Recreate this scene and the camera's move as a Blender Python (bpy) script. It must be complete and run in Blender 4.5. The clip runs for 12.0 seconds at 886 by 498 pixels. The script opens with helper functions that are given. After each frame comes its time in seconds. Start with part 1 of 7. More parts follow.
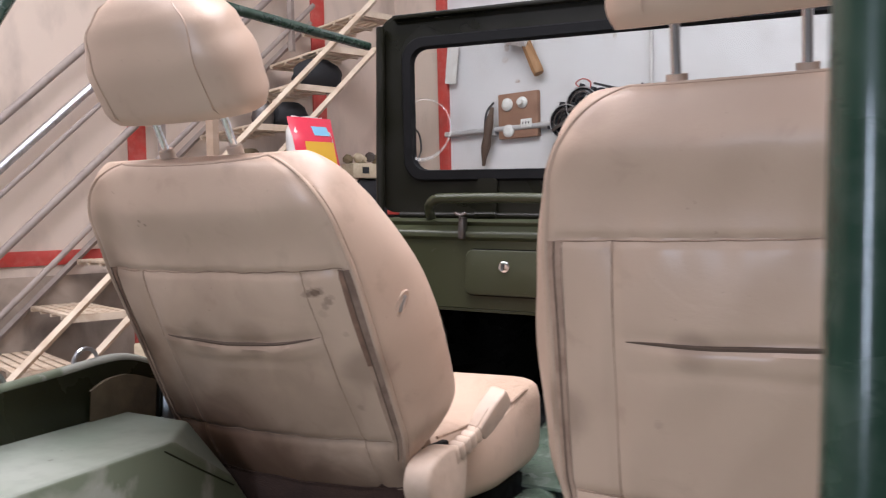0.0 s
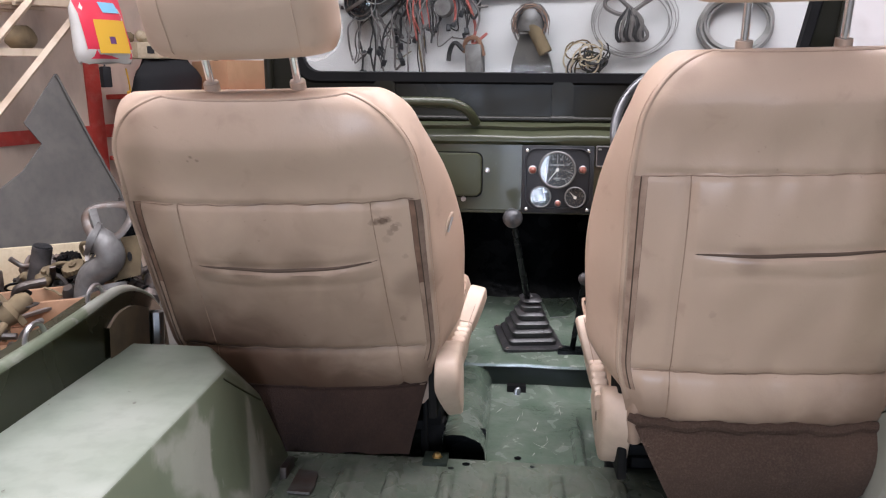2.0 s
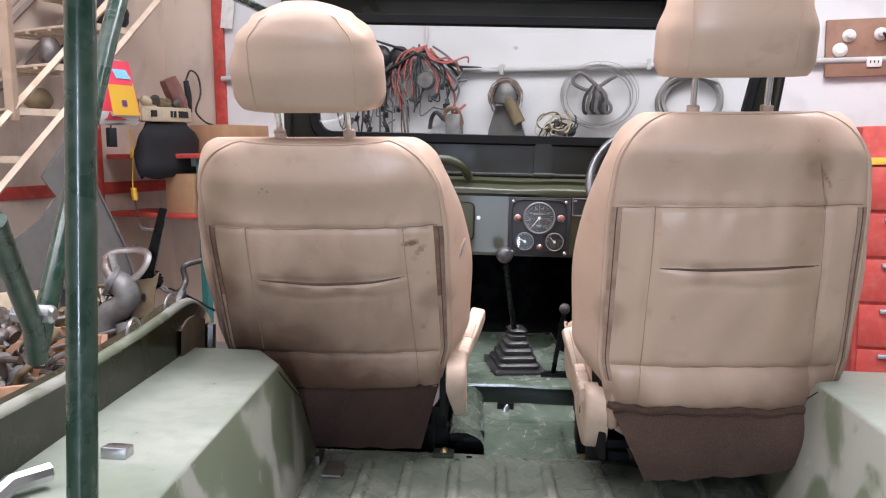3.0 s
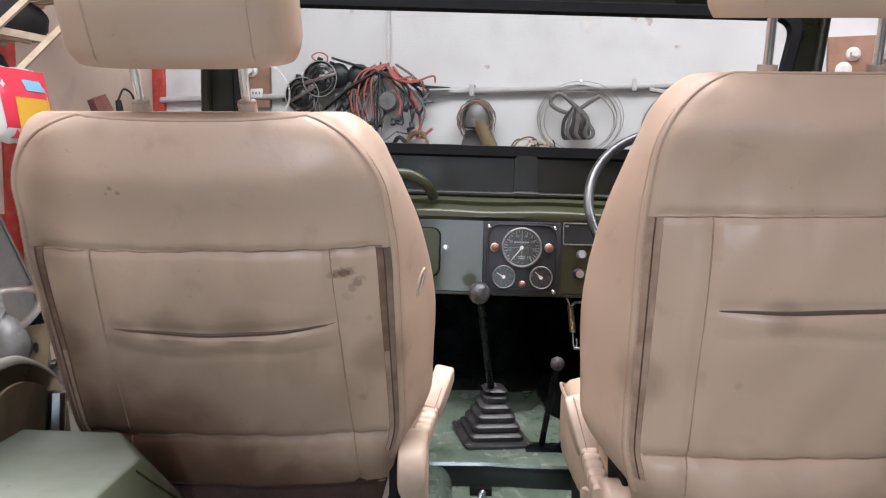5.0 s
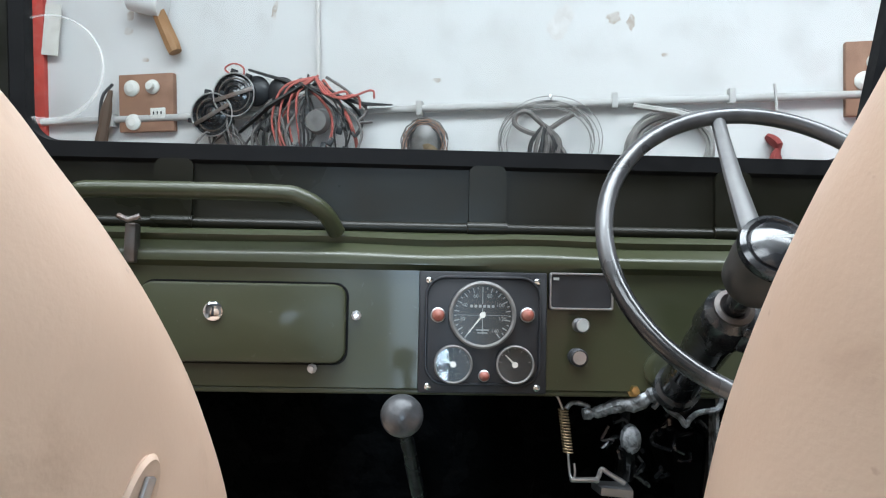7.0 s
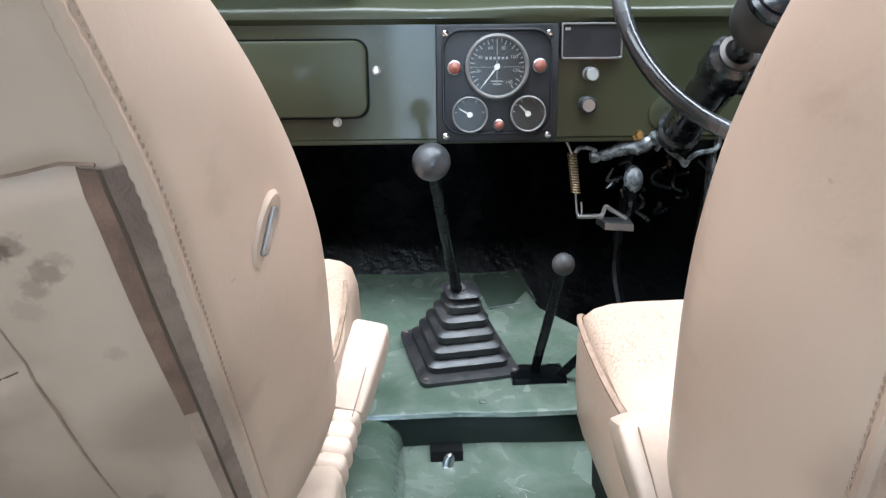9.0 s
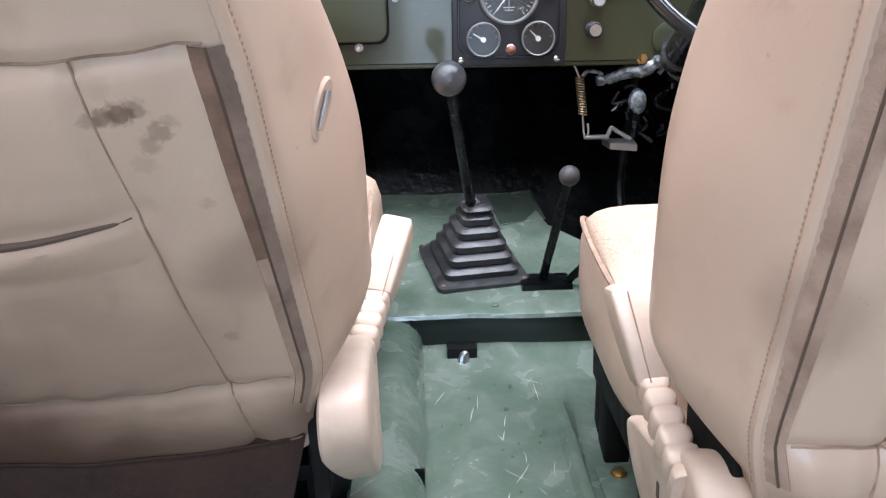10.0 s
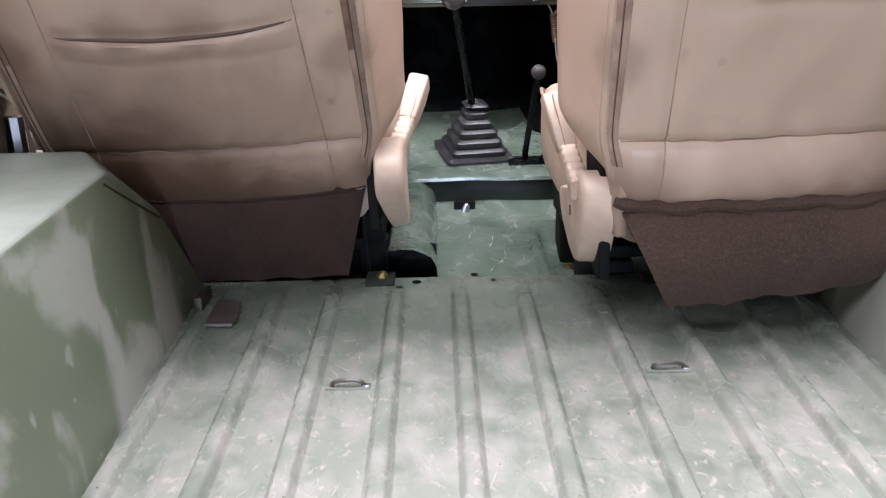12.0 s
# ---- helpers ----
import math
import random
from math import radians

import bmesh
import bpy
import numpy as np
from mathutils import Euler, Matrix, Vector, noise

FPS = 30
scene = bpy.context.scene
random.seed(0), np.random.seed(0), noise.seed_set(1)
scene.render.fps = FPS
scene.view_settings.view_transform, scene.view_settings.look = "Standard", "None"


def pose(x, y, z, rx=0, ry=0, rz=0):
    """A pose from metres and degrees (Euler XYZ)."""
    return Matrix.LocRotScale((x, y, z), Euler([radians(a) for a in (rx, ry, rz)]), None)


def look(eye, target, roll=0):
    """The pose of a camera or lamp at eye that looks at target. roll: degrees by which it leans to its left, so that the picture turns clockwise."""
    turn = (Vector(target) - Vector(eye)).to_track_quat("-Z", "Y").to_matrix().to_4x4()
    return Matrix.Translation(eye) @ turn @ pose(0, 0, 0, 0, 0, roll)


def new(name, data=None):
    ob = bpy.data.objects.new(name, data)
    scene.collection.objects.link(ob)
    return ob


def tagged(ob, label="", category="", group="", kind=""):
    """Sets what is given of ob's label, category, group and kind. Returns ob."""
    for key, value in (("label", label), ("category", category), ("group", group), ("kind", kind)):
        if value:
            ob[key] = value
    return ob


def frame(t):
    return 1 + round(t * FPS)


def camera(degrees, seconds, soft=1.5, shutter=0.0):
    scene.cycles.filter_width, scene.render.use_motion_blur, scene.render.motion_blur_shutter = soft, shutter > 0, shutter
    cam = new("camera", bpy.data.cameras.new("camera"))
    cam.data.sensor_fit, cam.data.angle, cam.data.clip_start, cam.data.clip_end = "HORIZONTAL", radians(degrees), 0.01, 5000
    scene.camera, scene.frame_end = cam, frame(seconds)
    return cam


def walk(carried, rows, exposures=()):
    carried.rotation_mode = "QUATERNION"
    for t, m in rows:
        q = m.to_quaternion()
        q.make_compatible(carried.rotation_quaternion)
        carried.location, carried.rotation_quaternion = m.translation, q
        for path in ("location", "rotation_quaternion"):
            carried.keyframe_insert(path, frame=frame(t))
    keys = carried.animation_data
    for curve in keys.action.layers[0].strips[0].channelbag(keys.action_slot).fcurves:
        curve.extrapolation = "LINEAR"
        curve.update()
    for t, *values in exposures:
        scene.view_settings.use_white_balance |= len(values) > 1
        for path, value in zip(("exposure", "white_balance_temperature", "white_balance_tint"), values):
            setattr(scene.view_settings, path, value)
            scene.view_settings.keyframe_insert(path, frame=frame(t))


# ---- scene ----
cam = camera(57.3, 12.0, 1.15, 0.2)
PATH = [
    (0, (0.3366, 0.1805, 1.1398), (-0.4392, 1.8038, 1.0795), -1.42),
    (0.5, (0.1512, 0.2264, 1.1383), (-0.6624, 1.8318, 1.1046), -3.21),
    (1, (0.0576, 0.2664, 1.1689), (-0.6840, 1.8827, 0.8908), -4.67),
    (1.5, (-0.0495, 0.1302, 1.2073), (-0.3456, 1.8638, 0.8272), -2.78),
    (2, (-0.0981, -0.0599, 1.2495), (-0.2646, 1.6933, 0.8788), -1.58),
    (2.5, (-0.1134, -0.2660, 1.2567), (-0.2592, 1.5017, 0.9517), -1.03),
    (2.7, (-0.1458, -0.3745, 1.2417), (-0.2673, 1.4032, 0.9884), -0.77),
    (4.3, (-0.1980, -0.3210, 1.1414), (-0.1989, 1.4706, 0.9719), -0.50),
    (4.5, (-0.1692, -0.1875, 1.1285), (-0.1827, 1.6052, 0.9743), -0.53),
    (5, (-0.1674, 0.1167, 1.1442), (-0.1809, 1.9124, 1.0195), -0.33),
    (5.5, (-0.1656, 0.3982, 1.1561), (-0.1350, 2.1963, 1.0791), -0.13),
    (6, (-0.1242, 0.6429, 1.1597), (-0.0954, 2.4423, 1.1142), -0.14),
    (6.5, (-0.1062, 0.8202, 1.1410), (-0.0621, 2.6201, 1.1153), -0.10),
    (6.7, (-0.1008, 0.8689, 1.1277), (-0.0387, 2.6675, 1.1093), -0.26),
    (8.3, (-0.1269, 0.8588, 1.1510), (-0.0387, 2.6185, 0.7825), -1.70),
    (8.5, (-0.1323, 0.8420, 1.1557), (-0.0504, 2.5823, 0.7029), -1.91),
    (9, (-0.1323, 0.7931, 1.1402), (-0.0711, 2.5001, 0.5725), -2.45),
    (9.5, (-0.1359, 0.7521, 1.1350), (-0.0945, 2.4288, 0.4818), -2.80),
    (10, (-0.1440, 0.6888, 1.1322), (-0.1152, 2.3533, 0.4483), -2.93),
    (10.5, (-0.1422, 0.6124, 1.1105), (-0.1215, 2.2735, 0.4160), -3.15),
    (11, (-0.1449, 0.5144, 1.0893), (-0.1359, 2.1723, 0.3879), -3.38),
    (11.5, (-0.1566, 0.3298, 1.0815), (-0.1593, 1.9941, 0.3949), -3.51),
    (12, (-0.1449, 0.1480, 1.0753), (-0.1557, 1.8190, 0.4063), -3.33),
]
walk(cam, [(t, look(eye, target, roll)) for t, eye, target, roll in PATH], [(0, -0.1, 6050, 18), (0.5, -0.1, 5950, 15), (1, 0.05, 5800, 13), (2, 0.0, 6050, 18), (2.5, 0.1, 6050, 19), (4.5, 0.15, 6150, 13), (5, 0.0, 6150, 15), (5.5, -0.05, 6050, 12), (6, -0.15, 5900, 9), (6.5, 0.02, 5750, 5), (8.5, 0.35, 5400, 2), (9.5, 0.4, 5450, 9), (10.5, 0.5, 5600, 13), (11.5, 0.5, 5700, 15), (12, 0.3, 5850, 18)])

# ---- world and light ----
world = bpy.data.worlds.new("world")
scene.world = world
world.use_nodes = True
_bg = world.node_tree.nodes["Background"]
_sky = world.node_tree.nodes.new("ShaderNodeTexSky")
_sky.sky_type = "NISHITA"
_sky.sun_disc = False
_sky.sun_elevation = radians(48)
_sky.sun_rotation = radians(200)
world.node_tree.links.new(_sky.outputs[0], _bg.inputs[0])
_bg.inputs[1].default_value = 0.08


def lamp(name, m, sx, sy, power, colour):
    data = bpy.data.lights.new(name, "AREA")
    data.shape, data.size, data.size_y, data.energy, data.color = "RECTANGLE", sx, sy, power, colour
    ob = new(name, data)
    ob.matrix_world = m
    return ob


_sun = bpy.data.lights.new("sun", "SUN")
_sun.energy, _sun.angle, _sun.color = 0.6, radians(18), (1.0, 0.97, 0.92)
new("sun", _sun).matrix_world = look((0, 0, 10), (0.6, 3.2, 0))
# assumed daylight from unseen roof openings, and from the open doorway behind the vehicle
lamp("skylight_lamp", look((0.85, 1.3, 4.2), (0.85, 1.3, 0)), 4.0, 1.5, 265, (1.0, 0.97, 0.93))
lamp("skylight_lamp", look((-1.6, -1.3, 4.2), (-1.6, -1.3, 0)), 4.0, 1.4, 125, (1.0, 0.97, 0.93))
# fill lamp added to brighten the left wall and the arch tops
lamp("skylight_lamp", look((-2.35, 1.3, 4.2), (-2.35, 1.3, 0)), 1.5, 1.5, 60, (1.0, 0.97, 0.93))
lamp("doorway_lamp", look((0.0, -4.37, 1.42), (0.0, 1.2, 1.42)), 0.5, 1.7, 80, (0.76, 0.88, 1.0))

# ---- materials ----


def material(name, base, rough=0.5, metal=0.0, spots=None, scale=8.0, amount=0.5, bump=0.0, bump_scale=60.0, coat=0.0, second=None, second_scale=40.0, second_amount=0.3, random_tint=0.0, spec=0.5, lo=0.4, hi=0.7, cracks=0.0, stretch=None, flecks=None, second_edge=(0.45, 0.75)):
    """A surface with wear at two scales: large stains (spots) and fine grain (second)."""
    mat = bpy.data.materials.new(name)
    mat.use_nodes = True
    nt = mat.node_tree
    p = nt.nodes["Principled BSDF"]
    link = nt.links.new
    p.inputs["Roughness"].default_value = rough
    p.inputs["Metallic"].default_value = metal
    p.inputs["Coat Weight"].default_value = coat
    p.inputs["Coat Roughness"].default_value = 0.08
    p.inputs["Specular IOR Level"].default_value = spec
    co = nt.nodes.new("ShaderNodeTexCoord").outputs["Object"]
    if stretch:
        mp = nt.nodes.new("ShaderNodeMapping")
        mp.inputs["Scale"].default_value = stretch
        link(co, mp.inputs["Vector"])
        co = mp.outputs["Vector"]

    def noise_mask(sc, a, b, detail=6.0, distort=0.0):
        n = nt.nodes.new("ShaderNodeTexNoise")
        n.inputs["Scale"].default_value, n.inputs["Detail"].default_value = sc, detail
        n.inputs["Distortion"].default_value = distort
        link(co, n.inputs["Vector"])
        r = nt.nodes.new("ShaderNodeMapRange")
        r.inputs[1].default_value, r.inputs[2].default_value = a, b
        link(n.outputs["Fac"], r.inputs[0])
        return r.outputs[0]

    def blend(fac, strength, a, b):
        m = nt.nodes.new("ShaderNodeMath")
        m.operation = "MULTIPLY"
        link(fac, m.inputs[0])
        m.inputs[1].default_value = strength
        mix = nt.nodes.new("ShaderNodeMix")
        mix.data_type = "RGBA"
        link(m.outputs[0], mix.inputs["Factor"])
        if isinstance(a, tuple):
            mix.inputs["A"].default_value = (*a, 1)
        else:
            link(a, mix.inputs["A"])
        mix.inputs["B"].default_value = (*b, 1)
        return mix.outputs["Result"]

    colour = base
    if spots:
        mask = noise_mask(scale, lo, hi, 8.0, 0.6)
        colour = blend(mask, amount, colour, spots)
        rr = nt.nodes.new("ShaderNodeMapRange")
        link(mask, rr.inputs[0])
        rr.inputs[3].default_value, rr.inputs[4].default_value = rough, min(1.0, rough + 0.25)
        link(rr.outputs[0], p.inputs["Roughness"])
    if second:
        colour = blend(noise_mask(second_scale, *second_edge), second_amount, colour, second)
    if flecks:
        fc, fscale, flo, famount = flecks
        colour = blend(noise_mask(fscale, flo, flo + 0.05, 4.0, 0.5), famount, colour, fc)
    if random_tint > 0:
        info = nt.nodes.new("ShaderNodeObjectInfo")
        hsv = nt.nodes.new("ShaderNodeHueSaturation")
        mr = nt.nodes.new("ShaderNodeMapRange")
        link(info.outputs["Random"], mr.inputs[0])
        mr.inputs[3].default_value, mr.inputs[4].default_value = 1 - random_tint, 1 + random_tint
        link(mr.outputs[0], hsv.inputs["Value"])
        if isinstance(colour, tuple):
            hsv.inputs["Color"].default_value = (*colour, 1)
        else:
            link(colour, hsv.inputs["Color"])
        colour = hsv.outputs["Color"]
    if isinstance(colour, tuple):
        p.inputs["Base Color"].default_value = (*colour, 1)
    else:
        link(colour, p.inputs["Base Color"])
    if bump > 0:
        n = nt.nodes.new("ShaderNodeTexNoise")
        n.inputs["Scale"].default_value, n.inputs["Detail"].default_value = bump_scale, 6.0
        link(co, n.inputs["Vector"])
        height = n.outputs["Fac"]
        if cracks > 0:
            v = nt.nodes.new("ShaderNodeTexVoronoi")
            v.feature = "DISTANCE_TO_EDGE"
            v.inputs["Scale"].default_value = cracks
            link(co, v.inputs["Vector"])
            mr = nt.nodes.new("ShaderNodeMapRange")
            mr.inputs[1].default_value, mr.inputs[2].default_value = 0.0, 0.12
            link(v.outputs["Distance"], mr.inputs[0])
            height = mr.outputs[0]
        b = nt.nodes.new("ShaderNodeBump")
        b.inputs["Strength"].default_value = bump
        b.inputs["Distance"].default_value = 0.004
        link(height, b.inputs["Height"])
        link(b.outputs[0], p.inputs["Normal"])
    return mat



PLASTIC = material("beige_plastic", (0.60, 0.465, 0.365), 0.36, spots=(0.42, 0.30, 0.215), scale=11, amount=0.5, bump=0.05, bump_scale=300, second=(0.32, 0.22, 0.155), second_scale=60, second_amount=0.2)
CARPET = material("brown_carpet", (0.082, 0.046, 0.031), 0.95, spots=(0.038, 0.024, 0.018), scale=4, amount=0.7, bump=1.0, bump_scale=420, second=(0.13, 0.085, 0.064), second_scale=330, second_amount=0.6)
STITCH = material("cream_stitching", (0.36, 0.25, 0.18), 0.8)
THREAD = material("dark_thread", (0.085, 0.052, 0.038), 0.8)
SEAM = material("seam_fold", (0.36, 0.245, 0.175), 0.7, spots=(0.16, 0.10, 0.075), scale=60, amount=0.6)
DARK_BROWN = material("dark_brown", (0.10, 0.065, 0.045), 0.8)
ZIPTAPE = material("zip_tape", (0.26, 0.150, 0.102), 0.8, spots=(0.075, 0.045, 0.035), scale=24, amount=0.75, second=(0.16, 0.10, 0.075), second_scale=60, second_amount=0.5, bump=0.3, bump_scale=500)
ZIPTAPE_OUTER = material("greyed_zip_tape", (0.33, 0.232, 0.180), 0.8, spots=(0.14, 0.092, 0.072), scale=26, amount=0.8, second=(0.22, 0.15, 0.115), second_scale=70, second_amount=0.5, bump=0.3, bump_scale=500)
ZIPTAPE_CLEAN = material("cleaner_zip_tape", (0.43, 0.298, 0.222), 0.8, spots=(0.22, 0.137, 0.100), scale=26, amount=0.8, second=(0.30, 0.20, 0.15), second_scale=70, second_amount=0.4, bump=0.3, bump_scale=500)
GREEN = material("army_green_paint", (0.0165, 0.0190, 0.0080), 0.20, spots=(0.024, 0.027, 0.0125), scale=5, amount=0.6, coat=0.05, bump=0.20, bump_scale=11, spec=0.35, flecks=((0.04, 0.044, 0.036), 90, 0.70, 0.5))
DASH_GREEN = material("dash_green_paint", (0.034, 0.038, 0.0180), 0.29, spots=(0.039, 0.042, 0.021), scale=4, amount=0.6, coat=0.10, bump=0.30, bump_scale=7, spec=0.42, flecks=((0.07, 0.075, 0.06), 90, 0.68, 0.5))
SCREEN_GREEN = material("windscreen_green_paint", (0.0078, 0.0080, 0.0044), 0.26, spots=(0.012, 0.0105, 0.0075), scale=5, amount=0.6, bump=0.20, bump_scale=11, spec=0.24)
CROSS_PAINT = material("cross_member_paint", (0.012, 0.018, 0.013), 0.50, spots=(0.025, 0.034, 0.024), scale=14, amount=0.5, spec=0.25, bump=0.3, bump_scale=30)
GLOSS_GREEN = material("glossy_wet_green_paint", (0.040, 0.055, 0.040), 0.10, spots=(0.075, 0.09, 0.07), scale=12, amount=0.5, coat=0.6, bump=0.15, bump_scale=18)


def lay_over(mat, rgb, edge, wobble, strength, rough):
    """Darker bare paint together with the shade by the seats: past the line y = edge, with an uneven border."""
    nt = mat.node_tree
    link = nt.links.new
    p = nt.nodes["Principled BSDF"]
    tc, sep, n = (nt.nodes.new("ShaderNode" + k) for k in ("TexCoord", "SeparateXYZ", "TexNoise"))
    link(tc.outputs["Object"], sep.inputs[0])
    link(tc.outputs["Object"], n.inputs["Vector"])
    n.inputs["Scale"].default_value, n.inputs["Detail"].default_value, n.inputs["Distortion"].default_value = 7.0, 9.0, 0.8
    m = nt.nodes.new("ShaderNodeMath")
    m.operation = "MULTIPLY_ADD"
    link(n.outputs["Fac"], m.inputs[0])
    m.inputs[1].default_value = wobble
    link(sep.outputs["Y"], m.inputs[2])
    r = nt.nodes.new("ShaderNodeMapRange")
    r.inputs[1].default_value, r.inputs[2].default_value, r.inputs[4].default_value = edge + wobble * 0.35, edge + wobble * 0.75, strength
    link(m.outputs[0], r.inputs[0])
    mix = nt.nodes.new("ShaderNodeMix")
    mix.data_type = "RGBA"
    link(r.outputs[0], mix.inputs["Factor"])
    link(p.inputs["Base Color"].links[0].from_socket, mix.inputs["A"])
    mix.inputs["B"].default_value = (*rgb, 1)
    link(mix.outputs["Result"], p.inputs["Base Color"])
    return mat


# darkens towards the seats: bare paint, plus their shade put into the colour
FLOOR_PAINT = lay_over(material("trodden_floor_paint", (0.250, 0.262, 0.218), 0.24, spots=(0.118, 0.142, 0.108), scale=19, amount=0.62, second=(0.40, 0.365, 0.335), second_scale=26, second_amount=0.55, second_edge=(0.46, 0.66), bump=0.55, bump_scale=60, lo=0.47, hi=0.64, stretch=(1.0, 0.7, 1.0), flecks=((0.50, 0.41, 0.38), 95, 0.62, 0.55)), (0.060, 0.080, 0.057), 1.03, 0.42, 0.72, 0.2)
GREEN_SCRATCHED = material("scratched_green_paint", (0.100, 0.130, 0.098), 0.16, spots=(0.26, 0.27, 0.24), scale=17.0, amount=0.50, second=(0.044, 0.076, 0.050), second_scale=12, second_amount=0.6, bump=0.60, bump_scale=52, coat=0.4, lo=0.42, hi=0.80, flecks=((0.36, 0.37, 0.33), 110, 0.69, 0.35))
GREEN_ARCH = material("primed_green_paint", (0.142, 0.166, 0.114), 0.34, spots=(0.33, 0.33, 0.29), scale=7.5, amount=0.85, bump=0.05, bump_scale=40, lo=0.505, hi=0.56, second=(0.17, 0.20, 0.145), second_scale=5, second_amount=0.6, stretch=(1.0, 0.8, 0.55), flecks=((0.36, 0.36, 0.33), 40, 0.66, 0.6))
# paler than the sides: dust, plus light from above put into the colour
ARCH_TOP = material("dusty_lit_arch_paint", (0.19, 0.225, 0.175), 0.30, spots=(0.34, 0.355, 0.315), scale=3.0, amount=0.8, bump=0.05, bump_scale=30, lo=0.36, hi=0.72, second=(0.13, 0.165, 0.12), second_scale=30, second_amount=0.35, flecks=((0.06, 0.045, 0.035), 60, 0.72, 0.6))
GREEN_TUBE = material("green_tube_paint", (0.014, 0.040, 0.026), 0.20, spots=(0.035, 0.07, 0.045), scale=20, amount=0.5, coat=0.4, second=(0.10, 0.13, 0.11), second_scale=45, second_amount=0.4)
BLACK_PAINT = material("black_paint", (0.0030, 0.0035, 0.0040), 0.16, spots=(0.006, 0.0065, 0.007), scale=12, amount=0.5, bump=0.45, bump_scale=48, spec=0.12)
BLACK_MATT = material("black_panel", (0.012, 0.013, 0.016), 0.42, spots=(0.03, 0.03, 0.034), scale=30, amount=0.4)
GLOSS_BLACK = material("glossy_black_plastic", (0.010, 0.011, 0.013), 0.14, spots=(0.02, 0.02, 0.022), scale=30, amount=0.5, coat=0.5, bump=0.05, bump_scale=60)
BROWN_TRIM = material("brown_trim_cloth", (0.042, 0.019, 0.012), 0.85, spots=(0.020, 0.011, 0.009), scale=7, amount=0.8, bump=0.4, bump_scale=320, second=(0.066, 0.033, 0.021), second_scale=140, second_amount=0.35)
BOOT_RUBBER = material("shiny_dusty_rubber", (0.018, 0.017, 0.018), 0.34, spots=(0.075, 0.068, 0.066), scale=26, amount=0.6, bump=0.35, bump_scale=70, spec=0.6, lo=0.45, hi=0.75)
RUBBER = material("black_rubber", (0.020, 0.019, 0.020), 0.5, spots=(0.115, 0.103, 0.10), scale=16, amount=0.7, bump=0.15, bump_scale=120)
SEAL = material("rubber_seal", (0.005, 0.005, 0.0055), 0.5, spots=(0.011, 0.011, 0.012), scale=30, amount=0.5, spec=0.12)
STEEL = material("worn_steel", (0.55, 0.56, 0.58), 0.28, 1.0, spots=(0.28, 0.26, 0.24), scale=25, amount=0.5)
CHROME = material("chrome", (0.80, 0.81, 0.83), 0.10, 1.0)
DARK_STEEL = material("oily_steel", (0.16, 0.15, 0.145), 0.42, 0.8, spots=(0.12, 0.07, 0.045), scale=18, amount=0.7, bump=0.15, bump_scale=90, random_tint=0.4)
BARE_CAST = material("scraped_cast_metal", (0.27, 0.29, 0.31), 0.42, 0.25, spots=(0.030, 0.032, 0.034), scale=70, amount=0.9, bump=0.8, bump_scale=90, lo=0.38, hi=0.60)
GREY_ALU = material("grey_cast_metal", (0.21, 0.205, 0.20), 0.5, 0.4, spots=(0.10, 0.092, 0.085), scale=20, amount=0.6, bump=0.2, bump_scale=120, random_tint=0.25)
WHITE_WALL = material("white_plaster", (0.66, 0.655, 0.65), 0.85, spots=(0.60, 0.585, 0.57), scale=1.6, amount=0.6, second=(0.40, 0.375, 0.36), second_scale=5, second_amount=0.34, second_edge=(0.50, 0.72), bump=0.12, bump_scale=9, lo=0.45, hi=0.75)
BEIGE_WALL = material("beige_plaster", (0.60, 0.49, 0.40), 0.85, spots=(0.46, 0.36, 0.285), scale=1.5, amount=0.5, second=(0.20, 0.155, 0.13), second_scale=6, second_amount=0.42, second_edge=(0.50, 0.72), stretch=(1.0, 1.0, 0.45), bump=0.12, bump_scale=9, lo=0.5, hi=0.8)
DIRTY_WALL = material("stained_plaster", (0.42, 0.33, 0.26), 0.9, spots=(0.16, 0.125, 0.10), scale=5, amount=0.8, bump=0.2, bump_scale=20)
CONCRETE = material("concrete_floor", (0.24, 0.225, 0.205), 0.8, spots=(0.13, 0.118, 0.105), scale=1.2, amount=0.6, bump=0.15, bump_scale=30)
ROOF = material("roof_sheet", (0.20, 0.195, 0.19), 0.6, spots=(0.12, 0.115, 0.11), scale=1.0, amount=0.5)
GREY_WALL = material("grey_plaster", (0.25, 0.235, 0.215), 0.85, spots=(0.16, 0.148, 0.135), scale=1.4, amount=0.6, bump=0.12, bump_scale=9)
RED_PAINT = material("red_paint", (0.52, 0.055, 0.04), 0.5, spots=(0.30, 0.05, 0.04), scale=9, amount=0.5, second=(0.55, 0.22, 0.17), second_scale=30, second_amount=0.3)
RAIL_PAINT = material("brown_rail_paint", (0.26, 0.21, 0.185), 0.45, spots=(0.42, 0.36, 0.31), scale=12, amount=0.5)
STAIR_PAINT = material("cream_stair_paint", (0.60, 0.49, 0.37), 0.6, spots=(0.36, 0.24, 0.15), scale=10, amount=0.6)
WOOD = material("crate_wood", (0.42, 0.245, 0.145), 0.75, spots=(0.22, 0.125, 0.075), scale=9, amount=0.75, bump=0.25, bump_scale=50, second=(0.12, 0.08, 0.055), second_scale=25, second_amount=0.35)
BOARD_WOOD = material("switch_board_wood", (0.30, 0.165, 0.105), 0.6, spots=(0.19, 0.105, 0.07), scale=12, amount=0.6)
CARTON = material("carton", (0.42, 0.24, 0.13), 0.8, spots=(0.32, 0.18, 0.10), scale=9, amount=0.5)
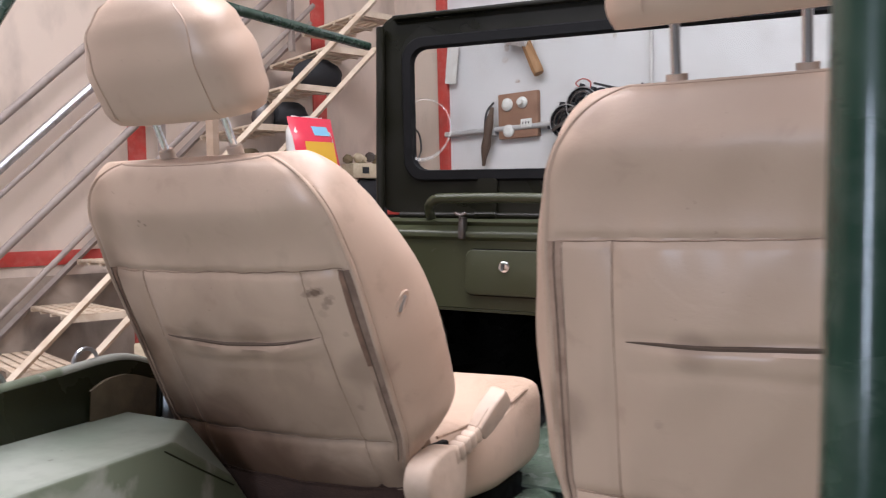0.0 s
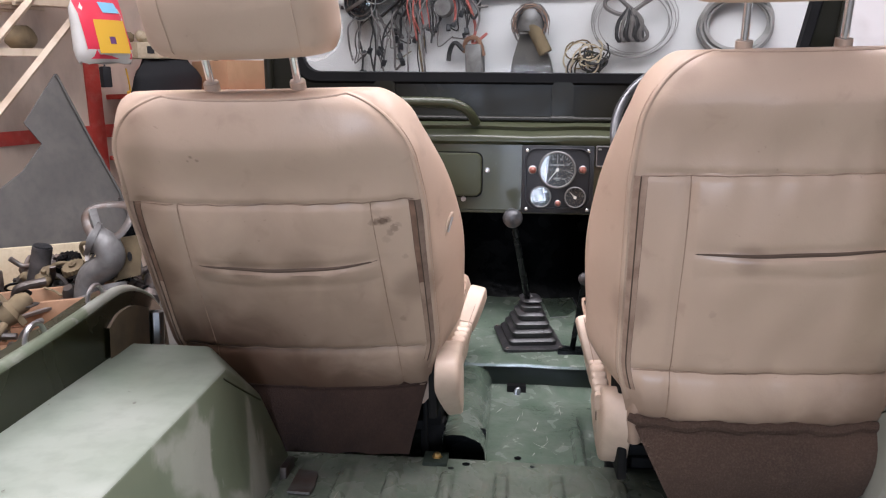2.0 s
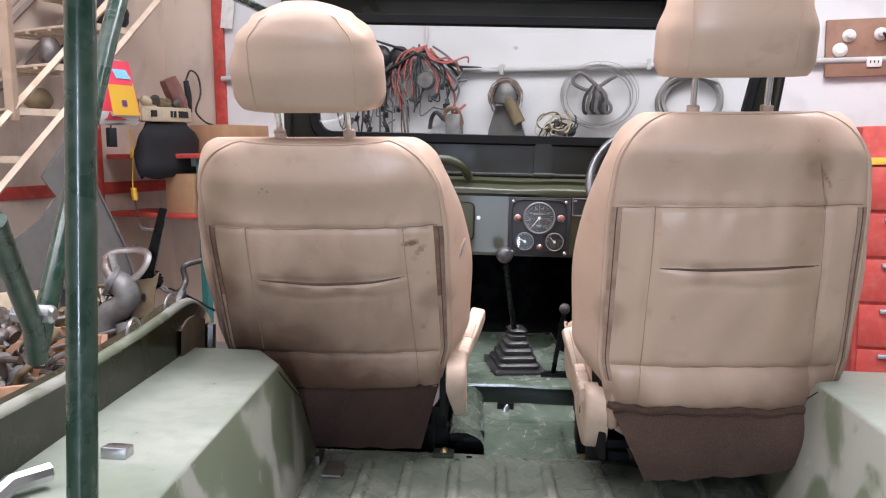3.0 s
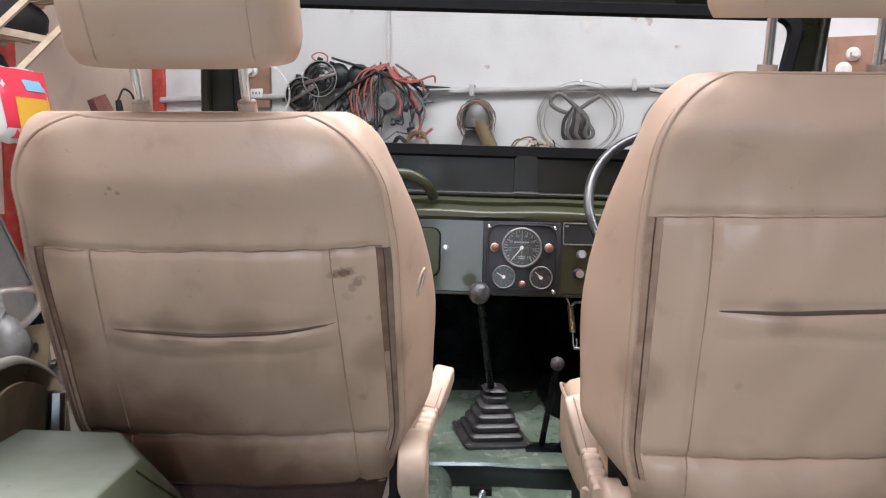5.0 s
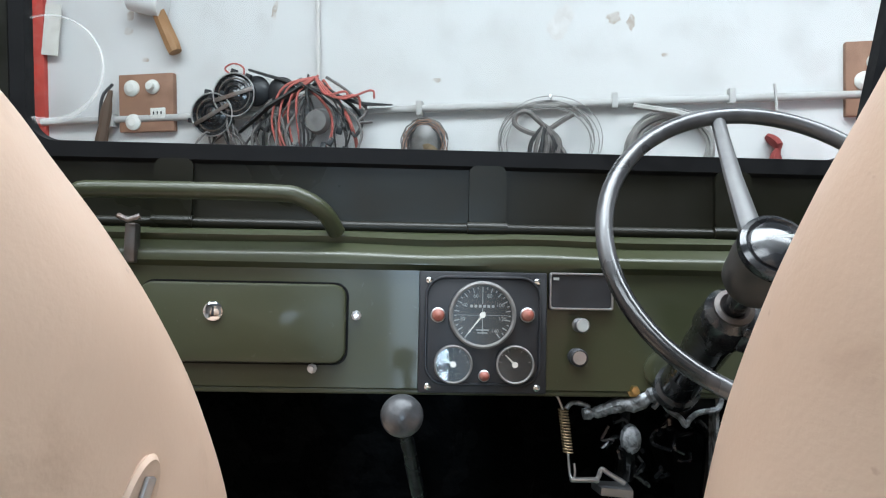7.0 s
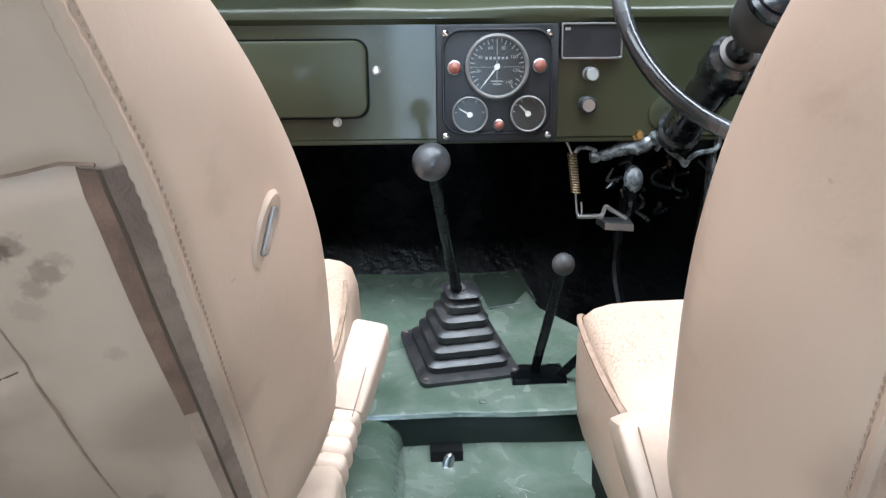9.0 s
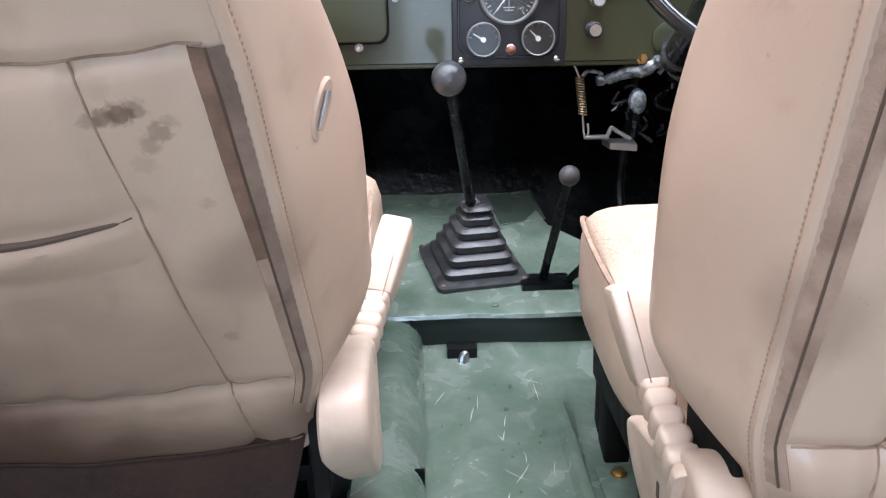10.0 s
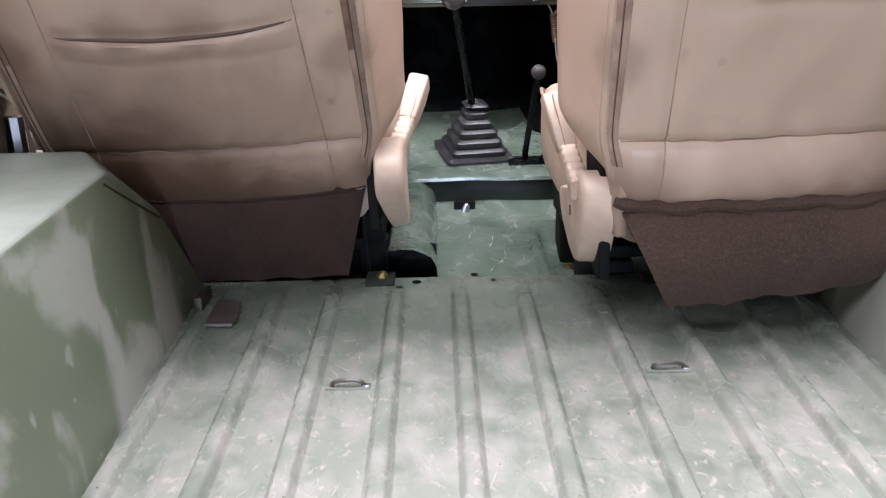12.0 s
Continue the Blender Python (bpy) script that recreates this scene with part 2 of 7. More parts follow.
WHITE_PLASTIC = material("white_plastic", (0.72, 0.71, 0.67), 0.4, spots=(0.5, 0.47, 0.42), scale=20, amount=0.5)
BLACK_CLOTH = material("black_cloth", (0.012, 0.012, 0.014), 0.8, bump=0.3, bump_scale=160)
WIRE_BLACK = material("black_wire", (0.02, 0.02, 0.022), 0.5, spots=(0.09, 0.085, 0.08), scale=30, amount=0.5)
WIRE_PALE = material("pale_cable", (0.30, 0.29, 0.28), 0.6, spots=(0.18, 0.17, 0.16), scale=20, amount=0.5)
WIRE_GREY = material("grey_cable", (0.17, 0.155, 0.15), 0.6, spots=(0.09, 0.085, 0.08), scale=20, amount=0.5)
WIRE_RED = material("orange_red_wire", (0.50, 0.13, 0.11), 0.5, spots=(0.30, 0.12, 0.09), scale=14, amount=0.6)
CONDUIT = material("grey_conduit", (0.50, 0.49, 0.48), 0.6, spots=(0.34, 0.32, 0.30), scale=8, amount=0.6)
YELLOW = material("yellow_plastic", (0.80, 0.46, 0.04), 0.45)
PINK = material("red_packet_film", (0.78, 0.05, 0.09), 0.3, bump=0.25, bump_scale=40)
BLUE = material("blue_print", (0.05, 0.16, 0.55), 0.4)
LIGHT_BLUE = material("light_blue_film", (0.22, 0.50, 0.68), 0.35)
DIAL = material("dial_face", (0.022, 0.024, 0.026), 0.35)
PRINT = material("dial_print", (0.34, 0.35, 0.345), 0.6)
LENS_RED = material("red_lens", (0.24, 0.07, 0.05), 0.3, spots=(0.36, 0.20, 0.16), scale=120, amount=0.6)
BRASS = material("brass_zinc", (0.55, 0.38, 0.16), 0.35, 1.0)
OLD_BRASS = material("tarnished_brass", (0.26, 0.19, 0.11), 0.45, 0.8, spots=(0.10, 0.07, 0.045), scale=80, amount=0.6)
RUST_STAINED = material("rust_stained_paint", (0.15, 0.112, 0.072), 0.6, spots=(0.21, 0.155, 0.10), scale=9, amount=0.8, bump=0.3, bump_scale=50, lo=0.36, hi=0.58, second=(0.030, 0.036, 0.024), second_scale=14, second_amount=0.6)
BLACK_FRAME = material("dull_black_steel", (0.0055, 0.0055, 0.0058), 0.6, spots=(0.018, 0.017, 0.016), scale=20, amount=0.5, bump=0.2, bump_scale=60, spec=0.15)
MUD = material("rust_brown", (0.20, 0.15, 0.085), 0.85, spots=(0.10, 0.075, 0.05), scale=16, amount=0.7, bump=0.3, bump_scale=60)
GREY_SHEET = material("grey_sheet_metal", (0.120, 0.112, 0.104), 0.55, 0.2, spots=(0.20, 0.185, 0.165), scale=6, amount=0.6, second=(0.08, 0.08, 0.08), second_scale=30, second_amount=0.4, bump=0.06, bump_scale=20)
CREAM = material("cream_plastic", (0.55, 0.46, 0.32), 0.5, spots=(0.35, 0.28, 0.19), scale=40, amount=0.4)


def leather_material(name, soil_shade=(), cracks=None):
    """Cream leather with fine grain, soft creases, smudges, patches of dirt or painted shade (centre, radius, strength)
    and a cracked zone (centre, radius).
    """
    mat = material(name, (0.590, 0.430, 0.325), 0.33, spots=(0.44, 0.31, 0.225), scale=4.0, amount=0.45, second=(0.52, 0.365, 0.275), second_scale=13, second_amount=0.35)
    nt = mat.node_tree
    link = nt.links.new
    p = nt.nodes["Principled BSDF"]
    co = nt.nodes.new("ShaderNodeTexCoord").outputs["Object"]

    rest = nt.nodes.new("ShaderNodeAttribute")   # place on the seat itself, stored with the mesh
    rest.attribute_name = "seat_place"
    rest = rest.outputs["Vector"]

    def noise(sc, detail=6.0, distort=0.0):
        n = nt.nodes.new("ShaderNodeTexNoise")
        n.inputs["Scale"].default_value, n.inputs["Detail"].default_value, n.inputs["Distortion"].default_value = sc, detail, distort
        link(co, n.inputs["Vector"])
        return n.outputs["Fac"]

    def math_node(op, a, b):
        m = nt.nodes.new("ShaderNodeMath")
        m.operation = op
        for k, v in enumerate((a, b)):
            if isinstance(v, (int, float)):
                m.inputs[k].default_value = v
            else:
                link(v, m.inputs[k])
        return m.outputs[0]

    def ramp(v, a, b, c=0.0, d=1.0):
        r = nt.nodes.new("ShaderNodeMapRange")
        r.interpolation_type = "SMOOTHSTEP"
        for k, q in enumerate((a, b, c, d)):
            r.inputs[k + 1].default_value = q
        link(v, r.inputs[0])
        return r.outputs[0]

    def near(c, r, rough_edge=0.6):
        d = nt.nodes.new("ShaderNodeVectorMath")
        d.operation = "DISTANCE"
        link(rest, d.inputs[0])
        d.inputs[1].default_value = c
        q = math_node("ADD", math_node("MULTIPLY", d.outputs["Value"], 1.0 / r), math_node("MULTIPLY", noise(9.0 if r > 0.02 else 170.0, 8.0, 0.8), rough_edge))
        return ramp(q, 0.38 + rough_edge * 0.5, 1.0 + rough_edge * 0.5, 1.0, 0.0)

    def tint(mask, strength, rgb):
        old = p.inputs["Base Color"].links[0].from_socket
        mix = nt.nodes.new("ShaderNodeMix")
        mix.data_type = "RGBA"
        link(math_node("MULTIPLY", mask, strength), mix.inputs["Factor"])
        link(old, mix.inputs["A"])
        mix.inputs["B"].default_value = (*rgb, 1)
        link(mix.outputs["Result"], p.inputs["Base Color"])

    tint(ramp(noise(21.0, 10.0, 0.5), 0.58, 0.74), 0.22, (0.30, 0.19, 0.13))
    tint(ramp(noise(95.0, 3.0), 0.72, 0.78), 0.30, (0.22, 0.13, 0.09))
    for c, r, k in soil_shade:
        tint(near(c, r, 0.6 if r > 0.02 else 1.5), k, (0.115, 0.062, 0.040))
    height = math_node("ADD", math_node("MULTIPLY", noise(420.0), 0.10), math_node("MULTIPLY", noise(17.0, 3.0, 1.2), 0.55))
    if cracks:
        v = nt.nodes.new("ShaderNodeTexVoronoi")
        v.feature = "DISTANCE_TO_EDGE"
        v.inputs["Scale"].default_value = 165.0
        wob = nt.nodes.new("ShaderNodeVectorMath")
        wob.operation = "ADD"
        link(co, wob.inputs[0])
        sc = nt.nodes.new("ShaderNodeVectorMath")
        sc.operation = "SCALE"
        n = nt.nodes.new("ShaderNodeTexNoise")
        n.inputs["Scale"].default_value = 60.0
        link(co, n.inputs["Vector"])
        link(n.outputs["Color"], sc.inputs[0])
        sc.inputs["Scale"].default_value = 0.012
        link(sc.outputs[0], wob.inputs[1])
        link(wob.outputs[0], v.inputs["Vector"])
        zone = near(*cracks, 0.9)
        line_mask = math_node("MULTIPLY", ramp(v.outputs["Distance"], 0.0, 0.10, 1.0, 0.0), zone)
        tint(zone, 0.25, (0.50, 0.35, 0.24))
        tint(line_mask, 0.65, (0.28, 0.18, 0.12))
        height = math_node("SUBTRACT", height, math_node("MULTIPLY", line_mask, 0.5))
    b = nt.nodes.new("ShaderNodeBump")
    b.inputs["Strength"].default_value, b.inputs["Distance"].default_value = 0.35, 0.004
    link(height, b.inputs["Height"])
    link(b.outputs[0], p.inputs["Normal"])
    return mat


def glass_material(name, ior, tint=(0.95, 0.965, 0.96)):
    mat = bpy.data.materials.new(name)
    mat.use_nodes = True
    nt = mat.node_tree
    nt.nodes.remove(nt.nodes["Principled BSDF"])
    out = nt.nodes["Material Output"]
    clear, gloss, mix, fres = (nt.nodes.new("ShaderNode" + k) for k in ("BsdfTransparent", "BsdfGlossy", "MixShader", "Fresnel"))
    clear.inputs[0].default_value = (*tint, 1)
    gloss.inputs["Roughness"].default_value = 0.02
    fres.inputs[0].default_value = ior
    nt.links.new(fres.outputs[0], mix.inputs[0])
    nt.links.new(clear.outputs[0], mix.inputs[1])
    nt.links.new(gloss.outputs[0], mix.inputs[2])
    nt.links.new(mix.outputs[0], out.inputs[0])
    return mat


LEATHER = leather_material("leather")
GLASS = glass_material("clear_glass", 1.12)
DIAL_GLASS = glass_material("dial_glass", 1.33)


def faint_material():
    """A pale half-clear film for the ring reflection on the windscreen."""
    mat = bpy.data.materials.new("half_clear_film")
    mat.use_nodes = True
    nt = mat.node_tree
    p = nt.nodes["Principled BSDF"]
    p.inputs["Base Color"].default_value = (0.8, 0.8, 0.78, 1)
    p.inputs["Alpha"].default_value = 0.22
    return mat


FAINT = faint_material()

# ---- mesh tools ----


def mesh_of(name, bm, smooth=True):
    me = bpy.data.meshes.new(name)
    bmesh.ops.recalc_face_normals(bm, faces=bm.faces)
    bm.to_mesh(me)
    bm.free()
    if smooth:
        me.polygons.foreach_set("use_smooth", [True] * len(me.polygons))
        me.set_sharp_from_angle(angle=radians(38))
    return me


def part(name, bm, mat, parent=None, label="", smooth=True):
    """Links a bmesh as one mesh object under its thing or part."""
    ob = new(name, mesh_of(name, bm, smooth))
    ob.data.materials.append(mat)
    if "leather" in mat.name:
        flat = [0.0] * (3 * len(ob.data.vertices))
        ob.data.vertices.foreach_get("co", flat)
        ob.data.attributes.new("seat_place", "FLOAT_VECTOR", "POINT").data.foreach_set("vector", flat)
    if parent:
        ob.parent = parent
    if label:
        ob["label"] = label
    return ob


def thing(name, label, category, m=None, group="", kind=""):
    ob = new(name)
    ob.empty_display_size = 0.1
    if m is not None:
        ob.matrix_world = m
    return tagged(ob, label, category, group, kind)


def add(bm, verts, faces, m=None):
    vs = [bm.verts.new(m @ Vector(v) if m is not None else Vector(v)) for v in verts]
    for f in faces:
        bm.faces.new([vs[i] for i in f])
    return vs


def box(x0, x1, y0, y1, z0, z1, bevel=0.0, bm=None, m=None, segments=2):
    bm = bm or bmesh.new()
    vs = add(bm, [(x, y, z) for x in (x0, x1) for y in (y0, y1) for z in (z0, z1)],
             [(0, 1, 3, 2), (4, 6, 7, 5), (0, 4, 5, 1), (2, 3, 7, 6), (0, 2, 6, 4), (1, 5, 7, 3)], m)
    if bevel > 0:
        edges = list({e for v in vs for e in v.link_edges})
        bmesh.ops.bevel(bm, geom=edges, offset=bevel, segments=segments, affect="EDGES", profile=0.5)
    return bm


def loft(rings, cap=True, bm=None, close=False):
    """Skins closed rings of equal length; caps the first and last."""
    bm = bm or bmesh.new()
    vs = [[bm.verts.new(Vector(p)) for p in r] for r in rings]
    n = len(rings[0])
    pairs = list(zip(vs, vs[1:]))
    if close:
        pairs.append((vs[-1], vs[0]))
    for a, b in pairs:
        for i in range(n):
            bm.faces.new((a[i], a[(i + 1) % n], b[(i + 1) % n], b[i]))
    if cap and not close:
        bm.faces.new(vs[0])
        bm.faces.new(vs[-1])
    return bm


def smooth_path(points, steps=6):
    """Catmull-Rom points through the given ones."""
    p = [Vector(q) for q in points]
    p = [p[0] * 2 - p[1]] + p + [p[-1] * 2 - p[-2]]
    out = []
    for i in range(1, len(p) - 2):
        for k in range(steps):
            t = k / steps
            a, b, c, d = p[i - 1:i + 3]
            out.append(0.5 * (2 * b + (c - a) * t + (2 * a - 5 * b + 4 * c - d) * t * t + (3 * b - a - 3 * c + d) * t ** 3))
    out.append(p[-2])
    return out


def tube(points, radius, sides=10, bm=None, closed=False, flat=1.0):
    """A round bar along points; radius may be a list. flat squashes it in its second direction."""
    pts = [Vector(p) for p in points]
    n = len(pts)
    rad = radius if isinstance(radius, (list, tuple)) else [radius] * n
    rings, ref = [], None
    for i, p in enumerate(pts):
        if closed:
            d = pts[(i + 1) % n] - pts[i - 1]
        else:
            d = pts[min(i + 1, n - 1)] - pts[max(i - 1, 0)]
        d.normalize()
        if ref is None:
            ref = d.orthogonal().normalized() if abs(d.z) > 0.95 else Vector((0, 0, 1))
        u = (ref - d * ref.dot(d)).normalized()
        v = d.cross(u)
        ref = u
        rings.append([p + (u * math.cos(2 * math.pi * k / sides) * flat + v * math.sin(2 * math.pi * k / sides)) * rad[i] for k in range(sides)])
    return loft(rings, bm=bm, close=closed)


def lathe(profile, m=None, sides=24, bm=None):
    """Turns (radius, height) pairs about z, then places them by m."""
    rings = []
    for r, h in profile:
        ring = [Vector((max(r, 1e-4) * math.cos(2 * math.pi * k / sides), max(r, 1e-4) * math.sin(2 * math.pi * k / sides), h)) for k in range(sides)]
        rings.append([m @ q for q in ring] if m is not None else ring)
    return loft(rings, bm=bm)


def annulus_at(x, y, z, profile, sides=36):
    """Like disc_at, with an open middle."""
    m = Matrix.Translation((x, y, z)) @ ALONG_Y
    return loft([[m @ Vector((r * math.cos(2 * math.pi * k / sides), r * math.sin(2 * math.pi * k / sides), h)) for k in range(sides)] for r, h in profile], close=True)


def sheet(outline, y0, y1, holes=(), bevel=0.0):
    """A plate in the xz plane with rounded outline, from y0 to y1; holes are outlines with as many points as the outline (only one)."""
    if holes:
        n = len(outline)
        rings = [[(x, y1, z) for x, z in outline], [(x, y0, z) for x, z in outline], [(x, y0, z) for x, z in holes[0]], [(x, y1, z) for x, z in holes[0]]]
        return loft(rings, close=True)
    rings = [[(x, y0, z) for x, z in outline], [(x, y1, z) for x, z in outline]]
    return loft(rings)


def rounded(x0, x1, z0, z1, r, k=6):
    pts = []
    for cx, cz, a0 in ((x1 - r, z1 - r, 0), (x0 + r, z1 - r, 90), (x0 + r, z0 + r, 180), (x1 - r, z0 + r, 270)):
        for i in range(k + 1):
            a = radians(a0 + 90 * i / k)
            pts.append((cx + r * math.cos(a), cz + r * math.sin(a)))
    return pts


ALONG_Y = pose(0, 0, 0, 90)  # turns a lathe's axis from z to -y


def disc_at(x, y, z, profile, sides=24, bm=None):
    """A turned piece whose axis points at the back of the vehicle."""
    return lathe(profile, Matrix.Translation((x, y, z)) @ ALONG_Y, sides, bm)


def writing(text, size, m, mat, parent, label=""):
    cu = bpy.data.curves.new("writing", "FONT")
    cu.body, cu.size, cu.align_x, cu.align_y, cu.extrude = text, size, "CENTER", "CENTER", 0.0002
    tmp = bpy.data.objects.new("writing", cu)
    me = bpy.data.meshes.new_from_object(tmp)
    bpy.data.objects.remove(tmp)
    ob = new("writing", me)
    me.materials.clear()
    me.materials.append(mat)
    ob.parent = parent
    ob.matrix_basis = m
    if label:
        ob["label"] = label
    return ob

# ---- the workshop ----
CORNER = Vector((-1.75, 4.67, 0))
FRONT = Matrix.Translation(CORNER) @ pose(0, 0, 0, 0, 0, -12)      # local x along the front wall, -y into the room
LEFT = Matrix.Translation(CORNER) @ pose(0, 0, 0, 0, 0, 65.8)      # local -x along the left wall, -y into the room


def structure(name, bm, mat, label, m=None, smooth=False):
    ob = part(name, bm, mat, None, "", smooth)
    if m is not None:
        ob.matrix_world = m
    return tagged(ob, label, name.split("_")[0], kind="structure")


structure("floor", box(-9, 8, -6, 7.5, -0.2, 0), CONCRETE, "dusty grey concrete workshop floor")
structure("wall_front", box(-0.04, 9.0, 0, 0.2, 0, 4.3), WHITE_WALL, "white plastered workshop wall with stains", FRONT)
structure("wall_front_return", box(-0.75, -0.04, 0.002, 0.2, 0, 4.3), BEIGE_WALL, "beige plastered end of the workshop wall", FRONT)
structure("wall_left", box(-9.5, 0.6, 0.4, 0.6, 0, 4.3), BEIGE_WALL, "beige plastered workshop wall with stains", LEFT)
# right wall, back wall and roof are unseen, their greys set the bounce light
structure("wall_right", box(5.4, 5.6, -5, 4.4, 0, 4.3), CONCRETE, "unseen grey side wall that dims bounce from the right")
structure("wall_back", box(0.26, 5.6, -4.6, -4.4, 0, 4.3), GREY_WALL, "unseen grey back wall beside the doorway")
structure("wall_back_side", box(-7.0, -0.26, -4.6, -4.4, 0, 4.3), GREY_WALL, "unseen grey back wall beside the doorway")
structure("wall_back_top", box(-0.26, 0.26, -4.6, -4.4, 2.28, 4.3), GREY_WALL, "unseen grey lintel over the doorway")
structure("wall_back_low", box(-0.26, 0.26, -4.6, -4.4, 0, 0.55), ROOF, "unseen low panel closing the foot of the doorway")
_bm = bmesh.new()
for y0, y1 in ((-5, -2.1), (-0.5, 0.5), (2.1, 6.5)):
    box(-7, 5.7, y0, y1, 4.25, 4.3, 0, _bm)
for y0, y1, x0, x1 in ((-2.1, -0.5, -3.7, 0.5), (0.5, 2.1, -1.25, 2.95)):
    box(-7, x0 if y0 < 0 else -3.15, y0, y1, 4.25, 4.3, 0, _bm)
    box(x1, 5.7, y0, y1, 4.25, 4.3, 0, _bm)
box(-1.55, -1.25, 0.5, 2.1, 4.25, 4.3, 0, _bm)
structure("ceiling", _bm, ROOF, "unseen grey sheet roof with openings under the overhead lamps")

# ---- the vehicle: local frame, leaning two degrees to its right ----
GROUND_TILT = pose(0, 0.9, 0.54) @ pose(0, 0, 0, -4.0) @ pose(0, -0.9, -0.54)   # parked nose down
JEEP = GROUND_TILT @ pose(0, 0, 1.08) @ pose(0, 0, 0, 0, 2.0, 0) @ pose(0, 0, -1.08)

body = thing("vehicle_body", "open green utility vehicle tub with dusty ribbed steel floor", "vehicle", JEEP)


def floor_z(y):
    """Height of the rear floor, which rises a little towards the front."""
    return 0.557 + 0.06 * (y - 0.9)


def low_z(y):
    """Height of the lower floor between the seats."""
    return 0.549 + 0.075 * (y - 1.409)


# ribbed rear floor: section along x, swept along y
bm = bmesh.new()
ribs = [-0.482, -0.387, -0.302, -0.208, -0.113, -0.018, 0.090, 0.185, 0.278, 0.373]
section = [(-0.80, 0.0)]
for r in ribs:
    section += [(r - 0.0155, 0.0), (r - 0.0125, 0.0025), (r - 0.0098, 0.009), (r - 0.0065, 0.0112), (r + 0.0055, 0.0112), (r + 0.0088, 0.009), (r + 0.0115, 0.0025), (r + 0.0145, 0.0)]
section.append((0.78, 0.0))
grid = []
for y, k in ((-0.05, 1.0), (0.35, 1.0), (0.75, 1.0), (1.15, 1.0), (1.235, 1.0), (1.262, 0.45), (1.278, 0.0), (1.318, 0.0), (1.3235, -0.25), (1.3255, -0.6)):
    sag = 0.0012 * math.sin(y * 9)
    grid.append([bm.verts.new((x, y, floor_z(y) + (h * k if k > 0 else 0.010 * k) + sag * math.sin(x * 11 + y * 5))) for x, h in section])
grid.append([bm.verts.new((x, 1.326, 0.50)) for x, h in section])
for a, b in zip(grid, grid[1:]):
    for i in range(len(section) - 1):
        bm.faces.new((a[i], a[i + 1], b[i + 1], b[i]))
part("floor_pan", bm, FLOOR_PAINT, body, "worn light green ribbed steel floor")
# lower floor between and under the seats, with a pressed channel on the driver's side
bm = bmesh.new()
across = [(-0.75, 0.0), (-0.145, 0.0), (-0.09, 0.0025), (-0.03, -0.001), (0.024, 0.001), (0.030, 0.010), (0.036, 0.012), (0.042, 0.010), (0.049, -0.012), (0.056, -0.028), (0.066, -0.030), (0.72, -0.030)]
deep = []
for k in range(10):
    y = 1.322 + 0.45 * k / 9
    fade = min(1.0, max(0.0, (1.62 - y) / 0.08))
    deep.append([bm.verts.new((x, y, low_z(y) + h * fade + 0.0014 * math.sin(x * 31 + y * 23) + (0.018 * max(0.0, (y - 1.73) / 0.042) ** 2))) for x, h in across])
for a, b in zip(deep, deep[1:]):
    for i in range(len(across) - 1):
        bm.faces.new((a[i], a[i + 1], b[i + 1], b[i]))
part("front_floor", bm, GREEN_SCRATCHED, body, "scratched wet-looking green floor between the seats")
part("cross_member", box(-0.165, 0.30, 1.764, 1.80, 0.55, 0.638, 0.006), CROSS_PAINT, body)
bm = bmesh.new()
cover_rows = []
for y, x1, z in ((1.752, 0.30, 0.636), (1.753, 0.30, 0.6425), (1.757, 0.30, 0.645), (1.80, 0.27, 0.651), (1.97, 0.152, 0.674), (2.05, 0.085, 0.690), (2.10, 0.07, 0.704), (2.16, 0.05, 0.722)):
    cover_rows.append([bm.verts.new((-0.30 + (x1 + 0.30) * q / 8, y, z + 0.0016 * math.sin(q * 2.1 + y * 19))) for q in range(9)])
for a, b in zip(cover_rows, cover_rows[1:]):
    for i in range(8):
        bm.faces.new((a[i], a[i + 1], b[i + 1], b[i]))
part("transmission_cover", bm, GREEN_SCRATCHED, body, "green removable cover plate over the gearbox")
for x, y in ((-0.036, 1.775), (0.118, 1.772), (0.125, 1.835), (-0.235, 1.79)):
    part("cover_screw", lathe([(0.006, 0.0), (0.006, 0.0015), (0.0035, 0.003), (0, 0.0032)], Matrix.Translation((x, y, 0.647 + 0.13 * (y - 1.775))), 10), GREEN_SCRATCHED, body)
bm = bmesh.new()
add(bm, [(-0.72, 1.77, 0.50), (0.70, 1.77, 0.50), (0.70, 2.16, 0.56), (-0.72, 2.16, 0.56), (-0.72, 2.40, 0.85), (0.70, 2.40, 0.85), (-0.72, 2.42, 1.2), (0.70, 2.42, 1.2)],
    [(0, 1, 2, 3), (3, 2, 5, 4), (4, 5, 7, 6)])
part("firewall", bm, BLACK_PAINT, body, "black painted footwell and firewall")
# half-round tunnel beside the passenger seat, open and torn at its rear end
bm = bmesh.new()
prev = None
for k in range(9):
    y = 1.324 + 0.45 * k / 8
    up = 0.0100 * k / 8
    dent = 0.002 * math.sin(k * 2.2)
    cur = [bm.verts.new((x, y + (0.014 if k == 0 and x > -0.165 else 0.0), z + up)) for x, z in ((-0.226, 0.50), (-0.226, 0.618), (-0.222, 0.624), (-0.205, 0.6275 + dent), (-0.185, 0.6265), (-0.168, 0.620 - dent), (-0.155, 0.608), (-0.148, 0.594), (-0.1455, 0.575), (-0.1445, 0.50))]
    if prev:
        for i in range(len(cur) - 1):
            bm.faces.new((prev[i], prev[i + 1], cur[i + 1], cur[i]))
    prev = cur
part("tunnel_cover", bm, GREEN_SCRATCHED, body, "green half-round sheet metal tunnel cover")
